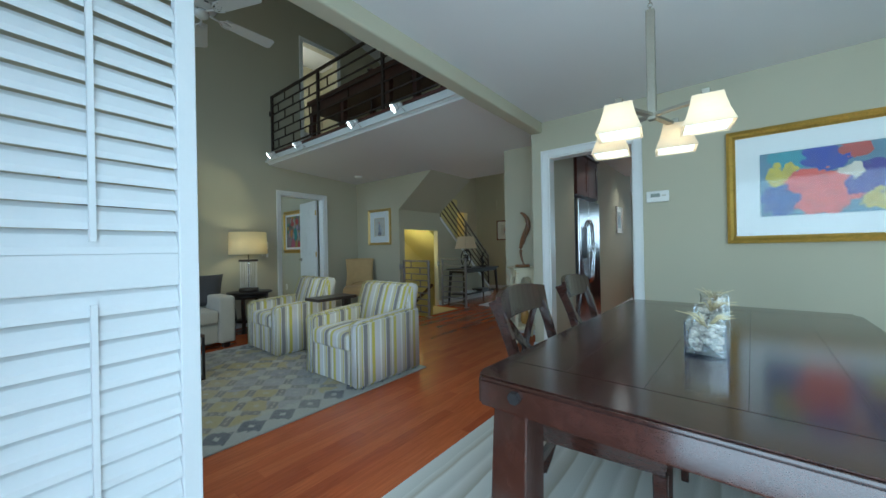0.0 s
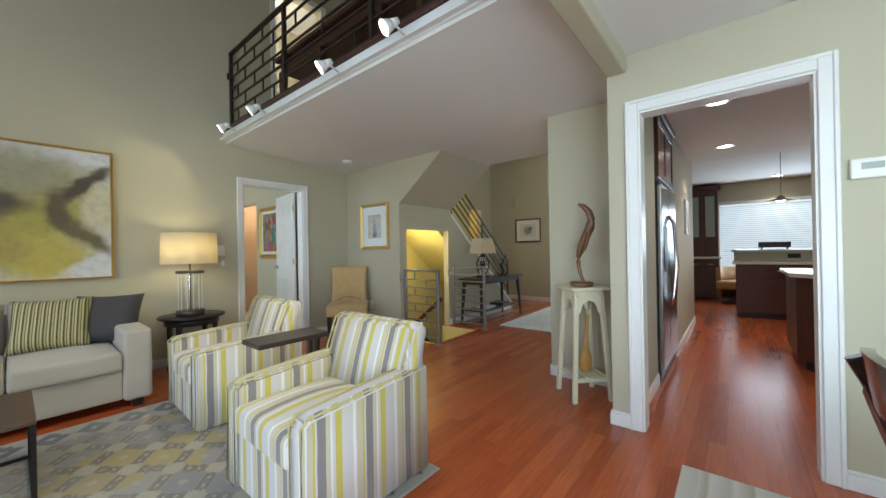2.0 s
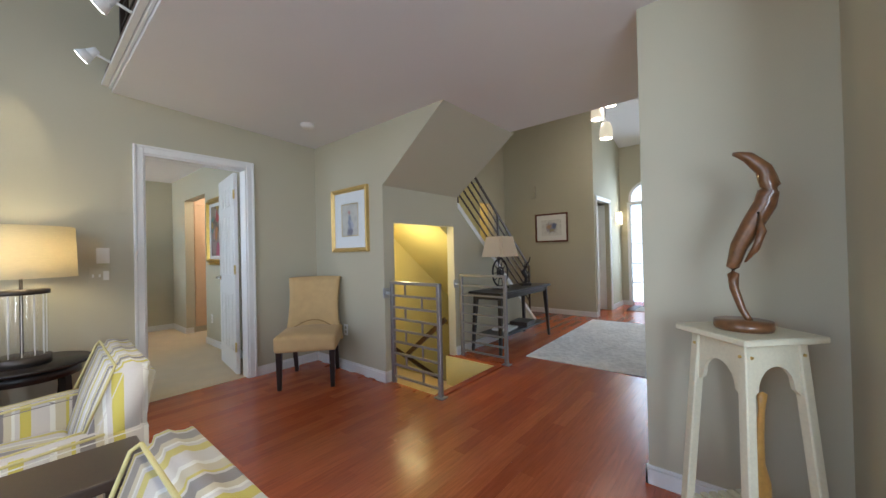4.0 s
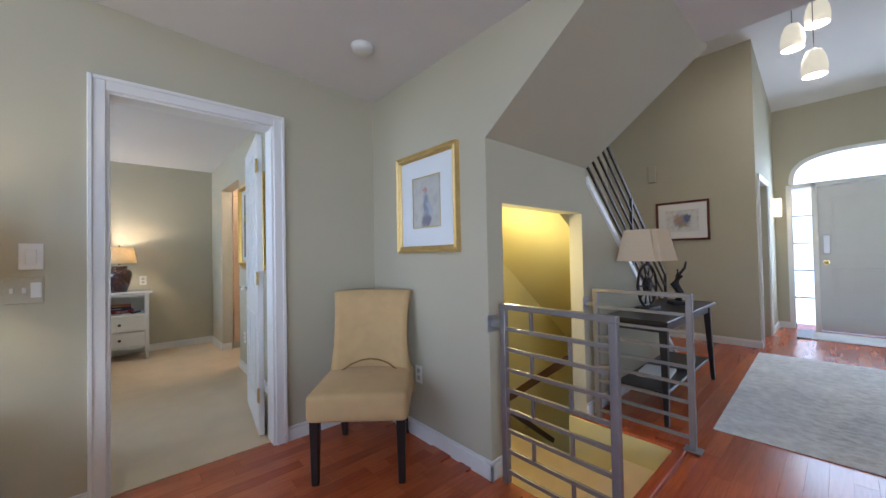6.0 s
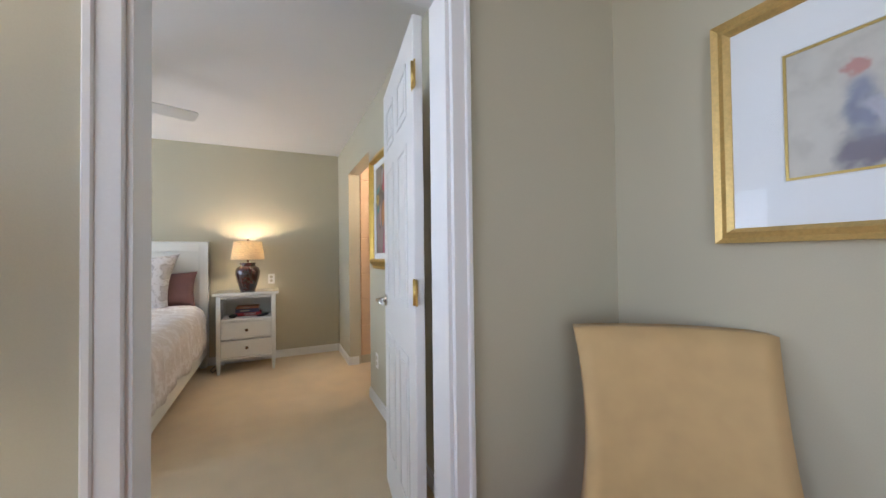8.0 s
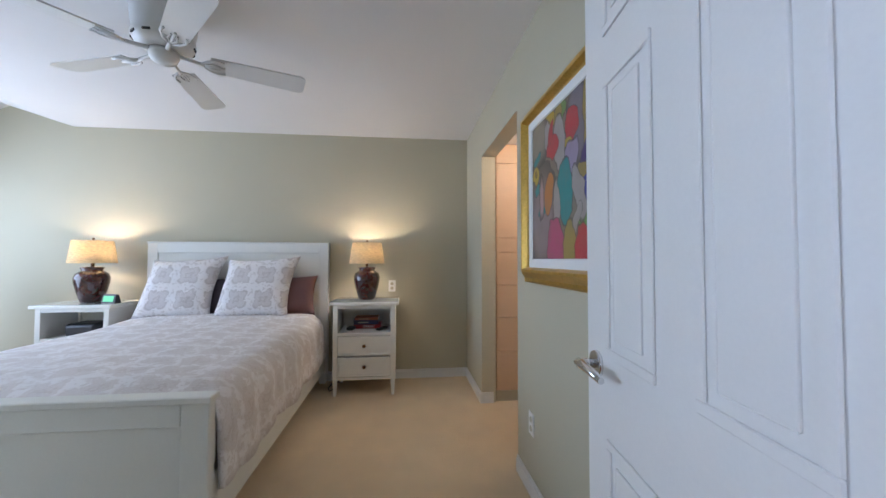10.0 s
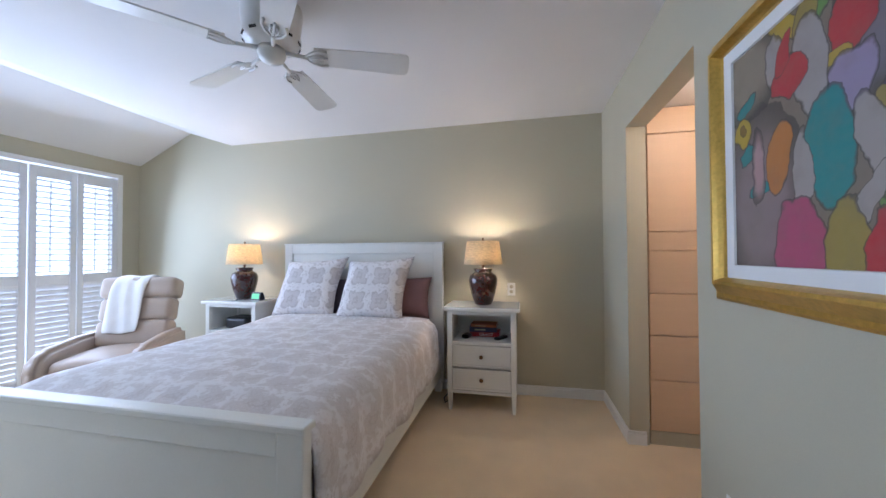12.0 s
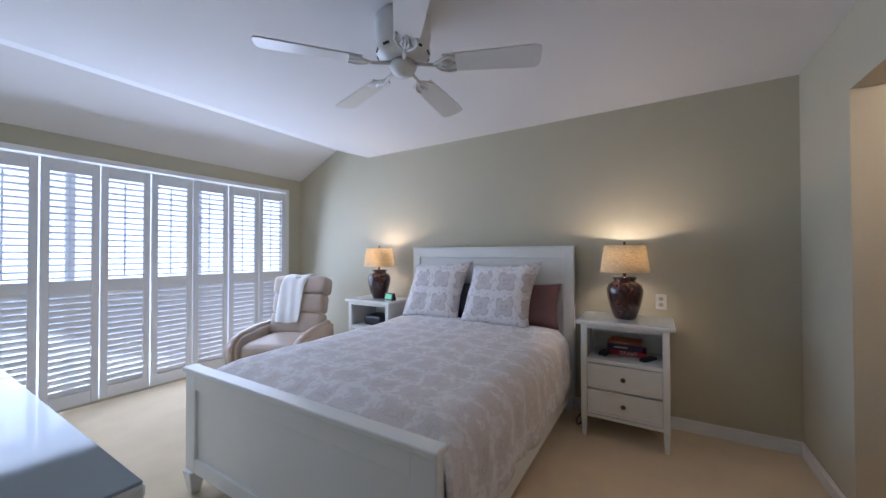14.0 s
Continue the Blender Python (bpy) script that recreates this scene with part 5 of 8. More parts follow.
# thermostat
t = thing("thermostat", 0.115, YK, 1.52, 0, "white wall thermostat with a small display", "thermostat")
bm = bmesh.new()
box(bm, -0.085, 0.085, -0.026, 0, -0.048, 0.048, 0.008, 2)
part("case", bm, M_PLASTIC, t)
bm = bmesh.new()
box(bm, -0.05, 0.02, -0.0285, -0.026, -0.005, 0.025)
part("display", bm, M_LCD, t)
for k in range(2):
    bm = bmesh.new()
    box(bm, 0.035 + 0.016 * k, 0.046 + 0.016 * k, -0.029, -0.026, 0.0, 0.011)
    part("button", bm, M_TANPLATE, t)

# large dining picture
B = [(-0.33, 0.17, 0.12, 0.10, 0, (0.10, 0.34, 0.40), 0.2), (-0.36, 0.06, 0.10, 0.09, 0, (0.62, 0.52, 0.08), 0.25), (-0.15, 0.17, 0.12, 0.09, 0, (0.05, 0.08, 0.40), 0.2), (0.0, 0.2, 0.07, 0.06, 0, (0.5, 0.1, 0.08), 0.3),
     (-0.18, -0.08, 0.19, 0.16, 0, (0.72, 0.13, 0.10), 0.15), (-0.38, -0.13, 0.10, 0.11, 0, (0.05, 0.10, 0.32), 0.2), (0.08, -0.02, 0.13, 0.12, 0, (0.08, 0.06, 0.30), 0.2), (0.12, -0.16, 0.12, 0.07, 0, (0.62, 0.50, 0.10), 0.2),
     (0.27, 0.1, 0.11, 0.14, 20, (0.10, 0.35, 0.15), 0.2), (0.33, -0.1, 0.10, 0.12, 0, (0.60, 0.22, 0.08), 0.2), (-0.04, 0.05, 0.07, 0.05, 0, (0.75, 0.68, 0.55), 0.3)]
B = [(*b[:6], b[6] * 0.25) for b in B]
picture("dining_picture", 1.36, 0.85, 0.055, 0.14, M_GOLD, painting_mat("abstract_still_life", (0.16, 0.27, 0.36), B, wobble=0.045, wscale=9), 1.262, YK, 1.527, 0, "large gilt-framed colourful abstract print behind glass", 0.045, glazed=True)

# folded shutter by the camera's start
def shutter_panel(name, w, h, split, tilt, label, group, pitch=0.058, slat=0.064, top_tilt=None):
    """Louvred panel in local x, standing on z = 0, thickness on y."""
    s = thing(name, 0, 0, 0, 0, label, "shutter", group)
    st = 0.05
    for x0 in (0.0, w - st):
        bm = bmesh.new()
        box(bm, x0, x0 + st, -0.014, 0.014, 0, h, 0.003, 1)
        part("stile", bm, M_SHUTTER, s)
    for z0, z1 in ((0.0, 0.10), (split - 0.045, split + 0.045), (h - 0.10, h)):
        bm = bmesh.new()
        box(bm, st, w - st, -0.013, 0.013, z0, z1, 0.003, 1)
        part("rail", bm, M_SHUTTER, s)
    share = {}
    for z0, z1, a in ((0.10, split - 0.045, tilt), (split + 0.045, h - 0.10, tilt if top_tilt is None else top_tilt)):
        n = max(1, int((z1 - z0) / pitch))
        if a not in share:
            bm = bmesh.new()
            prism(bm, [(-slat / 2, 0.0), (-slat / 4, 0.0045), (slat / 4, 0.0045), (slat / 2, 0.0), (slat / 4, -0.0045), (-slat / 4, -0.0045)], "x", st + 0.001, w - st - 0.001)
            bmesh.ops.rotate(bm, cent=(0, 0, 0), matrix=Matrix.Rotation(radians(a), 3, "X"), verts=bm.verts)
            share[a] = mesh_of("louvre", bm, M_SHUTTER)
        step_ = (z1 - z0) / n
        for k in range(n):
            o = new("louvre", share[a])
            o.parent = s
            o.location = (0, 0, z0 + step_ * (k + 0.5))
        bm = bmesh.new()
        box(bm, w / 2 - 0.006, w / 2 + 0.006, -slat / 2 * math.cos(radians(a)) - 0.014, -slat / 2 * math.cos(radians(a)) - 0.004, z0 + 0.03, z1 - 0.03)
        part("tilt_rod", bm, M_SHUTTER, s)
    return s


s = shutter_panel("folded_shutter", 0.46, 2.06, 1.04, 66, "white louvred plantation shutter panel folded open", "dining shutters")
s.matrix_basis = pose(-0.575, 0.455, 0.02, 0, 0, 97)

# ---- living room ----
bm = bmesh.new()
box(bm, -1.145, 1.145, -1.80, 1.80, 0.0, 0.011, 0.004, 1)
r = solid("living_room_rug", bm, lattice_rug_mat(), "grey and gold lattice-patterned wool rug", "rug")
r.location = (-2.775, 1.23, 0)


def armchair(x, y, rz, label):
    c = thing("armchair", x, y, 0.011, rz, label, "armchair", "striped armchairs")
    part("base", soft_box(-0.345, 0.345, -0.345, 0.355, 0.012, 0.30, 0.012, 0, 2), M_STRIPE, c)
    for sx in (-1, 1):
        a, b = sorted((sx * 0.268, sx * 0.366))
        bm = bmesh.new()
        prism(bm, [(-0.365, 0.006), (0.362, 0.006), (0.362, 0.565), (0.12, 0.555), (-0.33, 0.525), (-0.362, 0.50)], "x", a, b)
        bmesh.ops.bevel(bm, geom=bm.edges[:], offset=0.022, segments=3, affect="EDGES")
        for f in bm.faces:
            f.smooth = True
        arm = part("arm", bm, M_STRIPE, c)
        for q in (a + 0.006, b - 0.006):
            bm = bmesh.new()
            tube(bm, [(q, -0.362, 0.02), (q, -0.363, 0.49), (q, -0.335, 0.519), (q, 0.12, 0.551), (q, 0.24, 0.556)], 0.005, 6)
            part("piping", bm, M_PIPING, arm, "yellow piping")
    part("seat_cushion", soft_box(-0.262, 0.262, -0.372, 0.17, 0.285, 0.425, 0.035, 0.03), M_STRIPE, c)
    bm = bmesh.new()
    prism(bm, [(0.13, 0.30), (0.352, 0.20), (0.362, 0.60), (0.395, 0.755), (0.35, 0.785), (0.275, 0.775), (0.21, 0.60)], "x", -0.345, 0.345)
    bmesh.ops.bevel(bm, geom=bm.edges[:], offset=0.025, segments=3, affect="EDGES")
    for f in bm.faces:
        f.smooth = True
    back = part("backrest", bm, M_STRIPE, c)
    bm = bmesh.new()
    tube(bm, [(-0.33, 0.19, 0.57), (-0.333, 0.262, 0.755), (-0.3, 0.275, 0.777), (0.3, 0.275, 0.777), (0.333, 0.262, 0.755), (0.33, 0.19, 0.57)], 0.005, 6)
    part("piping", bm, M_PIPING, back)
    bm = bmesh.new()
    lathe(bm, [(0.0, 0.0), (0.2, 0.0), (0.2, 0.012), (0.0, 0.012)], 24)
    part("swivel_base", bm, M_BLACK, c)
    return c


armchair(-2.03, 2.63, 0, "yellow, grey and white striped upholstered armchair on the rug")
armchair(-3.44, 2.70, -2, "yellow, grey and white striped armchair beside the side table")

# tray table between the chairs
t = thing("tray_table", -2.70, 2.74, 0.011, 0, "dark brown wooden tray table between the armchairs", "side table")
bm = bmesh.new()
box(bm, -0.125, 0.125, -0.235, 0.235, 0.585, 0.615, 0.006, 2)
part("tabletop", bm, M_ESPRESSO, t)
for y in (0.16, 0.215):
    bm = bmesh.new()
    box(bm, -0.02, 0.02, y - 0.015, y + 0.015, 0.02, 0.585, 0.002, 1)
    part("post", bm, M_ESPRESSO, t)
bm = bmesh.new()
box(bm, -0.11, 0.11, -0.20, 0.235, 0.0, 0.02, 0.004, 1)
part("foot", bm, M_ESPRESSO, t)

# sofa: local faces -y, turned to face the room
s = thing("sofa", -4.50, 1.20, 0, 90, "light grey linen sofa with loose cushions below the painting", "sofa")
part("base", soft_box(-0.92, 0.92, -0.48, 0.44, 0.07, 0.30, 0.02, 0, 2), M_LINEN, s)
for sx in (-1, 1):
    a, b = sorted((sx * 0.915, sx * 1.09))
    part("arm", soft_box(a, b, -0.515, 0.45, 0.06, 0.60, 0.03, 0.005), M_LINEN, s)
part("back", soft_box(-0.92, 0.92, 0.28, 0.46, 0.06, 0.72, 0.03), M_LINEN, s)
for k, (a, b) in enumerate(((-0.912, -0.285), (-0.28, 0.345), (0.35, 0.912))):
    part("seat_cushion", soft_box(a, b, -0.52, 0.18, 0.295, 0.445, 0.03, 0.03), M_LINEN, s)
    bm = cushion(b - a, 0.40, 0.26, 12, k, 0.0, 0.02)
    bmesh.ops.transform(bm, matrix=pose((a + b) / 2, 0.20, 0.425, -14), verts=bm.verts)
    part("back_cushion", bm, M_LINEN, s)
for x in (-1.0, 1.0):
    for y in (-0.45, 0.38):
        bm = bmesh.new()
        tapered_leg(bm, x, y, 0.0 if y > 0 else 0.0, 0.062, 0.06, 0.075)
        part("foot", bm, M_BLACKWOOD, s)
for x, y, z, w, rz, tilt, m, l in ((-4.44, 1.76, 0.455, 0.46, 78, -24, M_PINSTRIPE, "olive pinstriped scatter cushion on the sofa"), (-4.42, 2.05, 0.455, 0.46, 62, -24, M_DARKFAB, "charcoal velvet scatter cushion in the sofa corner")):
    bm = cushion(w, 0.42, 0.15, 14, w, 0.0, 0.07)
    bmesh.ops.transform(bm, matrix=pose(0, 0, 0.0, tilt), verts=bm.verts)
    o = solid("scatter_cushion", bm, m, l, "cushion", group="sofa cushions")
    o.matrix_basis = pose(x, y, z, 0, 0, rz)

# large abstract painting
OL, BR, WH, GD = (0.40, 0.35, 0.07), (0.075, 0.052, 0.035), (0.70, 0.72, 0.74), (0.52, 0.43, 0.08)
B = [(-0.02, 0.02, 0.60, 0.42, 5, OL, 0.45), (0.05, 0.33, 0.40, 0.20, 0, (0.36, 0.34, 0.22), 0.6), (0.17, -0.40, 0.30, 0.20, 10, GD, 0.5), (-0.15, -0.30, 0.25, 0.15, -15, (0.40, 0.32, 0.08), 0.5),
     (-0.24, 0.12, 0.34, 0.10, -12, BR, 0.4), (-0.30, -0.10, 0.30, 0.10, 24, BR, 0.4), (-0.40, 0.02, 0.20, 0.07, 0, (0.42, 0.33, 0.05), 0.35), (0.44, 0.28, 0.27, 0.055, 46, BR, 0.5), (0.44, -0.20, 0.27, 0.075, -42, (0.15, 0.12, 0.05), 0.5),
     (0.27, 0.02, 0.075, 0.17, 8, (0.11, 0.085, 0.04), 0.45), (0.56, 0.05, 0.12, 0.20, -8, (0.64, 0.60, 0.42), 0.4), (-0.45, -0.48, 0.28, 0.11, -12, WH, 0.35), (0.52, -0.50, 0.20, 0.10, 14, WH, 0.4), (-0.42, 0.50, 0.26, 0.10, 8, WH, 0.4), (0.50, 0.54, 0.22, 0.07, -6, WH, 0.4)]
picture("abstract_painting", 1.26, 1.19, 0.014, 0.0, M_GOLD, painting_mat("abstract_canvas", WH, B, 0.6, 0.045, 3.0), XW, 1.575, 1.562, 90, "large olive, brown and white abstract canvas in a thin gold frame", 0.04)

# side table and glass lamp
t = thing("side_table", -4.72, 2.76, 0, 0, "round black wooden side table beside the sofa", "side table")
bm = bmesh.new()
lathe(bm, [(0.0, 0.528), (0.25, 0.528), (0.285, 0.537), (0.29, 0.548), (0.285, 0.556), (0.0, 0.557)], 40)
part("tabletop", bm, M_BLACKWOOD, t)
bm = bmesh.new()
lathe(bm, [(0.20, 0.47), (0.235, 0.47), (0.235, 0.528), (0.20, 0.528)], 40)
part("apron", bm, M_BLACKWOOD, t)
for k in range(4):
    a = radians(45 + 90 * k)
    bm = bmesh.new()
    pts = [(0.215 * math.cos(a), 0.215 * math.sin(a), 0.53), (0.225 * math.cos(a), 0.225 * math.sin(a), 0.35), (0.20 * math.cos(a), 0.20 * math.sin(a), 0.15), (0.225 * math.cos(a), 0.225 * math.sin(a), 0.0)]
    for p0, p1 in zip(pts, pts[1:]):
        bar(bm, p0, p1, 0.04, 0.03)
    part("leg", bm, M_BLACKWOOD, t)
bm = bmesh.new()
lathe(bm, [(0.0, 0.14), (0.19, 0.14), (0.195, 0.15), (0.19, 0.16), (0.0, 0.16)], 32)
part("lower_shelf", bm, M_BLACKWOOD, t)


def drum_shade(bm, r0, r1, z0, z1, n=40, c=(0, 0)):
    lathe(bm, [(r0, z0), (r1, z1), (r1 - 0.003, z1), (r0 - 0.003, z0), (r0, z0)], n, c)


l = thing("glass_table_lamp", -4.70, 2.74, 0.557, 0, "glass cylinder table lamp with a wide ivory drum shade, lit", "lamp")
bm = bmesh.new()
lathe(bm, [(0.0, 0.0), (0.125, 0.0), (0.125, 0.05), (0.11, 0.056), (0.0, 0.056)], 36)
part("foot", bm, M_BRONZEDARK, l)
bm = bmesh.new()
lathe(bm, [(0.112, 0.057), (0.112, 0.425)], 40)
gc = part("glass_cylinder", bm, M_THINGLASS, l)
for k in range(12):
    a = 6.28318 * k / 12
    bm = bmesh.new()
    cyl(bm, (0.103 * math.cos(a), 0.103 * math.sin(a), 0.058), (0.103 * math.cos(a), 0.103 * math.sin(a), 0.424), 0.003, 0.003, 6)
    part("flute", bm, M_MOUNT, gc)
bm = bmesh.new()
lathe(bm, [(0.0, 0.426), (0.122, 0.426), (0.122, 0.452), (0.0, 0.455)], 36)
part("cap", bm, M_BRONZEDARK, l)
bm = bmesh.new()
cyl(bm, (0, 0, 0.057), (0, 0, 0.62), 0.008)
part("stem", bm, M_BRONZEDARK, l)
bm = bmesh.new()
drum_shade(bm, 0.245, 0.235, 0.525, 0.835)
part("shade", bm, M_SHADE, l, "ivory cloth drum shade, lit")
bulb("sofa_lamp_light", (-4.70, 2.74, 1.235), 3.2, (1.0, 0.82, 0.47), 0.07)

# coffee table
t = thing("coffee_table", -3.27, 0.98, 0.011, 0, "low coffee table with brown top on a thin metal frame", "coffee table")
bm = bmesh.new()
box(bm, -0.31, 0.31, -0.67, 0.67, 0.37, 0.39, 0.003, 1)
part("tabletop", bm, M_COFFEE, t)
for x in (-0.30, 0.30):
    for y in (-0.66, 0.66):
        bm = bmesh.new()
        box(bm, x - 0.009, x + 0.009, y - 0.009, y + 0.009, 0.0, 0.37)
        part("leg", bm, M_IRON, t)
    bm = bmesh.new()
    box(bm, x - 0.009, x + 0.009, -0.651, 0.651, 0.0, 0.018)
    part("runner", bm, M_IRON, t)
for y in (-0.66, 0.66):
    bm = bmesh.new()
    box(bm, -0.291, 0.291, y - 0.009, y + 0.009, 0.0, 0.018)
    part("runner", bm, M_IRON, t)
t = thing("serving_tray", -3.25, 1.08, 0.401, 3, "brown woven rattan tray on the coffee table", "tray")
bm = bmesh.new()
box(bm, -0.2, 0.2, -0.28, 0.28, 0.0, 0.012)
part("bottom", bm, M_RATTAN, t)
for q in ((-0.2, 0.2, -0.28, -0.266), (-0.2, 0.2, 0.266, 0.28), (-0.2, -0.186, -0.266, 0.266), (0.186, 0.2, -0.266, 0.266)):
    bm = bmesh.new()
    box(bm, q[0], q[1], q[2], q[3], 0.012, 0.062, 0.004, 1)
    part("rim", bm, M_RATTAN, t)
bm = bmesh.new()
box(bm, -0.1, 0.06, -0.09, 0.09, 0.0, 0.03, 0.002, 1)
o = solid("magazine", bm, M_LIME, "lime green booklet lying in the tray", "book")
o.matrix_basis = pose(-3.22, 0.92, 0.414, 0, 0, 14)
bm = bmesh.new()
box(bm, -0.07, 0.07, -0.1, 0.1, 0.0, 0.015, 0.002, 1)
o = solid("notebook", bm, M_MOUNT, "white notebook lying in the tray", "book")
o.matrix_basis = pose(-3.2, 1.18, 0.414, 0, 0, -10)

# parsons chair in the corner
c = thing("parsons_chair", -4.512, 4.520, 0, 49.5, "gold suede parsons chair in the corner by the door", "chair")
part("seat", soft_box(-0.265, 0.265, -0.285, 0.24, 0.33, 0.475, 0.03, 0.03), M_PARSON, c)
bm = bmesh.new()
n, m_ = 12, 14
G = {}
for i in range(n + 1):
    u = 2 * i / n - 1
    for j in range(m_ + 1):
        v = j / m_
        z = 0.34 + 0.615 * v
        half = 0.202 + 0.072 * (1 - v) ** 2.2 + 0.050 * v ** 2.2
        lean = 0.14 + 0.02 * v + 0.10 * v ** 2.4
        curve = 0.05 * (u * u) * (1 - 0.6 * v)
        th = 0.075 - 0.025 * v
        G[0, i, j] = bm.verts.new((u * half, lean - curve + 0.0, z + (0.008 * (1 - u * u) if j == m_ else 0)))
        G[1, i, j] = bm.verts.new((u * half, lean - curve * 0.4 + th + 0.02, z + (0.008 * (1 - u * u) if j == m_ else 0)))
for i in range(n):
    for j in range(m_):
        bm.faces.new((G[0, i, j], G[0, i + 1, j], G[0, i + 1, j + 1], G[0, i, j + 1])).smooth = True
        bm.faces.new((G[1, i, j + 1], G[1, i + 1, j + 1], G[1, i + 1, j], G[1, i, j])).smooth = True
for i in range(n):
    bm.faces.new((G[0, i, m_], G[0, i + 1, m_], G[1, i + 1, m_], G[1, i, m_])).smooth = True
    bm.faces.new((G[1, i, 0], G[1, i + 1, 0], G[0, i + 1, 0], G[0, i, 0])).smooth = True
for j in range(m_):
    bm.faces.new((G[1, 0, j], G[0, 0, j], G[0, 0, j + 1], G[1, 0, j + 1])).smooth = True
    bm.faces.new((G[0, n, j], G[1, n, j], G[1, n, j + 1], G[0, n, j + 1])).smooth = True
bmesh.ops.recalc_face_normals(bm, faces=bm.faces)
part("backrest", bm, M_PARSON, c)
# thin dark tube along the backrest's crease: its shade is in the colour
bm = bmesh.new()
tube(bm, [(-0.19, 0.115, 0.455)] + [(0.19 * u, 0.122 - 0.045 * u * u, 0.47 + 0.075 * (1 - u * u)) for u in (-0.9, -0.6, -0.3, 0, 0.3, 0.6, 0.9)] + [(0.19, 0.115, 0.455)], 0.0045, 6)
part("crease_shade", bm, M_CREASE, c, "darker arc along the crease, shade put into its colour")
for sx in (-1, 1):
    bm = bmesh.new()
    tapered_leg(bm, sx * 0.225, -0.24, 0, 0.335, 0.034, 0.05)
    part("leg", bm, M_BLACKWOOD, c)
    bm = bmesh.new()
    tapered_leg(bm, sx * 0.20, 0.19, 0, 0.345, 0.034, 0.045, (0, 0.09))
    part("leg", bm, M_BLACKWOOD, c)

FIG = [(0.0, -0.12, 0.05, 0.04, 0, (0.22, 0.20, 0.24), 0.4), (0.0, -0.02, 0.03, 0.07, 8, (0.28, 0.30, 0.38), 0.5), (-0.01, 0.08, 0.018, 0.02, 0, (0.55, 0.30, 0.26), 0.4), (0.03, -0.04, 0.02, 0.05, 30, (0.5, 0.5, 0.55), 0.4)]
picture("corner_picture", 0.595, 0.645, 0.042, 0.116, M_PALEGOLD, painting_mat("sketch_print", (0.62, 0.59, 0.52), FIG, wobble=0.015, wscale=20), -4.377, 4.90, 1.527, 0, "gilt-framed small watercolour print with a wide white mount", 0.035, glazed=True, fillet=0.006)

# switches by the bedroom door
for z, m, w, h, n in ((1.213, M_PLASTIC, 0.075, 0.118, 1), (1.063, M_TANPLATE, 0.118, 0.118, 3)):
    s = thing("light_switch", XW, 3.14 - (0.02 if n > 1 else 0), z, 90, "white rocker light switch" if n == 1 else "beige plate with three light switches", "switch")
    bm = bmesh.new()
    box(bm, -w / 2, w / 2, -0.006, 0, -h / 2, h / 2, 0.003, 1)
    part("plate", bm, m, s)
    for k in range(n):
        x = 0.0 if n == 1 else -0.036 + 0.036 * k
        bm = bmesh.new()
        rw, rh = (0.017, 0.034) if n == 1 or k == 2 else (0.006, 0.012)
        box(bm, x - rw, x + rw, -0.012, -0.006, -rh, rh, 0.002, 1)
        part("rocker", bm, M_PLASTIC, s)

s = thing("smoke_detector", -4.441, 4.485, 2.406, 0, "round white smoke detector on the ceiling", "smoke detector")
bm = bmesh.new()
lathe(bm, [(0.0, -0.035), (0.045, -0.035), (0.06, -0.022), (0.065, 0.0), (0.0, 0.0)], 28)
part("case", bm, M_PLASTIC, s)

# stand with carved sculpture
s = thing("plant_stand", -1.345, 4.475, 0, 45, "cream painted wooden stand with splayed legs and arched apron", "stand")
bm = bmesh.new()
box(bm, -0.155, 0.155, -0.155, 0.155, 0.845, 0.868, 0.004, 1)
part("top", bm, M_CREAM, s)
for sx in (-1, 1):
    for sy in (-1, 1):
        bm = bmesh.new()
        tapered_leg(bm, sx * 0.098, sy * 0.098, 0.0, 0.845, 0.034, 0.036, (sx * 0.048, sy * 0.048))
        part("leg", bm, M_CREAM, s)
for k in range(4):
    bm = bmesh.new()
    out = [(-0.082, 0.845), (-0.09, 0.66)]
    out += [(0.068 * -math.cos(a), 0.68 + 0.085 * math.sin(a)) for a in [math.pi * q / 10 for q in range(11)]]
    out += [(0.09, 0.66), (0.082, 0.845)]
    prism(bm, out, "y", -0.112, -0.098)
    bmesh.ops.rotate(bm, cent=(0, 0, 0), matrix=Matrix.Rotation(radians(90 * k), 3, "Z"), verts=bm.verts)
    part("apron", bm, M_CREAM, s)
    for z in (0.70, 0.80):
        for x in (-0.098, 0.098):
            bm = bmesh.new()
            cyl(bm, (x, -0.118, z), (x, -0.1235, z), 0.006, 0.005, 8)
            bmesh.ops.rotate(bm, cent=(0, 0, 0), matrix=Matrix.Rotation(radians(90 * k), 3, "Z"), verts=bm.verts)
            part("peg", bm, M_BRASS, s)
for k in range(7):
    bm = bmesh.new()
    x = -0.115 + 0.0385 * k
    box(bm, x - 0.014, x + 0.014, -0.13, 0.13, 0.175, 0.187, 0.002, 1)
    part("shelf_slat", bm, M_CREAM, s)
for y in (-0.122, 0.122):
    bm = bmesh.new()
    box(bm, -0.13, 0.13, y - 0.01, y + 0.01, 0.145, 0.174, 0.002, 1)
    part("shelf_rail", bm, M_CREAM, s)

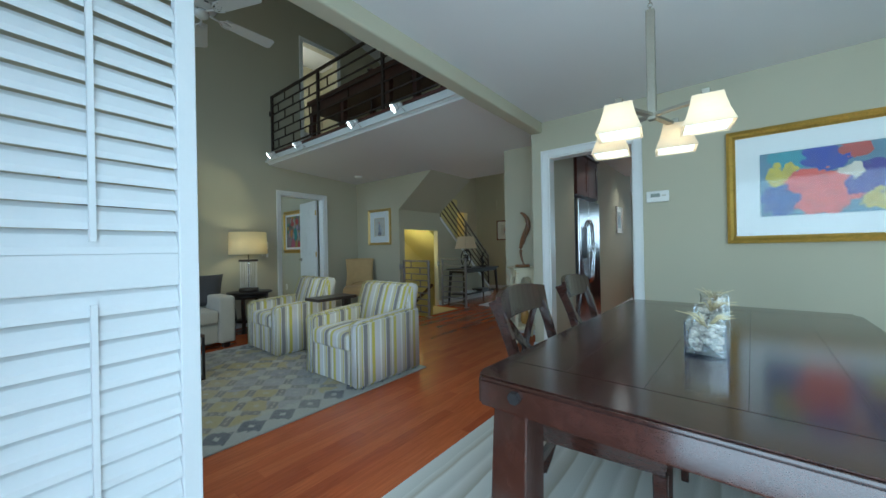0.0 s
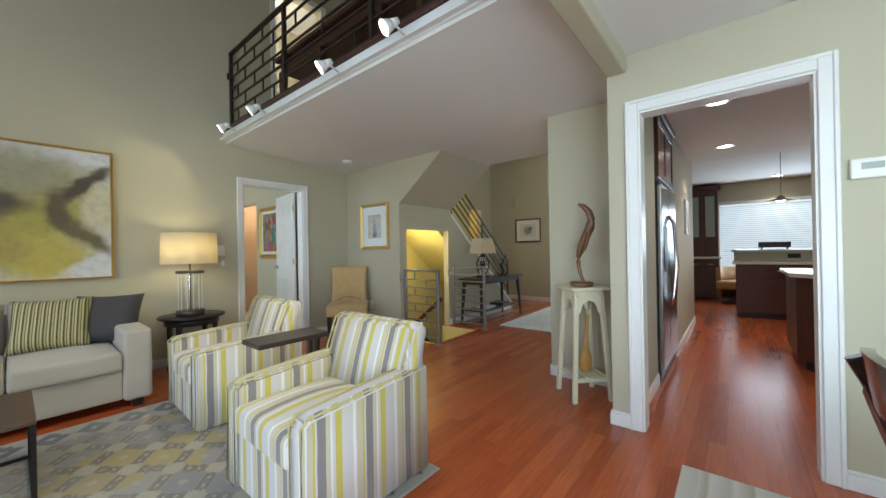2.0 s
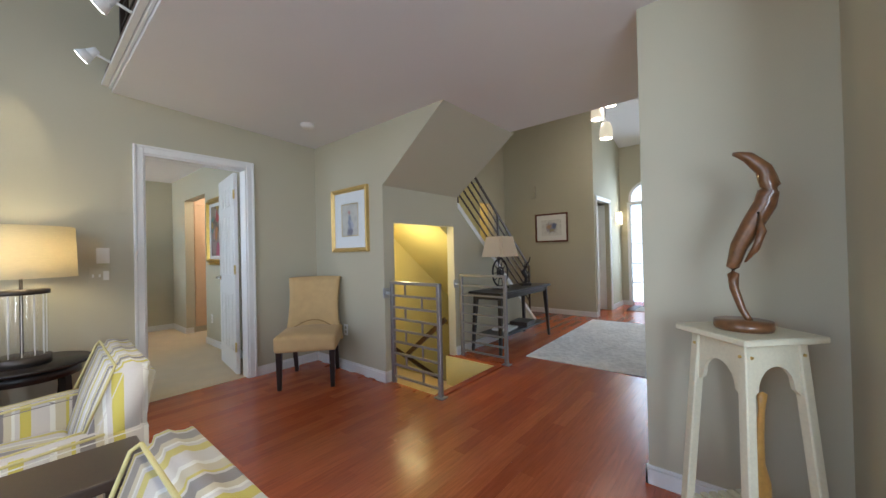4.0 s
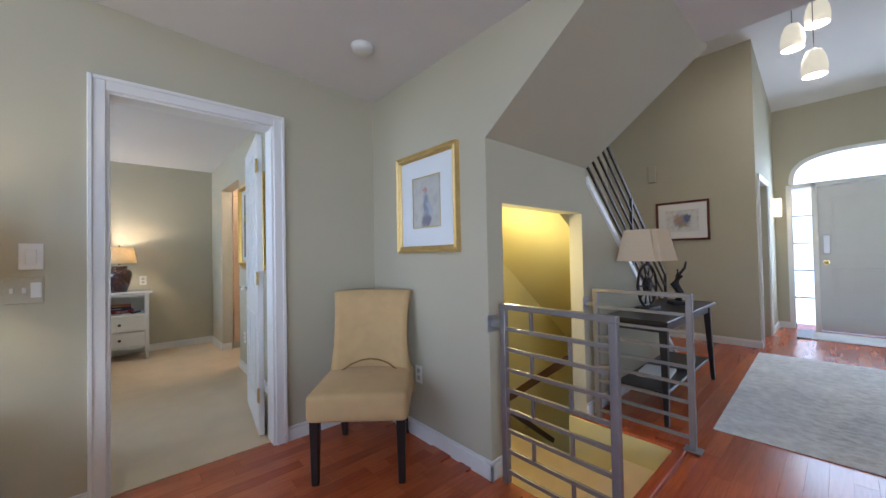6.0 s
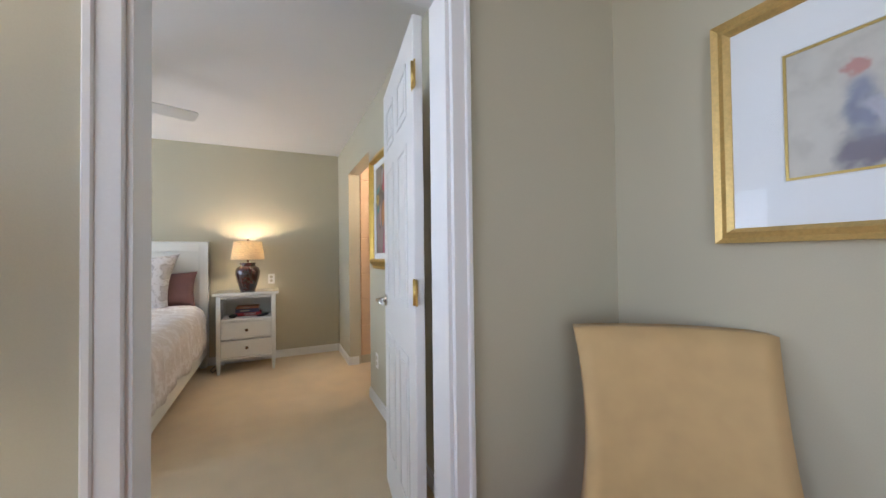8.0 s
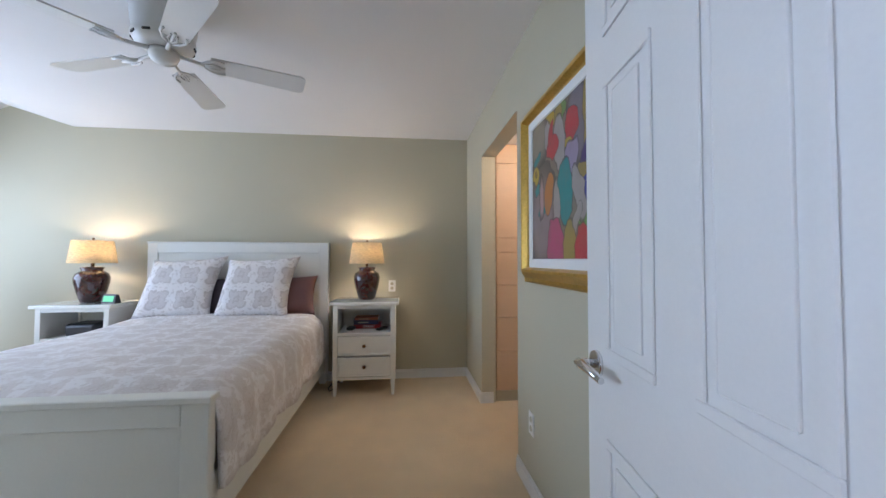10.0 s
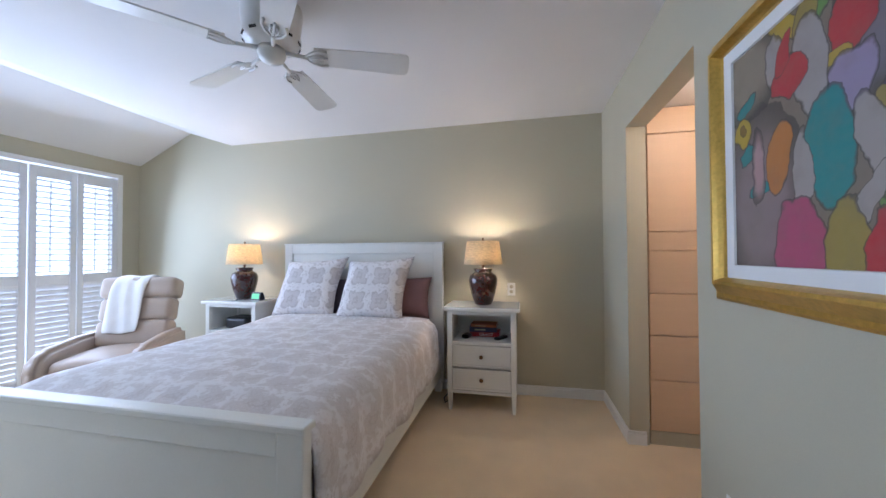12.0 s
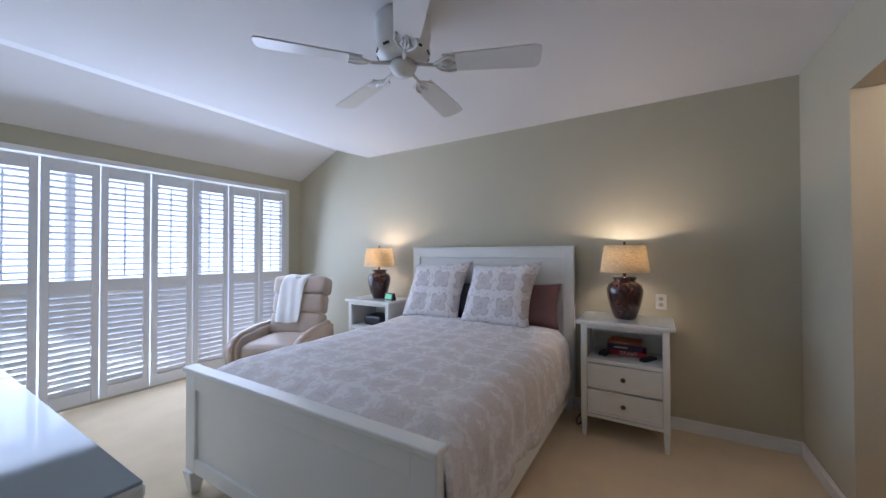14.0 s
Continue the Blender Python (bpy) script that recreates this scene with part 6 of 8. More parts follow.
bm = bmesh.new()
lathe(bm, [(0.0, 0.0), (0.085, 0.0), (0.09, 0.012), (0.088, 0.032), (0.0, 0.034)], 28)
way = [(0.02, 0.03, 0.011), (0.0, 0.07, 0.012), (-0.022, 0.15, 0.015), (-0.024, 0.23, 0.020), (-0.004, 0.31, 0.027), (0.036, 0.39, 0.033), (0.072, 0.46, 0.034), (0.086, 0.525, 0.030), (0.07, 0.585, 0.026), (0.028, 0.635, 0.020), (-0.012, 0.655, 0.008)]
pts, rad = [], []
for (x0, z0, r0), (x1, z1, r1) in zip(way, way[1:]):
    for f in (0.0, 0.34, 0.67):
        pts.append((x0 + (x1 - x0) * f, 0.012 * math.sin(7 * (z0 + (z1 - z0) * f)), z0 + (z1 - z0) * f))
        rad.append(r0 + (r1 - r0) * f)
pts.append((way[-1][0], 0.0, way[-1][1]))
rad.append(way[-1][2])
tube(bm, pts, rad, 12)
tube(bm, [(0.01, -0.02, 0.25), (0.04, -0.035, 0.30), (0.058, -0.035, 0.36), (0.05, -0.03, 0.43)], [0.004, 0.012, 0.014, 0.004], 8)
o = solid("wood_sculpture", bm, M_BRONZE, "twisting carved brown wooden sculpture on the stand", "sculpture")
o.matrix_basis = pose(-1.35, 4.48, 0.868, 0, 0, 4)
bm = bmesh.new()
lathe(bm, [(0.0, 0.0), (0.035, 0.01), (0.052, 0.06), (0.045, 0.13), (0.022, 0.20), (0.014, 0.30), (0.012, 0.40), (0.018, 0.455), (0.0, 0.465)], 20)
for v in bm.verts:
    v.co.y *= 0.55
o = solid("wooden_spindle", bm, M_HONEY, "honey-coloured carved gourd standing on the lower shelf", "ornament")
o.matrix_basis = pose(-1.33, 4.47, 0.187, 3, 2, 40)

# track lights on the loft edge
tr_ = thing("track_light", -3.0, 3.178, 2.515, 0, "white ceiling track with four lit spot heads", "track light")
bm = bmesh.new()
box(bm, -2.02, 1.94, -0.035, 0.0, -0.012, 0.012, 0.002, 1)
part("track", bm, M_WHITE, tr_)
for x, tx in ((-4.58, -5.04), (-3.845, -4.6), (-2.66, -3.3), (-1.96, -2.5)):
    lx = x + 3.0
    h = part("head", cyl(bmesh.new(), (lx, -0.035, 0.0), (lx, -0.12, 0.03), 0.008), M_WHITE, tr_)
    p0 = Vector((lx, -0.12, 0.035))
    d_ = Vector((tx - x, -0.9, -0.75)).normalized()
    bm = bmesh.new()
    cyl(bm, p0 - d_ * 0.03, p0 + d_ * 0.02, 0.02, 0.03, 20)
    cyl(bm, p0 + d_ * 0.02, p0 + d_ * 0.075, 0.03, 0.05, 20)
    part("shade", bm, M_WHITE, h)
    bm = bmesh.new()
    cyl(bm, p0 + d_ * 0.0755, p0 + d_ * 0.078, 0.044, 0.044, 20)
    part("lens", bm, M_GLOWWARM, h, "glowing lamp lens")
spot("track_spot", (-4.62, 2.95, 2.42), (-5.04, 1.9, 1.3), 3.6, (1.0, 0.86, 0.50), 95)
spot("track_spot", (-3.85, 2.95, 2.42), (-5.04, 0.9, 1.5), 4.6, (1.0, 0.86, 0.50), 95)
spot("track_spot", (-2.66, 2.95, 2.45), (-3.4, 1.9, 0.4), 22, (1.0, 0.86, 0.52), 100)
spot("track_spot", (-1.96, 2.95, 2.45), (-2.1, 2.2, 0.2), 24, (1.0, 0.86, 0.55), 100)


def ceiling_fan(x, y, z, angles, span, label, drop=0.0):
    f = thing("ceiling_fan", x, y, z, 0, label, "ceiling fan")
    bm = bmesh.new()
    lathe(bm, [(0.0, 0.0), (0.135, 0.0), (0.14, -0.02), (0.135, -0.09), (0.128, -0.125), (0.135, -0.155), (0.12, -0.185), (0.07, -0.205), (0.0, -0.206)], 40)
    part("motor_housing", bm, M_FANWHITE, f)
    bm = bmesh.new()
    lathe(bm, [(0.0, -0.276), (0.03, -0.273), (0.055, -0.255), (0.065, -0.23), (0.062, -0.207), (0.0, -0.206)], 32)
    part("switch_cup", bm, M_FANWHITE, f)
    for k in range(10):
        bm = bmesh.new()
        a = 6.28318 * k / 10
        bmesh.ops.create_cube(bm, size=1.0, matrix=pose(0.128 * math.cos(a), 0.128 * math.sin(a), -0.170, 0, 0, math.degrees(a)) @ Matrix.Diagonal((0.006, 0.034, 0.010, 1)))
        part("vent_slot", bm, M_BLACK, f)
    if drop:
        bm = bmesh.new()
        cyl(bm, (0, 0, 0), (0, 0, drop), 0.013)
        part("downrod", bm, M_FANWHITE, f)
    for a in angles:
        m = pose(0, 0, -0.225, 0, 0, a) @ pose(0, 0, 0, -12, 0, 0)
        bm = bmesh.new()
        out = [(0.20, -0.055), (span - 0.03, -0.072), (span - 0.008, -0.062), (span, -0.04), (span, 0.04), (span - 0.008, 0.062), (span - 0.03, 0.072), (0.20, 0.055)]
        prism(bm, out, "z", 0.0, 0.007)
        bmesh.ops.transform(bm, matrix=m, verts=bm.verts)
        b = part("blade", bm, M_FANWHITE, f)
        bm = bmesh.new()
        tube(bm, [(0.05, 0, 0.012), (0.11, 0, 0.0), (0.17, 0, -0.008)], 0.010, 8)
        for s in (-1, 1):
            tube(bm, [(0.15, 0, -0.006), (0.185, s * 0.035, -0.008), (0.225, s * 0.05, -0.007), (0.26, s * 0.045, -0.005)], 0.006, 6)
            tube(bm, [(0.16, 0, -0.006), (0.20, s * 0.018, -0.008), (0.24, s * 0.012, -0.006)], 0.005, 6)
        tube(bm, [(0.17, 0, -0.008), (0.26, 0, -0.005)], 0.006, 6)
        bmesh.ops.transform(bm, matrix=m, verts=bm.verts)
        part("blade_iron", bm, M_FANWHITE, b)
    return f


ceiling_fan(-3.28, 1.77, 3.61, (92, 164, 236, 308, 20), 0.68, "white ceiling fan hanging in the tall living room", 1.94)

# loft: desk, chairs, door light
t = thing("loft_table", -3.25, 3.82, 2.63, 0, "dark wooden table standing on the loft", "table")
bm = bmesh.new()
box(bm, -1.15, 1.15, -0.32, 0.32, 0.70, 0.75, 0.006, 1)
part("tabletop", bm, M_DARKWOOD, t)
bm = bmesh.new()
box(bm, -1.10, 1.10, -0.27, 0.27, 0.58, 0.70, 0.004, 1)
part("apron", bm, M_DARKWOOD, t)
for x in (-1.07, -0.3, 0.62, 1.07):
    for y in (-0.26, 0.26):
        bm = bmesh.new()
        tapered_leg(bm, x, y, 0, 0.58, 0.05, 0.075)
        part("leg", bm, M_DARKWOOD, t)
bm = bmesh.new()
lathe(bm, [(0.0, 0.0), (0.06, 0.0), (0.11, 0.05), (0.12, 0.13), (0.08, 0.20), (0.05, 0.24), (0.06, 0.26)], 24)
o = solid("loft_vase", bm, M_JAR, "dark glazed vase standing on the loft table", "vase")
o.location = (-3.3, 3.85, 3.38)
# ---- hall ----
bm = bmesh.new()
box(bm, -0.79, 0.79, -1.25, 1.25, 0.0, 0.010, 0.004, 1)
r = solid("hall_rug", bm, M_HALLRUG, "pale silver-grey tufted rug in the entry hall", "rug")
r.matrix_basis = pose(-2.46, 7.62, 0, 0, 0, 1.5)
bm = bmesh.new()
box(bm, -0.58, 0.58, -0.3, 0.3, 0.0, 0.012, 0.004, 1)
t = thing("door_mat", -2.45, 10.38, 0, 0, "grey door mat with black ends by the front door", "mat")
part("mat_body", bm, M_RUGPALE, t)
for x0, x1 in ((-0.60, -0.46), (0.46, 0.60)):
    bm = bmesh.new()
    box(bm, x0, x1, -0.31, 0.31, 0.0125, 0.017)
    part("mat_end", bm, M_BLACK, t)

t = thing("console_table", -3.62, 6.82, 0, 0, "black wooden console table against the stair wall", "console table")
bm = bmesh.new()
box(bm, -0.215, 0.215, -0.68, 0.68, 0.68, 0.708, 0.004, 1)
part("tabletop", bm, M_BLACKWOOD, t)
bm = bmesh.new()
for q in ((-0.18, 0.18, -0.62, -0.60), (-0.18, 0.18, 0.60, 0.62), (-0.18, -0.16, -0.60, 0.60), (0.16, 0.18, -0.60, 0.60)):
    box(bm, q[0], q[1], q[2], q[3], 0.62, 0.68)
part("apron", bm, M_BLACKWOOD, t)
for sx in (-1, 1):
    for sy in (-1, 1):
        bm = bmesh.new()
        tapered_leg(bm, sx * 0.165, sy * 0.585, 0.0, 0.68, 0.030, 0.052, (sx * 0.022, sy * 0.06))
        part("leg", bm, M_BLACKWOOD, t)
bm = bmesh.new()
box(bm, -0.17, 0.17, -0.59, 0.59, 0.185, 0.205, 0.003, 1)
part("shelf", bm, M_BLACKWOOD, t)
for x, y, w, d, h, m, l in ((-3.60, 7.02, 0.12, 0.15, 0.05, M_ESPRESSO, "dark boxed book lying on the console shelf"), (-3.63, 6.62, 0.11, 0.15, 0.025, M_MOUNT, "white book lying on the console shelf")):
    bm = bmesh.new()
    box(bm, -w, w, -d, d, 0, h, 0.004, 1)
    o = solid("book", bm, m, l, "book", group="console books")
    o.matrix_basis = pose(x, y, 0.205, 0, 0, 6)

l = thing("wheel_lamp", -3.68, 6.62, 0.708, 84, "iron spoked-wheel table lamp with a square ivory shade", "lamp")
bm = bmesh.new()
box(bm, -0.10, 0.10, -0.06, 0.06, 0.0, 0.03, 0.005, 1)
part("foot", bm, M_IRON, l)
bm = bmesh.new()
for r_ in (0.155, 0.06):
    tube(bm, [(r_ * math.cos(6.28318 * k / 28), 0, 0.20 + r_ * 1.1 * math.sin(6.28318 * k / 28)) for k in range(29)], 0.011, 6)
for k in range(10):
    a = 6.28318 * k / 10
    tube(bm, [(0.02 * math.cos(a), 0, 0.20 + 0.02 * math.sin(a)), (0.15 * math.cos(a), 0, 0.20 + 0.165 * math.sin(a))], 0.006, 5)
cyl(bm, (0, -0.03, 0.20), (0, 0.03, 0.20), 0.028, 0.028, 14)
part("wheel", bm, M_IRON, l)
bm = bmesh.new()
cyl(bm, (0, 0, 0.36), (0, 0, 0.46), 0.008)
part("stem", bm, M_IRON, l)
bm = bmesh.new()
for z0, z1, a0, b0, a1, b1 in ((0.40, 0.65, 0.185, 0.17, 0.14, 0.125),):
    cs = [(-1, -1), (1, -1), (1, 1), (-1, 1)]
    for k in range(4):
        (p0, q0), (p1, q1) = cs[k], cs[(k + 1) % 4]
        bm.faces.new([bm.verts.new(q) for q in ((p0 * a0, q0 * b0, z0), (p1 * a0, q1 * b0, z0), (p1 * a1, q1 * b1, z1), (p0 * a1, q0 * b1, z1))])
bmesh.ops.remove_doubles(bm, verts=bm.verts, dist=1e-4)
bmesh.ops.bevel(bm, geom=[e for e in bm.edges if abs(e.verts[0].co.z - e.verts[1].co.z) > 0.1], offset=0.03, segments=4, affect="EDGES")
s = part("shade", bm, M_SHADEWHITE, l, "ivory square cloth shade")
s.modifiers.new("thickness", "SOLIDIFY").thickness = 0.003

bm = bmesh.new()
box(bm, -0.07, 0.07, -0.06, 0.06, 0.0, 0.03, 0.004, 1)
tube(bm, [(0, 0, 0.03), (0.02, 0, 0.10), (-0.02, 0.01, 0.18), (0.015, 0, 0.25), (0.0, 0, 0.31)], [0.035, 0.03, 0.036, 0.03, 0.012], 9)
tube(bm, [(0.0, 0, 0.25), (0.06, 0.0, 0.32), (0.075, 0, 0.38)], [0.014, 0.011, 0.008], 7)
o = solid("bronze_statuette", bm, M_IRON, "dark bronze statuette standing on the console", "statuette")
o.matrix_basis = pose(-3.60, 7.12, 0.708, 0, 0, 40)

FL = [(0.0, 0.0, 0.10, 0.09, 20, (0.30, 0.30, 0.40), 0.5), (-0.05, 0.02, 0.05, 0.05, 0, (0.45, 0.28, 0.18), 0.5), (0.06, 0.03, 0.04, 0.05, 0, (0.12, 0.16, 0.30), 0.4), (0.02, -0.05, 0.05, 0.03, 0, (0.35, 0.3, 0.2), 0.5)]
picture("hall_picture", 0.62, 0.53, 0.028, 0.09, M_REDFRAME, painting_mat("flower_watercolour", (0.72, 0.72, 0.70), FL, wobble=0.03, wscale=14), -4.056, 9.10, 1.587, 0, "mahogany-framed flower watercolour on the hall wall", 0.028)
s = thing("door_chime", -4.40, 9.10, 2.28, 0, "small white door chime box on the wall", "door chime")
bm = bmesh.new()
box(bm, -0.05, 0.05, -0.04, 0, -0.12, 0.12, 0.008, 1)
part("case", bm, M_TANPLATE, s)

s = thing("wall_sconce", -3.29, 10.55, 1.78, 90, "half-round ivory wall sconce by the front door, lit", "sconce")
bm = bmesh.new()
n = 14
pts = [(0.11 * math.cos(math.pi * k / n), -0.10 * math.sin(math.pi * k / n)) for k in range(n + 1)]
for (x0, y0), (x1, y1) in zip(pts, pts[1:]):
    bm.faces.new([bm.verts.new(q) for q in ((x0, y0 - 0.004, -0.13), (x1, y1 - 0.004, -0.13), (x1, y1 - 0.004, 0.13), (x0, y0 - 0.004, 0.13))])
bmesh.ops.remove_doubles(bm, verts=bm.verts, dist=1e-4)
part("shade", bm, M_SHADE, s)
bm = bmesh.new()
box(bm, -0.05, 0.05, -0.006, 0, -0.06, 0.06)
part("backplate", bm, M_STEEL, s)
bulb("sconce_light", (-3.24, 10.55, 1.78), 1.5, SOFT, 0.03)

p = thing("pendant_cluster", -2.78, 8.0, 3.99, 0, "cluster of three ivory glass pendants hanging in the hall", "pendant lamp")
bm = bmesh.new()
lathe(bm, [(0.0, -0.03), (0.14, -0.03), (0.15, 0.0), (0.15, 0.03), (0.0, 0.03)], 28)
part("canopy", bm, M_STEEL, p)
for dx, dy, z in ((-0.093, 0.0, -0.90), (0.067, 0.05, -0.73), (0.041, -0.08, -1.22)):
    bm = bmesh.new()
    cyl(bm, (dx, dy, z + 0.13), (dx, dy, -0.03), 0.003, 0.003, 6)
    sh = part("cord", bm, M_BLACK, p)
    bm = bmesh.new()
    lathe(bm, [(0.02, z + 0.14), (0.05, z + 0.125), (0.075, z + 0.06), (0.085, z - 0.02), (0.08, z - 0.09), (0.076, z - 0.09), (0.08, z - 0.02), (0.07, z + 0.06), (0.02, z + 0.135)], 24, (dx, dy))
    part("glass_shade", bm, M_PENDANT, p, "ivory glass shade, lit")
    bulb("pendant_light", (-2.78 + dx, 8.0 + dy, 3.99 + z - 0.12), 4.0, SOFT, 0.03)

# dark framed mirror and small picture on the hall wall
picture("hall_mirror", 0.75, 1.25, 0.07, 0.0, M_BLACKWOOD, M_MIRROR, -1.66, 6.45, 1.53, -90, "tall black-framed mirror on the hall wall", 0.04)
picture("small_hall_picture", 0.34, 0.42, 0.03, 0.05, M_BLACKWOOD, M_MOUNT, -1.66, 9.35, 1.62, -90, "small dark-framed picture near the front door", 0.025)

s = thing("umbrella_stand", -1.78, 10.3, 0, 0, "black metal umbrella stand beside the front door", "umbrella stand")
for x in (-0.09, 0.09):
    for y in (-0.09, 0.09):
        bm = bmesh.new()
        box(bm, x - 0.008, x + 0.008, y - 0.008, y + 0.008, 0.0, 0.62)
        part("leg", bm, M_IRON, s)
bm = bmesh.new()
for z in (0.60, 0.04):
    for q in ((-0.09, 0.09, -0.098, -0.082), (-0.09, 0.09, 0.082, 0.098), (-0.098, -0.082, -0.09, 0.09), (0.082, 0.098, -0.09, 0.09)):
        box(bm, q[0], q[1], q[2], q[3], z, z + 0.016)
part("ring", bm, M_IRON, s)
bm = bmesh.new()
lathe(bm, [(0.004, 0.0), (0.02, 0.10), (0.05, 0.45), (0.03, 0.62), (0.012, 0.66), (0.010, 0.82), (0.0, 0.83)], 14)
o = solid("umbrella", bm, M_BLACK, "rolled black umbrella leaning in the stand", "umbrella")
o.matrix_basis = pose(-1.80, 10.28, 0.01, 6, 5, 0)

# ---- kitchen ----
def handle_bar(x, y, z, length, axis="z"):
    bm = bmesh.new()
    d = {"z": (0, 0, length / 2), "x": (length / 2, 0, 0), "y": (0, length / 2, 0)}[axis]
    cyl(bm, (x - d[0], y - d[1], z - d[2]), (x + d[0], y + d[1], z + d[2]), 0.006, 0.006, 10)
    return bm


f = thing("refrigerator", -1.52, 5.565, 0, 0, "stainless steel side-by-side refrigerator in a wall recess", "refrigerator")
bm = bmesh.new()
box(bm, 0.0, 0.60, -0.455, 0.455, 0.02, 1.72, 0.008, 1)
part("body", bm, M_STEELDARK, f)
for y0, y1, hy in ((-0.453, -0.06, -0.10), (-0.05, 0.453, -0.01)):
    bm = bmesh.new()
    box(bm, 0.602, 0.645, y0, y1, 0.10, 1.72, 0.012, 2)
    d = part("door", bm, M_STEELFRIDGE, f)
    bm = bmesh.new()
    tube(bm, [(0.65, hy, 0.62), (0.685, hy, 0.70), (0.705, hy, 1.0), (0.685, hy, 1.38), (0.65, hy, 1.46)], 0.013, 10)
    part("handle", bm, M_CHROME, d, "curved chrome handle")
bm = bmesh.new()
box(bm, 0.646, 0.650, -0.36, -0.16, 0.95, 1.35, 0.002, 1)
part("dispenser", bm, M_BLACK, f)
bm = bmesh.new()
box(bm, 0.58, 0.62, -0.45, 0.45, 0.02, 0.095)
part("grille", bm, M_BLACK, f)
c = thing("fridge_cabinet", -1.52, 5.565, 1.76, 0, "dark cherry cabinet above the refrigerator", "cabinet")
bm = bmesh.new()
box(bm, 0, 0.60, -0.46, 0.46, 0.0, 0.54)
part("body", bm, M_CHERRY, c)
for y0, y1 in ((-0.455, -0.004), (0.004, 0.455)):
    bm = bmesh.new()
    box(bm, 0.601, 0.621, y0, y1, 0.01, 0.53, 0.003, 1)
    d = part("door", bm, M_CHERRY, c)
    bm = bmesh.new()
    for q in ((y0, y1, 0.01, 0.07), (y0, y1, 0.47, 0.53), (y0, y0 + 0.06, 0.07, 0.47), (y1 - 0.06, y1, 0.07, 0.47)):
        box(bm, 0.6215, 0.629, q[0], q[1], q[2], q[3], 0.002, 1)
    part("door_frame", bm, M_CHERRY, d)
bm = bmesh.new()
box(bm, 0, 0.66, -0.46, 0.46, 0.541, 0.60, 0.012, 2)
part("crown", bm, M_CHERRY, c)

picture("kitchen_picture", 0.42, 0.45, 0.025, 0.06, M_WHITE, painting_mat("grey_print", (0.45, 0.45, 0.47), [(0, 0, 0.08, 0.1, 0, (0.15, 0.15, 0.17), 0.4)], wscale=15), -0.90, 7.30, 1.55, 90, "small white-framed grey print in the kitchen passage", 0.022)

c = thing("tall_cabinet", -0.95, 11.42, 0, 0, "tall dark cherry hutch with glazed doors", "cabinet")
bm = bmesh.new()
box(bm, -0.30, 0.28, -0.30, 0.17, 0.08, 0.88)
part("base", bm, M_CHERRY, c)
bm = bmesh.new()
box(bm, -0.29, 0.27, -0.18, 0.17, 0.93, 2.38)
part("upper_body", bm, M_CHERRY, c)
bm = bmesh.new()
box(bm, -0.32, 0.31, -0.32, 0.17, 0.885, 0.925, 0.004, 1)
part("worktop", bm, M_COUNTER, c)
for x0, x1 in ((-0.29, -0.008), (-0.002, 0.27)):
    bm = bmesh.new()
    for q in ((x0, x1, 1.30, 1.36), (x0, x1, 2.24, 2.30), (x0, x0 + 0.055, 1.36, 2.24), (x1 - 0.055, x1, 1.36, 2.24), (x0, x1, 0.95, 1.28)):
        box(bm, q[0], q[1], -0.20, -0.181, q[2], q[3], 0.002, 1)
    d = part("door", bm, M_CHERRY, c)
    bm = bmesh.new()
    box(bm, x0 + 0.055, x1 - 0.055, -0.19, -0.186, 1.36, 2.24)
    part("pane", bm, M_LCD, d, "frosted glass pane")
    bm = bmesh.new()
    box(bm, x0, x1, -0.32, -0.301, 0.10, 0.66, 0.003, 1)
    part("lower_door", bm, M_CHERRY, c)
    bm = bmesh.new()
    box(bm, x0, x1, -0.32, -0.301, 0.68, 0.86, 0.003, 1)
    part("drawer", bm, M_CHERRY, c)
    part("handle", handle_bar((x0 + x1) / 2, -0.335, 0.77, 0.1, "x"), M_STEEL, c)
bm = bmesh.new()
box(bm, -0.32, 0.31, -0.24, 0.17, 2.385, 2.46, 0.015, 2)
part("crown", bm, M_CHERRY, c)

b = thing("bar_counter", 1.2, 9.45, 0, 0, "dark cherry kitchen peninsula with a raised stone bar", "kitchen counter")
bm = bmesh.new()
box(bm, -1.60, 1.6, -0.38, 0.35, 0.09, 0.86)
part("carcass", bm, M_CHERRY, b)
bm = bmesh.new()
box(bm, -1.55, 1.6, -0.33, 0.35, 0.0, 0.089)
part("plinth", bm, M_BLACKWOOD, b)
bm = bmesh.new()
box(bm, -1.62, 1.6, 0.10, 0.38, 0.901, 1.05)
part("raised_wall", bm, M_TANPLATE, b)
bm = bmesh.new()
box(bm, -1.64, 1.62, -0.41, 0.37, 0.861, 0.90, 0.006, 2)
part("worktop", bm, M_COUNTER, b)
bm = bmesh.new()
box(bm, -1.66, 1.62, 0.02, 0.60, 1.051, 1.09, 0.006, 2)
part("bar_top", bm, M_COUNTER, b)
for k in range(5):
    x0 = -1.23 + 0.56 * k
    bm = bmesh.new()
    box(bm, x0, x0 + 0.54, -0.40, -0.381, 0.11, 0.64, 0.004, 1)
    part("cabinet_door", bm, M_CHERRY, b)
    bm = bmesh.new()
    box(bm, x0, x0 + 0.54, -0.40, -0.381, 0.66, 0.85, 0.004, 1)
    d = part("drawer", bm, M_CHERRY, b)
    part("handle", handle_bar(x0 + 0.27, -0.415, 0.76, 0.3, "x"), M_STEEL, d)
bm = bmesh.new()
box(bm, -0.95, -0.80, 0.094, 0.099, 0.95, 1.02)
part("outlet", bm, M_BLACK, b)
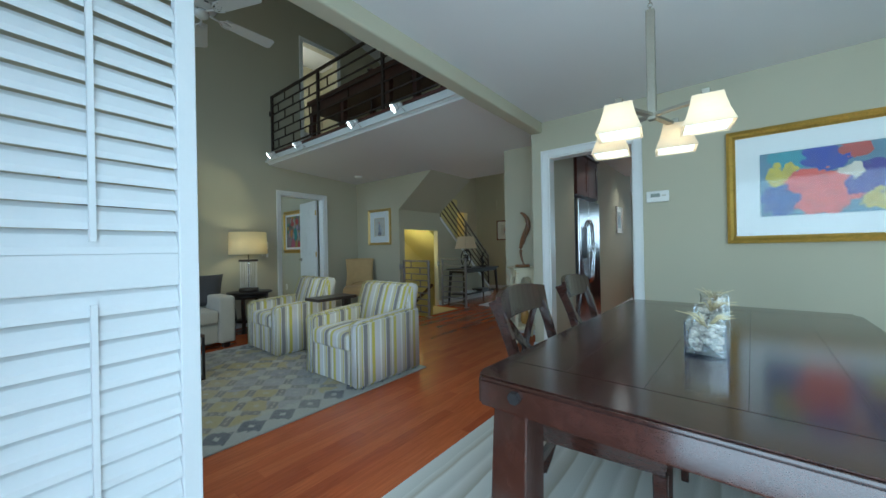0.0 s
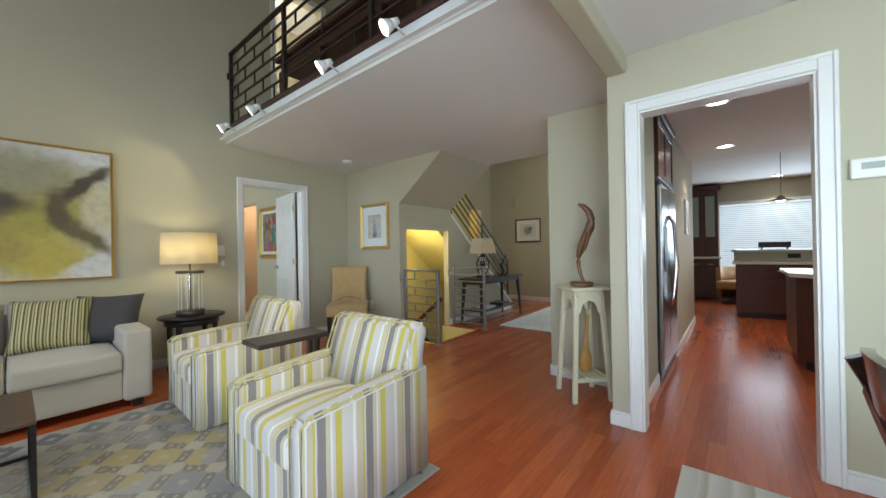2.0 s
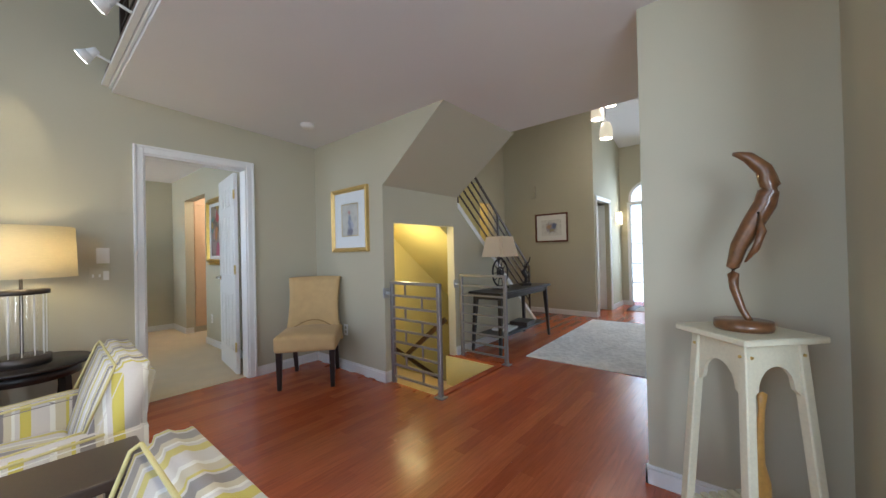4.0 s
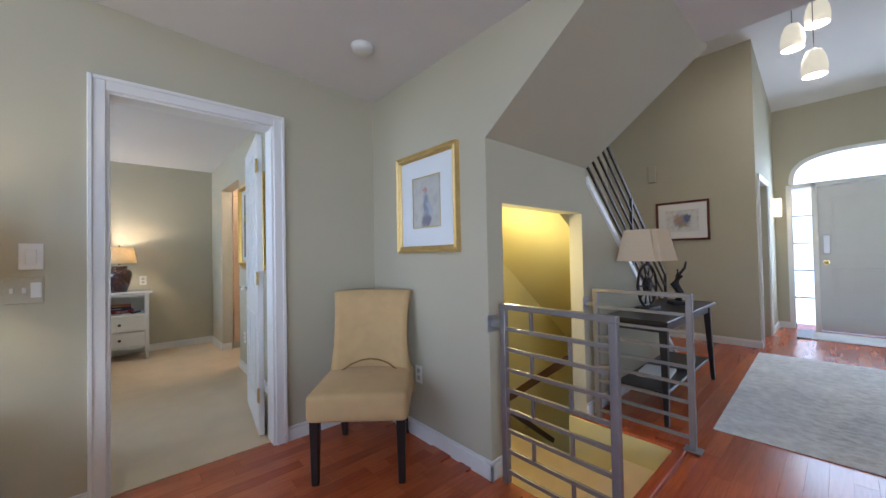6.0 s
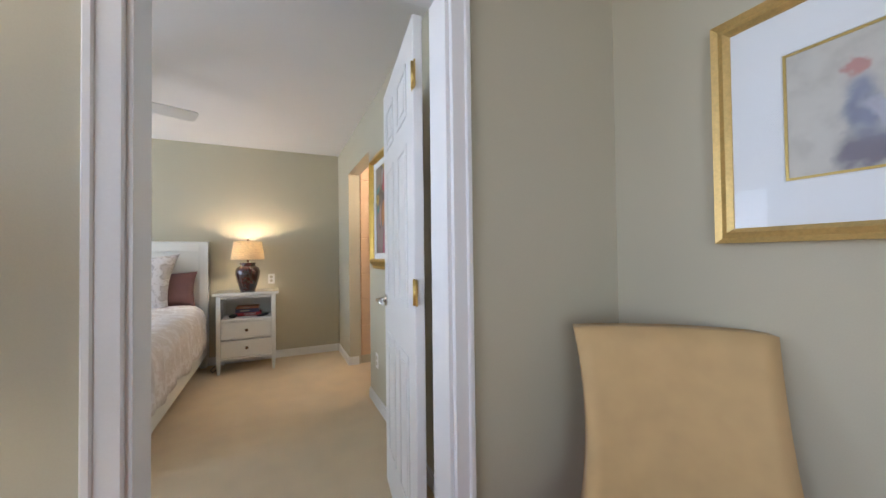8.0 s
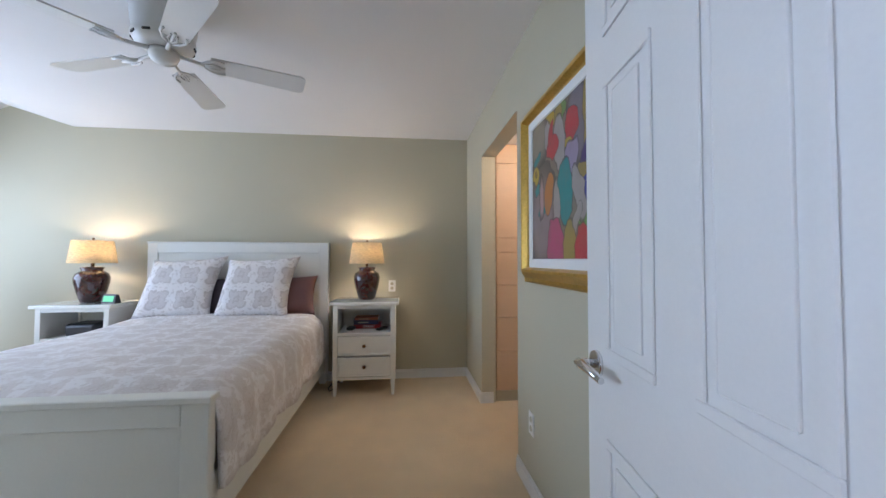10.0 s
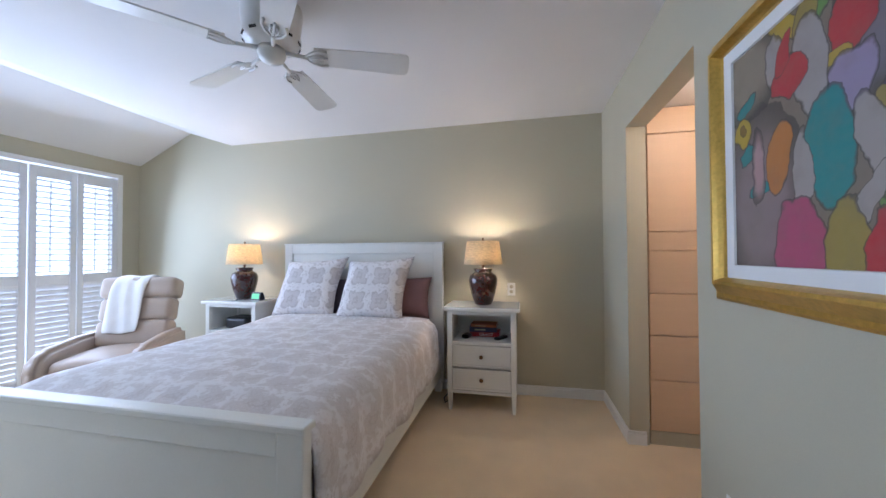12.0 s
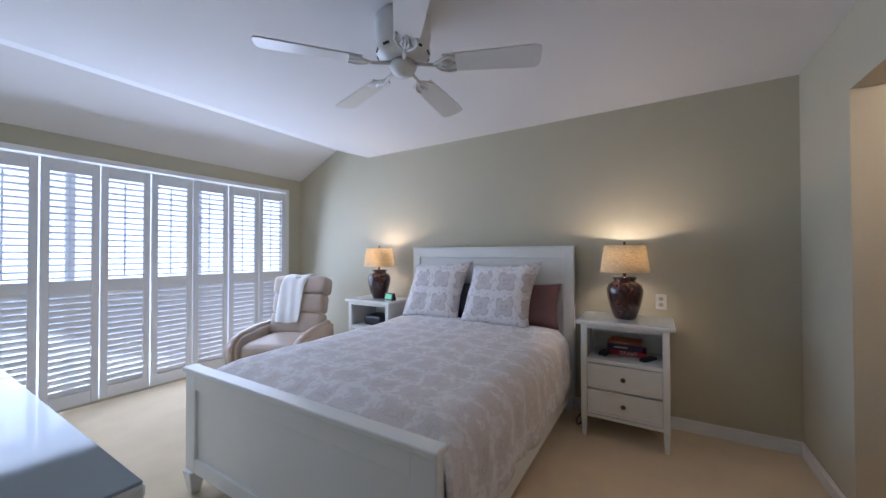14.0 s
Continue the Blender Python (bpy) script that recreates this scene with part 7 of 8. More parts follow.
for x in (0.15, 1.05, 1.9):
    s = thing("bar_stool", x, 10.25, 0, 0, "dark wooden bar stool with a low back", "stool", "bar stools")
    bm = bmesh.new()
    box(bm, -0.2, 0.2, -0.18, 0.2, 0.70, 0.74, 0.012, 2)
    part("seat", bm, M_BLACKWOOD, s)
    for sx in (-1, 1):
        for sy in (-1, 1):
            bm = bmesh.new()
            tapered_leg(bm, sx * 0.16, sy * 0.15, 0, 0.70, 0.035, 0.04, (sx * 0.03, sy * 0.03))
            part("leg", bm, M_BLACKWOOD, s)
        bm = bmesh.new()
        box(bm, sx * 0.17 - 0.015, sx * 0.17 + 0.015, 0.17, 0.2, 0.74, 1.12)
        part("back_post", bm, M_BLACKWOOD, s)
    bm = bmesh.new()
    box(bm, -0.22, 0.22, 0.16, 0.20, 1.12, 1.22, 0.012, 2)
    part("back_rail", bm, M_BLACKWOOD, s)

i_ = thing("kitchen_island", 0.90, 6.66, 0, 0, "dark cherry kitchen island with a pale stone top", "kitchen island")
bm = bmesh.new()
prism(bm, [(-0.86, -0.38), (-0.70, -0.53), (0.85, -0.53), (0.85, 0.50), (-0.86, 0.50)], "z", 0.09, 0.86)
part("carcass", bm, M_CHERRY, i_)
bm = bmesh.new()
prism(bm, [(-0.80, -0.36), (-0.66, -0.48), (0.80, -0.48), (0.80, 0.45), (-0.80, 0.45)], "z", 0.0, 0.09)
part("plinth", bm, M_BLACKWOOD, i_)
bm = bmesh.new()
prism(bm, [(-0.91, -0.40), (-0.73, -0.58), (0.9, -0.58), (0.9, 0.55), (-0.91, 0.55)], "z", 0.861, 0.90)
bmesh.ops.bevel(bm, geom=bm.edges[:], offset=0.006, segments=2, affect="EDGES")
part("worktop", bm, M_COUNTER, i_)
bm = bmesh.new()
lathe(bm, [(0.0, 0.0), (0.08, 0.0), (0.19, 0.06), (0.21, 0.075), (0.19, 0.07), (0.08, 0.012), (0.0, 0.012)], 28)
o = solid("fruit_bowl", bm, M_BLACK, "wide dark bowl standing on the island", "bowl")
o.location = (0.62, 6.7, 0.90)
bm = bmesh.new()
for k in range(4):
    tube(bm, [(-0.1 + 0.02 * k, -0.04 + 0.03 * k, 0.03), (0.0, -0.05 + 0.03 * k, 0.045), (0.09, -0.03 + 0.03 * k, 0.04)], [0.008, 0.018, 0.006], 8)
o = solid("bananas", bm, M_HONEY, "yellow bananas lying in the bowl", "fruit")
o.location = (0.62, 6.7, 0.92)

for x in (0.13, 0.79):
    p = thing("kitchen_pendant", x, 8.76, 1.80, 0, "flat metal disc pendant hanging over the bar", "pendant lamp", "kitchen pendants")
    bm = bmesh.new()
    lathe(bm, [(0.02, 0.09), (0.045, 0.07), (0.05, 0.045), (0.18, 0.0), (0.175, 0.0), (0.045, 0.04), (0.02, 0.06)], 32)
    part("shade", bm, M_PEWTER, p)
    bm = bmesh.new()
    cyl(bm, (0, 0, 0.08), (0, 0, 0.72), 0.005, 0.005, 8)
    part("rod", bm, M_PEWTER, p)
    bm = bmesh.new()
    lathe(bm, [(0.0, 0.004), (0.05, 0.006), (0.06, 0.02), (0.0, 0.03)], 20)
    part("lens", bm, M_GLOWWARM, p)

for x, y, z in ((-0.498, 5.436, 2.40), (-0.479, 7.226, 2.40), (0.346, 6.67, 2.40), (0.354, 7.29, 2.40), (0.26, 11.15, 2.52)):
    d = thing("downlight", x, y, z, 0, "lit round recessed ceiling downlight", "downlight", "kitchen downlights")
    bm = bmesh.new()
    lathe(bm, [(0.072, 0.0), (0.098, 0.0), (0.096, -0.006), (0.074, -0.004), (0.072, 0.0)], 28)
    part("trim_ring", bm, M_WHITE, d)
    bm = bmesh.new()
    lathe(bm, [(0.0, -0.002), (0.072, -0.002)], 28)
    part("lens", bm, M_GLOWWARM, d)
    spot("downlight_beam", (x, y, z - 0.02), (x, y, 0), 18, SOFT, 120, 0.06)

c = thing("barrel_chair", -0.35, 11.0, 0, -20, "tan leather barrel armchair by the kitchen window", "armchair")
bm = bmesh.new()
n = 16
G = []
for i in range(n + 1):
    a = radians(-20 + 220 * i / n)
    G.append([bm.verts.new((r_ * math.cos(a), r_ * math.sin(a), z)) for r_, z in ((0.36, 0.10), (0.38, 0.70), (0.30, 0.72), (0.29, 0.10))])
for p, q in zip(G, G[1:]):
    for k in range(4):
        bm.faces.new((p[k], q[k], q[(k + 1) % 4], p[(k + 1) % 4])).smooth = True
bm.faces.new(G[0]), bm.faces.new(G[-1][::-1])
bmesh.ops.recalc_face_normals(bm, faces=bm.faces)
part("shell", bm, M_TANLEATHER, c)
part("seat_cushion", soft_box(-0.28, 0.28, -0.34, 0.25, 0.28, 0.44, 0.04, 0.02), M_TANLEATHER, c)
bm = bmesh.new()
lathe(bm, [(0.0, 0.0), (0.3, 0.0), (0.3, 0.1), (0.0, 0.1)], 24)
part("base", bm, M_BLACKWOOD, c)

w_ = thing("kitchen_window", -0.66, 11.6, 0.15, 0, "wide kitchen window with lowered white slat blinds", "window")
bm = bmesh.new()
for q in ((-0.06, 0.0, -0.06, 1.97), (1.88, 1.94, -0.06, 1.97), (0.0, 1.88, 1.91, 1.97), (0.0, 1.88, -0.06, 0.0)):
    box(bm, q[0], q[1], -0.02, 0.0, q[2], q[3], 0.004, 1)
part("window_frame", bm, M_WHITE, w_)
bm = bmesh.new()
box(bm, 0.0, 1.88, 0.08, 0.085, 0.0, 1.91)
part("pane", bm, M_KPANE, w_, "bright pane")
bm = bmesh.new()
prism(bm, [(-0.024, -0.012), (-0.024, -0.010), (0.024, 0.014), (0.024, 0.012)], "x", 0.01, 1.87)
slat = mesh_of("slat", bm, M_WHITE)
for k in range(44):
    o = new("slat", slat)
    o.parent = w_
    o.location = (0, 0.03, 0.03 + 0.0425 * k)

# ---- bedroom ----
DAMASK = damask_mat("damask_duvet", 0.19, 0.95, (0.60, 0.55, 0.525))
DAMASK_SHAM = damask_mat("damask_sham", 0.205, 0.12, (0.53, 0.49, 0.48))
b = thing("bed", -8.62, 2.20, 0, 0, "white wooden panel bed with a beige damask duvet", "bed")
def framed_panel(bm, x0, x1, y0, y1, z0, z1, w, wt, wb):
    """Framed panel across y; x0 is its back and x1 its front."""
    for q in ((y0, y0 + w, z0, z1), (y1 - w, y1, z0, z1), (y0 + w, y1 - w, z1 - wt, z1), (y0 + w, y1 - w, z0, z0 + wb)):
        box(bm, x0, x1, q[0], q[1], q[2], q[3], 0.003, 1)


bm = bmesh.new()
framed_panel(bm, -0.035, 0.025, -0.81, 0.81, 0.10, 1.345, 0.085, 0.09, 0.2)
hb = part("headboard", bm, M_BEDWHITE, b)
bm = bmesh.new()
box(bm, -0.02, 0.008, -0.726, 0.726, 0.295, 1.258)
part("panel", bm, M_BEDWHITE, hb)
bm = bmesh.new()
box(bm, -0.04, 0.032, -0.815, 0.815, 1.3455, 1.358, 0.003, 1)
part("cap", bm, M_BEDWHITE, hb)
bm = bmesh.new()
framed_panel(bm, 2.085, 2.135, -0.81, 0.81, 0.13, 0.655, 0.10, 0.085, 0.075)
fb = part("footboard", bm, M_BEDWHITE, b)
bm = bmesh.new()
box(bm, 2.095, 2.120, -0.711, 0.711, 0.204, 0.571)
part("panel", bm, M_BEDWHITE, fb)
bm = bmesh.new()
box(bm, 2.075, 2.148, -0.82, 0.82, 0.6555, 0.682, 0.004, 1)
part("cap", bm, M_BEDWHITE, fb)
for y in (-0.765, 0.765):
    bm = bmesh.new()
    tapered_leg(bm, 2.11, y, 0.004, 0.13, 0.045, 0.085)
    part("leg", bm, M_BEDWHITE, b)
    bm = bmesh.new()
    tapered_leg(bm, 0.0, y, 0.004, 0.10, 0.06, 0.07)
    part("leg", bm, M_BEDWHITE, b)
for y0, y1 in ((-0.80, -0.765), (0.765, 0.80)):
    bm = bmesh.new()
    box(bm, 0.026, 2.084, y0, y1, 0.14, 0.36, 0.004, 1)
    part("side_rail", bm, M_BEDWHITE, b)
part("mattress", soft_box(0.03, 2.07, -0.755, 0.755, 0.25, 0.60, 0.05, 0.0, 3), M_WHITEFAB, b)
bm = bmesh.new()
nx, prof = 56, []
for k in range(45):
    s = -1.15 + 2.30 * k / 44
    a = abs(s)
    if a < 0.70:
        y, z = s, 0.675 + 0.02 * (1 - (a / 0.7) ** 2)
    elif a < 0.84:
        th = (a - 0.70) / 0.14 * math.pi / 2
        y, z = math.copysign(0.70 + 0.115 * math.sin(th), s), 0.675 - 0.115 * (1 - math.cos(th))
    else:
        y, z = math.copysign(0.815 + 0.05 * (a - 0.84), s), 0.56 - (a - 0.84) * 0.85
    prof.append((y, z))
G = []
for i in range(nx + 1):
    f = i / nx
    x = 0.28 + 1.80 * f
    row = []
    for k, (y, z) in enumerate(prof):
        side = max(0.0, abs(y) - 0.76)
        n0 = noise.noise((x * 2.2, y * 2.6, 3.1)) * 0.016 + noise.noise((x * 6.5, y * 6.0, 1.7)) * 0.008
        wave = 0.018 * math.sin(x * 13 + 2 * noise.noise((x * 2, 0, 5))) * min(1, side * 18)
        zz = z + n0 * (1 if side == 0 else 0.3) - (0.03 * max(0, f - 0.9) / 0.1 if side == 0 else 0) + 0.03 * (1 - min(1, f * 7))
        if side:
            zz -= 0.04 * noise.noise((x * 3.0, 1.0, 9)) * (0.56 - z) / 0.3
        row.append(bm.verts.new((x, y + math.copysign(wave + n0, y) if side else y, zz)))
    G.append(row)
for p, q in zip(G, G[1:]):
    for k in range(len(prof) - 1):
        bm.faces.new((p[k], q[k], q[k + 1], p[k + 1])).smooth = True
bmesh.ops.recalc_face_normals(bm, faces=bm.faces)
o = solid("duvet", bm, DAMASK, "beige and white damask duvet spread over the bed", "duvet")
o.matrix_basis = pose(-8.62, 2.20, 0)
o.modifiers.new("thickness", "SOLIDIFY").thickness = 0.018


def bed_pillow(name, x, y, z, w, h, t, lean, rz, m, label, slump=0.0):
    bm = cushion(w, h, t, 20, x * 3 + y, 0.0, 0.09)
    for v in bm.verts:
        f = v.co.z / h
        v.co.x += slump * f * f
        v.co.z += 0.05 * slump / 0.06 * (v.co.x / w) * f
        v.co.y += 0.012 * noise.noise((v.co.x * 9, v.co.z * 9, x + y))
    bmesh.ops.transform(bm, matrix=pose(0, 0, 0, lean), verts=bm.verts)
    o = solid(name, bm, m, label, "pillow", group="bed pillows")
    o.matrix_basis = pose(x, y, z, 0, 0, rz)
    return o


bed_pillow("pillow", -8.46, 1.88, 0.68, 0.60, 0.36, 0.14, -18, 88, M_CHARPLUM, "dark plum satin pillow behind the shams")
bed_pillow("pillow", -8.46, 2.62, 0.68, 0.60, 0.38, 0.14, -18, 92, M_MAUVE, "mauve satin pillow behind the shams")
bed_pillow("sham", -8.30, 1.78, 0.685, 0.60, 0.555, 0.17, -22, 94, DAMASK_SHAM, "square damask sham leaning on the headboard", 0.06)
bed_pillow("sham", -8.29, 2.42, 0.685, 0.62, 0.56, 0.17, -22, 91, DAMASK_SHAM, "square damask sham leaning on the headboard", 0.05)


def nightstand(y, label, base=0.0):
    s = thing("nightstand", -8.44, y, 0.004, 90, label, "nightstand", "bedroom nightstands")
    w, d, h = 0.27, 0.20, 0.79
    for sx in (-1, 1):
        for sy in (-1, 1):
            bm = bmesh.new()
            x0, y0 = sx * (w - 0.02), sy * (d - 0.02)
            box(bm, x0 - 0.02, x0 + 0.02, y0 - 0.02, y0 + 0.02, 0.14, h, 0.002, 1)
            tapered_leg(bm, x0, y0, 0.0, 0.139, 0.024, 0.04)
            part("leg", bm, M_BEDWHITE, s)
        bm = bmesh.new()
        a, b_ = sorted((sx * (w - 0.006), sx * (w - 0.022)))
        box(bm, a, b_, -d + 0.04, d - 0.04, 0.14, h)
        part("side_panel", bm, M_BEDWHITE, s)
    bm = bmesh.new()
    box(bm, -w + 0.04, w - 0.04, d - 0.02, d - 0.01, 0.14, h)
    part("back_panel", bm, M_BEDWHITE, s)
    for z in (0.14, 0.525):
        bm = bmesh.new()
        box(bm, -w + 0.04, w - 0.04, -d + 0.004, d - 0.02, z, z + 0.022)
        part("shelf", bm, M_BEDWHITE, s)
    bm = bmesh.new()
    box(bm, -w + 0.04, w - 0.04, -d + 0.004, -d + 0.024, h - 0.03, h)
    part("front_rail", bm, M_BEDWHITE, s)
    for z0, z1 in ((0.168, 0.335), (0.349, 0.517)):
        bm = bmesh.new()
        box(bm, -w + 0.043, w - 0.043, -d + 0.006, -d + 0.026, z0, z1, 0.002, 1)
        dr = part("drawer", bm, M_BEDWHITE, s)
        bm = bmesh.new()
        for q in ((-w + 0.043, w - 0.043, z0, z0 + 0.018), (-w + 0.043, w - 0.043, z1 - 0.018, z1), (-w + 0.043, -w + 0.061, z0 + 0.018, z1 - 0.018), (w - 0.061, w - 0.043, z0 + 0.018, z1 - 0.018)):
            box(bm, q[0], q[1], -d + 0.0, -d + 0.0055, q[2], q[3], 0.001, 1)
        part("drawer_frame", bm, M_BEDWHITE, dr)
        bm = bmesh.new()
        lathe(bm, [(0.0, 0.026), (0.012, 0.024), (0.016, 0.016), (0.008, 0.008), (0.008, 0.0)], 16)
        bmesh.ops.transform(bm, matrix=pose(0, -d + 0.006, (z0 + z1) / 2, 90), verts=bm.verts)
        part("knob", bm, M_KNOB, dr, "turned brown knob")
    bm = bmesh.new()
    box(bm, -w - 0.03, w + 0.03, -d - 0.025, d + 0.005, h, h + 0.024, 0.004, 1)
    part("top", bm, M_BEDWHITE, s)
    bm = bmesh.new()
    box(bm, -w - 0.026, w + 0.026, -d - 0.02, d, h + 0.0245, h + 0.030)
    part("glass_top", bm, M_GLASSTOP, s, "glass top plate")
    return s


nightstand(3.395, "white wooden nightstand with two drawers and books")
nightstand(1.075, "white wooden nightstand beside the recliner")


def jar_lamp(y, x=-8.43):
    l = thing("jar_lamp", x, y, 0.824, 0, "oxblood glazed jar lamp with a burlap shade, lit", "lamp", "bedside lamps")
    bm = bmesh.new()
    lathe(bm, [(0.0, 0.0), (0.068, 0.0), (0.075, 0.012), (0.10, 0.09), (0.118, 0.17), (0.120, 0.21), (0.108, 0.245), (0.078, 0.265), (0.068, 0.275), (0.078, 0.29), (0.078, 0.30), (0.05, 0.305), (0.0, 0.306)], 40)
    part("jar", bm, M_JAR, l)
    bm = bmesh.new()
    cyl(bm, (0, 0, 0.306), (0, 0, 0.375), 0.012)
    cyl(bm, (0, 0, 0.52), (0, 0, 0.555), 0.005, 0.009, 10)
    part("stem", bm, M_KNOB, l)
    bm = bmesh.new()
    drum_shade(bm, 0.162, 0.135, 0.335, 0.528)
    part("shade", bm, M_BURLAP, l, "natural burlap shade, lit")
    bm = bmesh.new()
    lathe(bm, [(0.0, 0.49), (0.02, 0.48), (0.028, 0.455), (0.02, 0.42), (0.012, 0.385), (0.0, 0.38)], 14)
    part("bulb", bm, M_BULB, l)
    bulb("bedside_light", (x, y, 0.824 + 0.465), 24, (1.0, 0.76, 0.46), 0.03)


jar_lamp(3.395)
jar_lamp(1.065)

for k, (w, d, h, dx, m, l) in enumerate(((0.125, 0.085, 0.036, 0.0, M_REDBOOK, "thick red hardback lying on the nightstand shelf"), (0.115, 0.08, 0.042, -0.015, M_NAVY, "navy hardback lying on the red book"), (0.108, 0.078, 0.022, -0.006, M_ORANGE, "thin orange book on top of the pile"))):
    z = 0.551 + (0.0, 0.036, 0.078)[k]
    s = thing("book", -8.53, 3.40 + dx, z, 90 + (0, 3, -2)[k], l, "book", "nightstand books")
    bm = bmesh.new()
    box(bm, -w, w, -d, -d + 0.004, 0.0, h)
    box(bm, -w, w, -d, d, 0.0, 0.003)
    box(bm, -w, w, -d, d, h - 0.003, h)
    part("cover", bm, m, s)
    bm = bmesh.new()
    box(bm, -w + 0.003, w - 0.003, -d + 0.004, d - 0.003, 0.003, h - 0.003)
    part("pages", bm, M_MOUNT, s)
    if k == 0:
        cu = bpy.data.curves.new("title", "FONT")
        cu.body, cu.size, cu.extrude, cu.align_x, cu.align_y = "GRANT", 0.034, 0.0004, "CENTER", "CENTER"
        cu.materials.append(M_MOUNT)
        o = new("title", cu)
        o.parent = s
        o.matrix_basis = pose(0.015, -d - 0.0008, h / 2, 90, 0, 0)
    else:
        bm = bmesh.new()
        box(bm, -0.07, 0.02, -d - 0.0008, -d, h * 0.35, h * 0.6)
        part("title_bar", bm, M_TANPLATE, s)
bm = bmesh.new()
box(bm, -0.024, 0.024, -0.07, 0.07, 0, 0.018, 0.004, 1)
o = solid("remote_control", bm, M_BLACK, "black remote control lying on the shelf", "remote control")
o.matrix_basis = pose(-8.40, 3.54, 0.551, 0, 0, 60)
bm = bmesh.new()
box(bm, -0.03, 0.03, -0.05, 0.05, 0, 0.03, 0.008, 1)
o = solid("glasses_case", bm, M_BLACK, "black spectacle case lying beside the books", "case")
o.matrix_basis = pose(-8.40, 3.26, 0.551, 0, 0, 80)
c = thing("alarm_clock", -8.36, 1.27, 0.824, 75, "small black digital alarm clock on the nightstand", "clock")
bm = bmesh.new()
prism(bm, [(-0.028, 0.0), (0.03, 0.0), (0.012, 0.072), (-0.012, 0.072)], "x", -0.068, 0.068)
bmesh.ops.bevel(bm, geom=bm.edges[:], offset=0.004, segments=2, affect="EDGES")
part("case", bm, M_BLACK, c)
bm = bmesh.new()
prism(bm, [(-0.0282, 0.012), (-0.0262, 0.012), (-0.0155, 0.060), (-0.0175, 0.060)], "x", -0.05, 0.05)
part("display", bm, M_LCDGREEN, c, "green lit display")
bm = bmesh.new()
box(bm, -0.12, 0.12, -0.10, 0.10, 0.0, 0.11, 0.03, 3)
o = solid("black_radio", bm, M_BLACK, "black rounded device lying on the nightstand shelf", "device")
o.matrix_basis = pose(-8.40, 1.08, 0.551, 0, 0, 90)
bm = bmesh.new()
tube(bm, [(-8.60, 3.07, 0.012), (-8.45, 3.05, 0.012), (-8.36, 3.08, 0.012), (-8.42, 3.10, 0.012), (-8.62, 3.12, 0.02), (-8.67, 3.14, 0.25)], 0.004, 6)
solid("lamp_cord", bm, M_BLACK, "thin black lamp cord lying on the carpet", "cord")

# recliner with throw
c = thing("recliner", -7.89, 0.28, 0.004, 116, "beige leather recliner by the shuttered window", "recliner")
part("seat", soft_box(-0.27, 0.27, -0.40, 0.25, 0.16, 0.43, 0.06, 0.03), M_LEATHER, c)
for sx in (-1, 1):
    bm = bmesh.new()
    a, b_ = sorted((sx * 0.265, sx * 0.385))
    prism(bm, [(-0.42, 0.06), (-0.46, 0.36), (-0.43, 0.46), (-0.33, 0.52), (0.0, 0.55), (0.30, 0.55), (0.34, 0.06)], "x", a, b_)
    bmesh.ops.bevel(bm, geom=bm.edges[:], offset=0.035, segments=4, affect="EDGES")
    for f in bm.faces:
        f.smooth = True
    part("arm", bm, M_LEATHER, c)
for k, (y, z, h, t_) in enumerate(((0.20, 0.40, 0.24, 0.20), (0.262, 0.62, 0.22, 0.20), (0.318, 0.825, 0.20, 0.21))):
    bm = soft_box(-0.31 if k == 2 else -0.29, 0.31 if k == 2 else 0.29, -t_ / 2, t_ / 2, 0, h, 0.05, 0.01)
    bmesh.ops.transform(bm, matrix=pose(0, y, z, -16), verts=bm.verts)
    part("back_cushion", bm, M_LEATHER, c)
bm = bmesh.new()
box(bm, -0.26, 0.26, -0.32, 0.28, 0.0, 0.15, 0.02, 2)
part("base", bm, M_LEATHER, c)
bm = bmesh.new()
G = []
path = [(0.10, 0.45), (0.118, 0.54), (0.158, 0.68), (0.198, 0.82), (0.228, 0.95), (0.285, 1.045), (0.39, 1.06), (0.455, 1.0), (0.465, 0.85)]
for i, (y, z) in enumerate(path):
    G.append([bm.verts.new((-0.15 + 0.28 * k / 8 - 0.012 * (8 - i) + 0.008 * math.sin(i * 1.3), y - 0.012 + 0.008 * math.sin(k * 1.9 + i), z + 0.008 * math.sin(k * 1.1))) for k in range(9)])
for p, q in zip(G[1:], G[2:]):
    for k in range(8):
        bm.faces.new((p[k], q[k], q[k + 1], p[k + 1])).smooth = True
o = solid("throw_blanket", bm, M_WHITEFAB, "white knitted throw hanging over the recliner back", "throw")
o.matrix_basis = pose(-7.89, 0.28, 0.004, 0, 0, 116)
so = o.modifiers.new("thickness", "SOLIDIFY")
so.thickness, so.offset = 0.018, 1.0
o.modifiers.new("smooth", "SUBSURF").levels = 1
o.modifiers["smooth"].render_levels = 2

# window wall: shutters before bright outdoors
w_ = thing("bedroom_window", -8.44, -0.64, 0.03, 0, "wide bright glazed window behind the shutters", "window")
bm = bmesh.new()
box(bm, 0.0, 2.94, -0.05, -0.045, 0.0, 2.06)
part("pane", bm, M_SKYPANE, w_, "bright pane")
for x in (0.98, 1.96):
    bm = bmesh.new()
    box(bm, x - 0.03, x + 0.03, -0.04, 0.0, 0.0, 2.06)
    part("mullion", bm, M_WHITE, w_)
bm = bmesh.new()
for q in ((-8.49, -8.44, 0.0, 2.13), (-5.50, -5.45, 0.0, 2.13), (-8.44, -5.50, 2.085, 2.13)):
    box(bm, q[0], q[1], -0.60, -0.545, q[2], q[3], 0.004, 1)
structure("trim_bedroom_window", bm, M_WHITE, "white frame round the bedroom shutters", "trim")
first = None
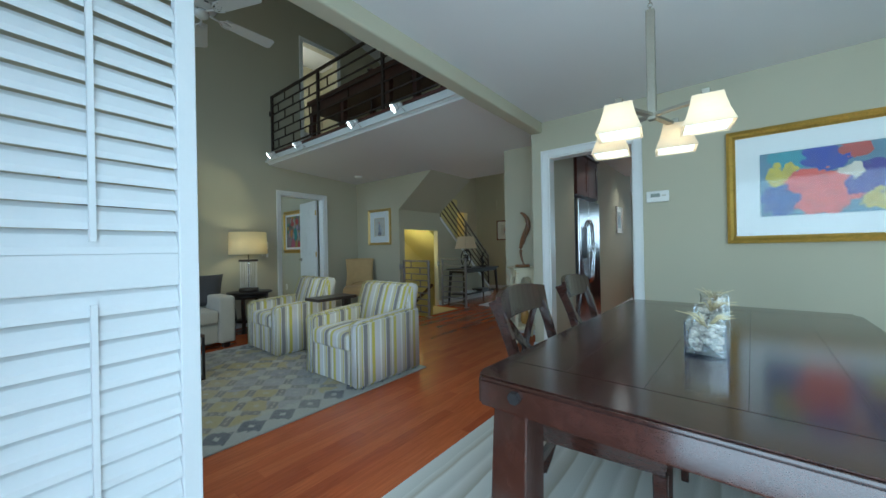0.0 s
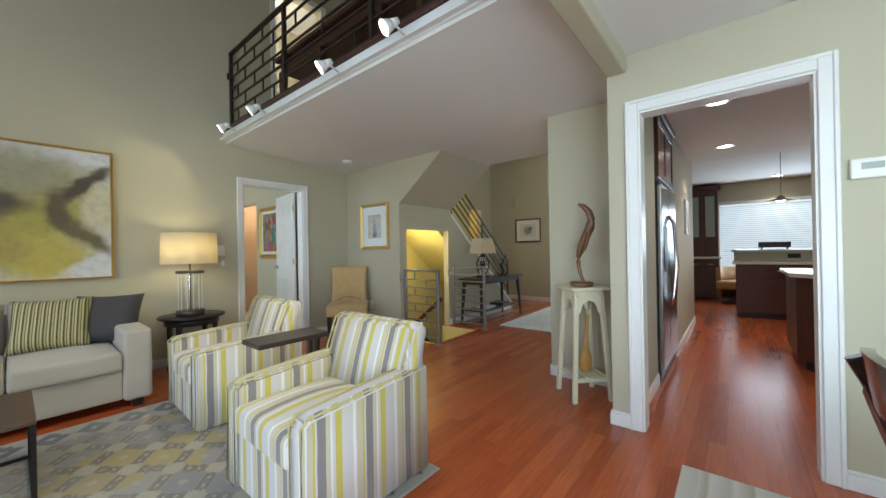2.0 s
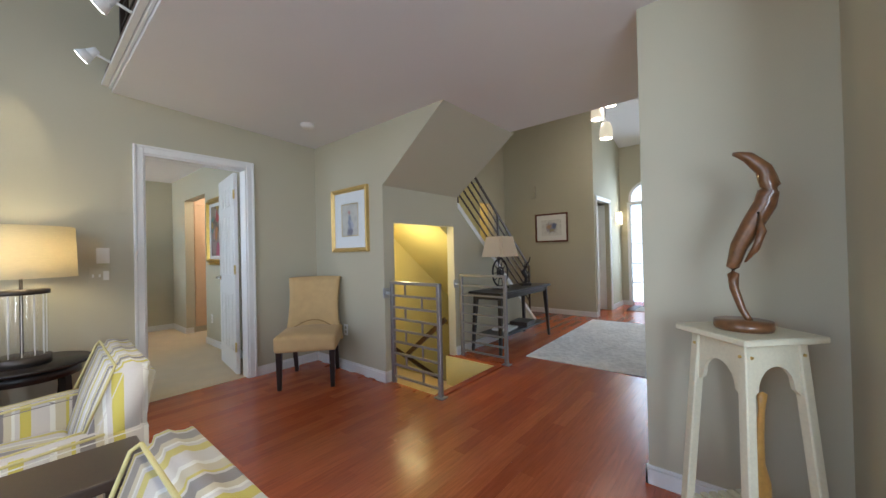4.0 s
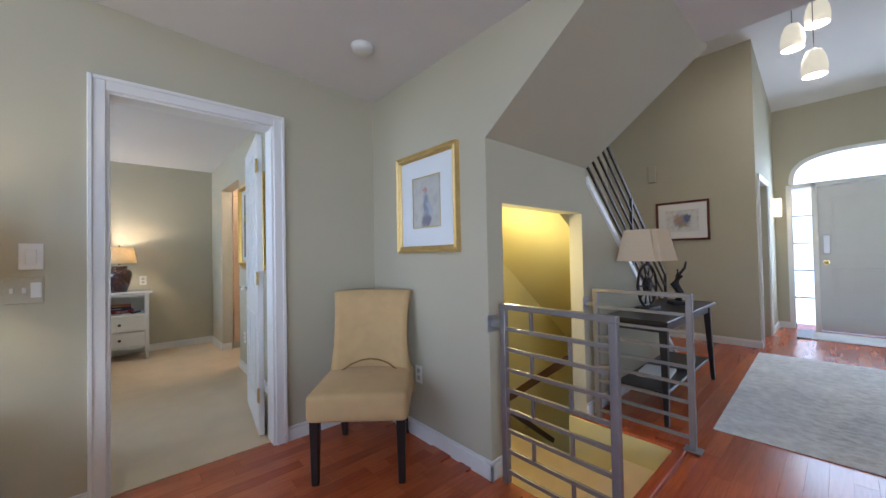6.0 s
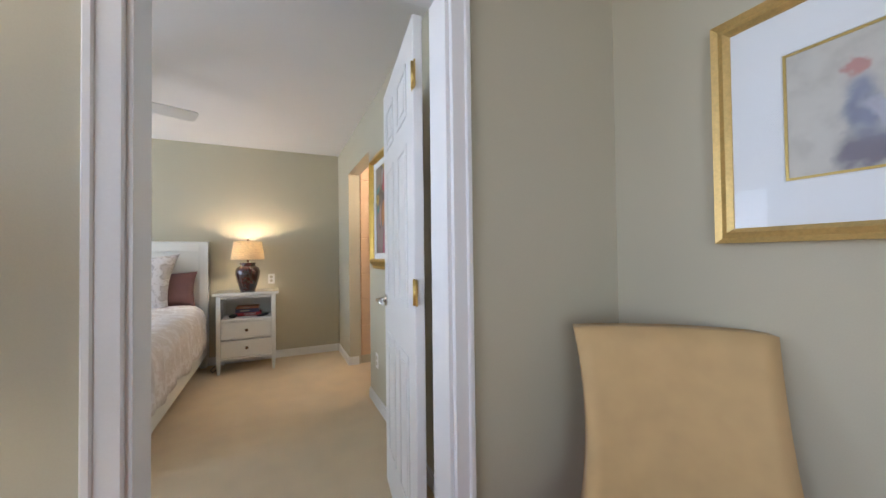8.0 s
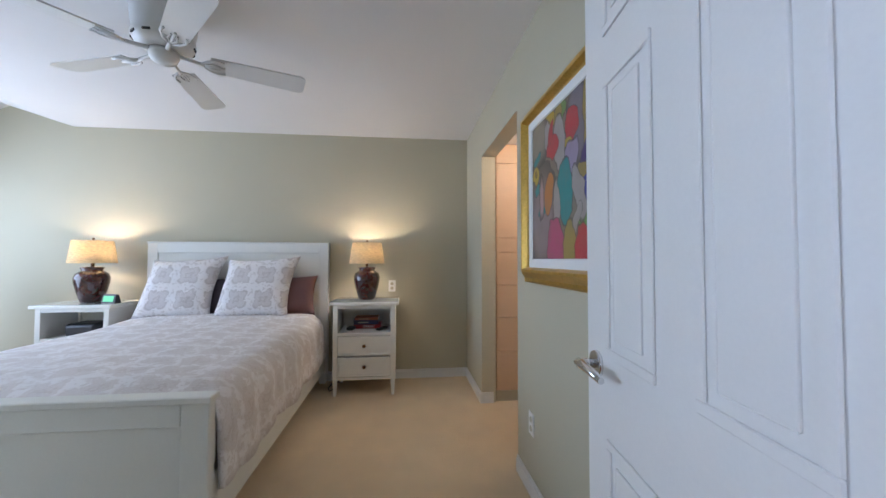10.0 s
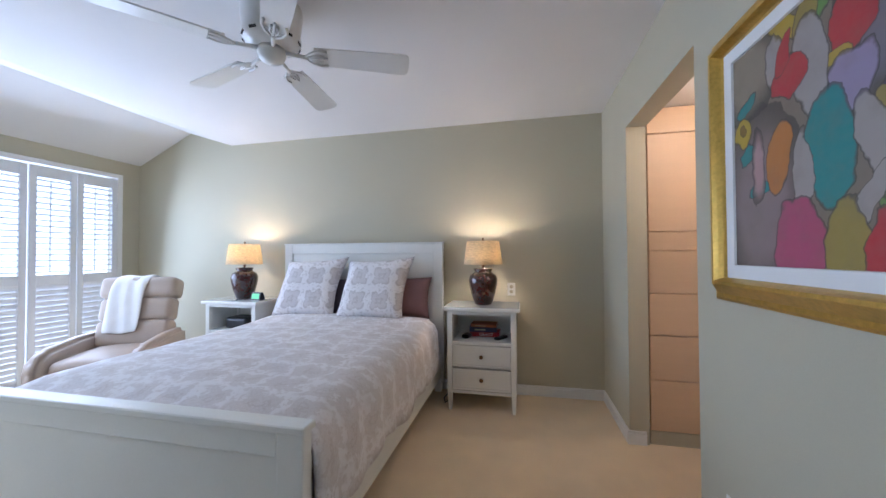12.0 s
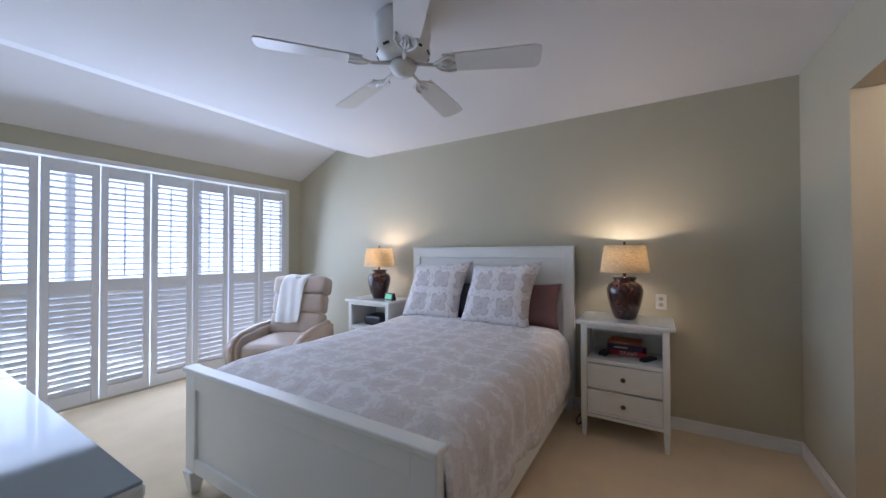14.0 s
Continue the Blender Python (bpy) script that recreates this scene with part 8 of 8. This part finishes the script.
for k in range(8):
    w = 0.349
    x = -8.436 + 0.3595 * k
    m = pose(x, -0.555, 0.035, 0, 0, (1.2 if k % 2 else -1.2))
    if first is None:
        first = shutter_panel("window_shutter", w, 2.03, 0.995, 66, "white louvred plantation shutter panel over the window", "bedroom shutters", 0.050, 0.056, 14)
        first.matrix_basis = m
    else:
        copy_thing(first, m)

# dresser with glass top
d = thing("dresser", -5.48, 1.90, 0.004, 0, "long white dresser with a glass top by the door", "dresser")
bm = bmesh.new()
box(bm, -0.29, 0.30, -0.93, 0.93, 0.08, 0.885, 0.004, 1)
part("body", bm, M_BEDWHITE, d)
bm = bmesh.new()
box(bm, -0.32, 0.31, -0.97, 0.97, 0.886, 0.91, 0.004, 1)
part("top", bm, M_BEDWHITE, d)
for y0, y1 in ((-0.968, -0.002), (0.002, 0.968)):
    bm = bmesh.new()
    box(bm, -0.316, 0.30, y0, y1, 0.9105, 0.917, 0.001, 1)
    part("glass_top", bm, M_DRESSERTOP, d, "reflecting glass top plate")
for r_ in range(3):
    for k in range(2):
        bm = bmesh.new()
        box(bm, -0.31, -0.291, -0.91 + 0.92 * k, -0.01 + 0.92 * k, 0.10 + 0.26 * r_, 0.345 + 0.26 * r_, 0.003, 1)
        part("drawer", bm, M_BEDWHITE, d)

# bedroom painting: plain colour shapes
T, R_, W_, Y_, P_, O_, G_ = (0.015, 0.22, 0.22), (0.42, 0.02, 0.03), (0.34, 0.30, 0.28), (0.42, 0.29, 0.02), (0.045, 0.02, 0.13), (0.46, 0.17, 0.03), (0.19, 0.15, 0.11)
V_, K_, L_, M_, B_, D_ = (0.13, 0.26, 0.05), (0.22, 0.15, 0.025), (0.30, 0.24, 0.36), (0.40, 0.06, 0.14), (0.02, 0.035, 0.30), (0.30, 0.22, 0.04)
B = [(-0.170, -0.142, 0.127, 0.204, 0, (0.24, 0.18, 0.18), 0.4), (-0.223, 0.243, 0.111, 0.100, 0, (0.26, 0.21, 0.15), 0.4), (0.168, 0.192, 0.070, 0.150, 0, (0.16, 0.14, 0.17), 0.2), (0.262, 0.190, 0.048, 0.150, 0, D_, 0.06),
     (0.281, -0.217, 0.060, 0.160, 0, (0.13, 0.10, 0.05), 0.5), (-0.058, 0.296, 0.071, 0.027, -30, Y_, 0.1), (0.042, 0.290, 0.049, 0.040, 0, V_, 0.1), (0.008, 0.280, 0.039, 0.055, 0, D_, 0.1)]
B += [(0.124, 0.205, 0.050, 0.066, -12, R_, 0.05), (0.091, 0.143, 0.036, 0.018, 0, Y_, 0.08), (0.124, 0.075, 0.057, 0.062, 0, L_, 0.1), (0.017, 0.155, 0.052, 0.125, 5, W_, 0.06), (-0.106, 0.235, 0.036, 0.061, 0, W_, 0.1),
      (-0.052, 0.169, 0.056, 0.050, 30, R_, 0.05), (-0.068, 0.232, 0.024, 0.054, -15, R_, 0.06), (0.254, 0.050, 0.048, 0.080, -25, P_, 0.05), (0.245, -0.080, 0.051, 0.088, 15, B_, 0.05), (0.213, 0.010, 0.027, 0.030, 0, D_, 0.08)]
B += [(0.219, -0.168, 0.034, 0.045, -20, V_, 0.08), (-0.237, 0.084, 0.036, 0.046, 0, Y_, 0.08), (-0.237, 0.084, 0.012, 0.018, 0, (0.2, 0.12, 0.02), 0.2), (-0.223, 0.160, 0.045, 0.022, 20, T, 0.1), (-0.217, 0.009, 0.035, 0.026, 30, T, 0.1),
      (-0.170, -0.101, 0.042, 0.020, 20, T, 0.1), (-0.093, -0.033, 0.046, 0.095, -8, O_, 0.06), (-0.178, -0.035, 0.022, 0.09, 0, (0.42, 0.26, 0.26), 0.3), (0.062, -0.050, 0.068, 0.130, 0, T, 0.05)]
B += [(0.178, -0.070, 0.042, 0.110, 14, W_, 0.06), (-0.010, -0.085, 0.026, 0.100, 0, W_, 0.07), (0.160, -0.170, 0.026, 0.060, -35, W_, 0.07), (-0.035, -0.270, 0.078, 0.115, 0, M_, 0.05), (0.100, -0.280, 0.060, 0.110, 0, D_, 0.05), (0.196, -0.285, 0.048, 0.100, -12, R_, 0.05)]
picture("bedroom_painting", 0.81, 0.88, 0.078, 0.042, M_GOLD, painting_mat("colour_shapes", G_, B, 0.45, 0.018, 9.0, 0.02), -6.455, 4.39, 1.522, 0, "gold-framed painting of bright interlocking colour shapes", 0.06, steps=((0.0, 0.30), (0.12, 0.42), (0.3, 0.45), (0.72, 1.0), (0.86, 1.0), (0.93, 0.8), (1.0, 0.55)))

for x, y, z, rz, l in ((-6.82, 4.39, 0.36, 0, "white wall outlet low on the bedroom wall"), (-8.685, 3.62, 0.93, 90, "white wall outlet beside the nightstand"), (-4.496, 4.90, 0.404, 0, "white wall outlet low in the corner")):
    s = thing("wall_outlet", x, y, z, rz, l, "outlet")
    bm = bmesh.new()
    box(bm, -0.035, 0.035, -0.005, 0, -0.057, 0.057, 0.002, 1)
    part("plate", bm, M_PLASTIC, s)
    for dz in (-0.022, 0.022):
        bm = bmesh.new()
        cyl(bm, (0, -0.005, dz), (0, -0.0075, dz), 0.016, 0.015, 14)
        part("socket", bm, M_TANPLATE, s)

# closet drawers, facing the bedroom's door side
c = thing("closet_drawers", -8.02, 4.82, 0.004, 90, "pale maple drawer unit built into the closet", "drawer unit")
bm = bmesh.new()
box(bm, -0.30, 0.29, 0.0, 0.5, 0.0, 2.19)
part("carcass", bm, M_CLOSET, c)
bm = bmesh.new()
box(bm, -0.30, 0.29, -0.012, -0.001, 0.0, 0.085)
part("plinth", bm, M_TANPLATE, c)
zs = [0.09, 0.417, 0.704, 0.978, 1.254, 1.377, 2.02, 2.19]
for z0, z1 in zip(zs, zs[1:]):
    bm = bmesh.new()
    box(bm, -0.30, 0.29, -0.020, -0.001, z0 + 0.003, z1 - 0.003, 0.002, 1)
    part("drawer" if z1 < 1.4 else "door", bm, M_CLOSET, c)
bulb("closet_light", (-7.35, 4.82, 2.1), 7, (1.0, 0.80, 0.52), 0.06)

ceiling_fan(-6.93, 2.54, 2.44, (41, 113, 187, 252, 319.5), 0.66, "white five-blade ceiling fan close to the bedroom ceiling")
bulb("stairwell_light", (-4.3, 5.6, 1.2), 7, (1.0, 0.78, 0.30), 0.06)
bulb("next_room_light", (-5.7, 8.2, 2.2), 6, WARM, 0.08)
bulb("loft_room_light", (-5.7, 4.1, 4.4), 10, SOFT, 0.1)

# ---- floorboards: long strips, the nearest ones as parts of the floor ----
def board(w, length):
    bm = bmesh.new()
    h, e = 0.012, 0.0003
    for z, i in ((0.0, 0.0), (h - e, 0.0), (h, e)):
        for x, y in ((i, i), (w - i, i), (w - i, length - i), (i, length - i)):
            bm.verts.new((x, y, z - h))
    bm.verts.ensure_lookup_table()
    v = bm.verts
    bm.faces.new((v[8], v[9], v[10], v[11]))
    for lo in (0, 4):
        for k in range(4):
            bm.faces.new((v[lo + k], v[lo + (k + 1) % 4], v[lo + 4 + (k + 1) % 4], v[lo + 4 + k]))
    return bm


W = 0.083
rnd = random.Random(7)
LENGTHS = (0.7, 0.95, 1.2, 1.5)
SHARED = [mesh_of("floorboard", board(W - 0.0004, L - 0.0004), M_FLOOR) for L in LENGTHS]
verts, faces, count = [], [], 0


def keep_out(x, y, x1, y1):
    return (x1 > -3.88 and x < -3.262 and y1 > 4.95 and y < 5.94) or (x < -3.88 and y1 > 4.92 and y < 7.95) or (x > -1.70 and x1 < -1.0 and y > 4.85 and y1 < 11) or x < XW - 0.075


def strip(x, y, L):
    """One board of the joined rest."""
    b = len(verts)
    h, e, w = 0.012, 0.0003, W - 0.0004
    for z, i in ((-h, 0.0), (-e, 0.0), (0.0, e)):
        verts.extend(((x + i, y + i, z), (x + w - i, y + i, z), (x + w - i, y + L - 0.0008 - i, z), (x + i, y + L - 0.0008 - i, z)))
    faces.append((b + 8, b + 9, b + 10, b + 11))
    for lo in (0, 4):
        for k in range(4):
            faces.append((b + lo + k, b + lo + (k + 1) % 4, b + lo + 4 + (k + 1) % 4, b + lo + 4 + k))


for i in range(int((2.5 + 5.05) / W) + 1):
    x = XW - 0.06 + W * i
    y = -0.55 - rnd.uniform(0, 1.0)
    while y < 11.55:
        k = rnd.randrange(4)
        L = LENGTHS[k]
        edge = -0.60 if x < -0.8 else 0.22
        if y + L <= edge + 0.05 or y < edge:
            if y + L > edge + 0.05:
                strip(x, edge, y + L - edge)
            y += L
            continue
        near = -3.7 < x < 0.0 and 1.2 < y < 5.0
        if not keep_out(x, y, x + W, y + L):
            if near and count < 300:
                o = new("floorboard", SHARED[k])
                o.location = (x, y, 0)
                o.parent = floor
                count += 1
            else:
                strip(x, y, L)
        elif not keep_out(x, y, x + W, y + 0.02) or not keep_out(x, y + L - 0.02, x + W, y + L):
            n = 8
            for q in range(n):
                if not keep_out(x, y + L * q / n, x + W, y + L * (q + 1) / n):
                    strip(x, y + L * q / n, L / n)
        y += L
me = bpy.data.meshes.new("floorboards")
me.from_pydata(verts, [], faces)
me.materials.append(M_FLOOR)
o = tagged(new("floorboards", me), "further red cherry floorboards", "", "", "stuff")
o.parent = floor
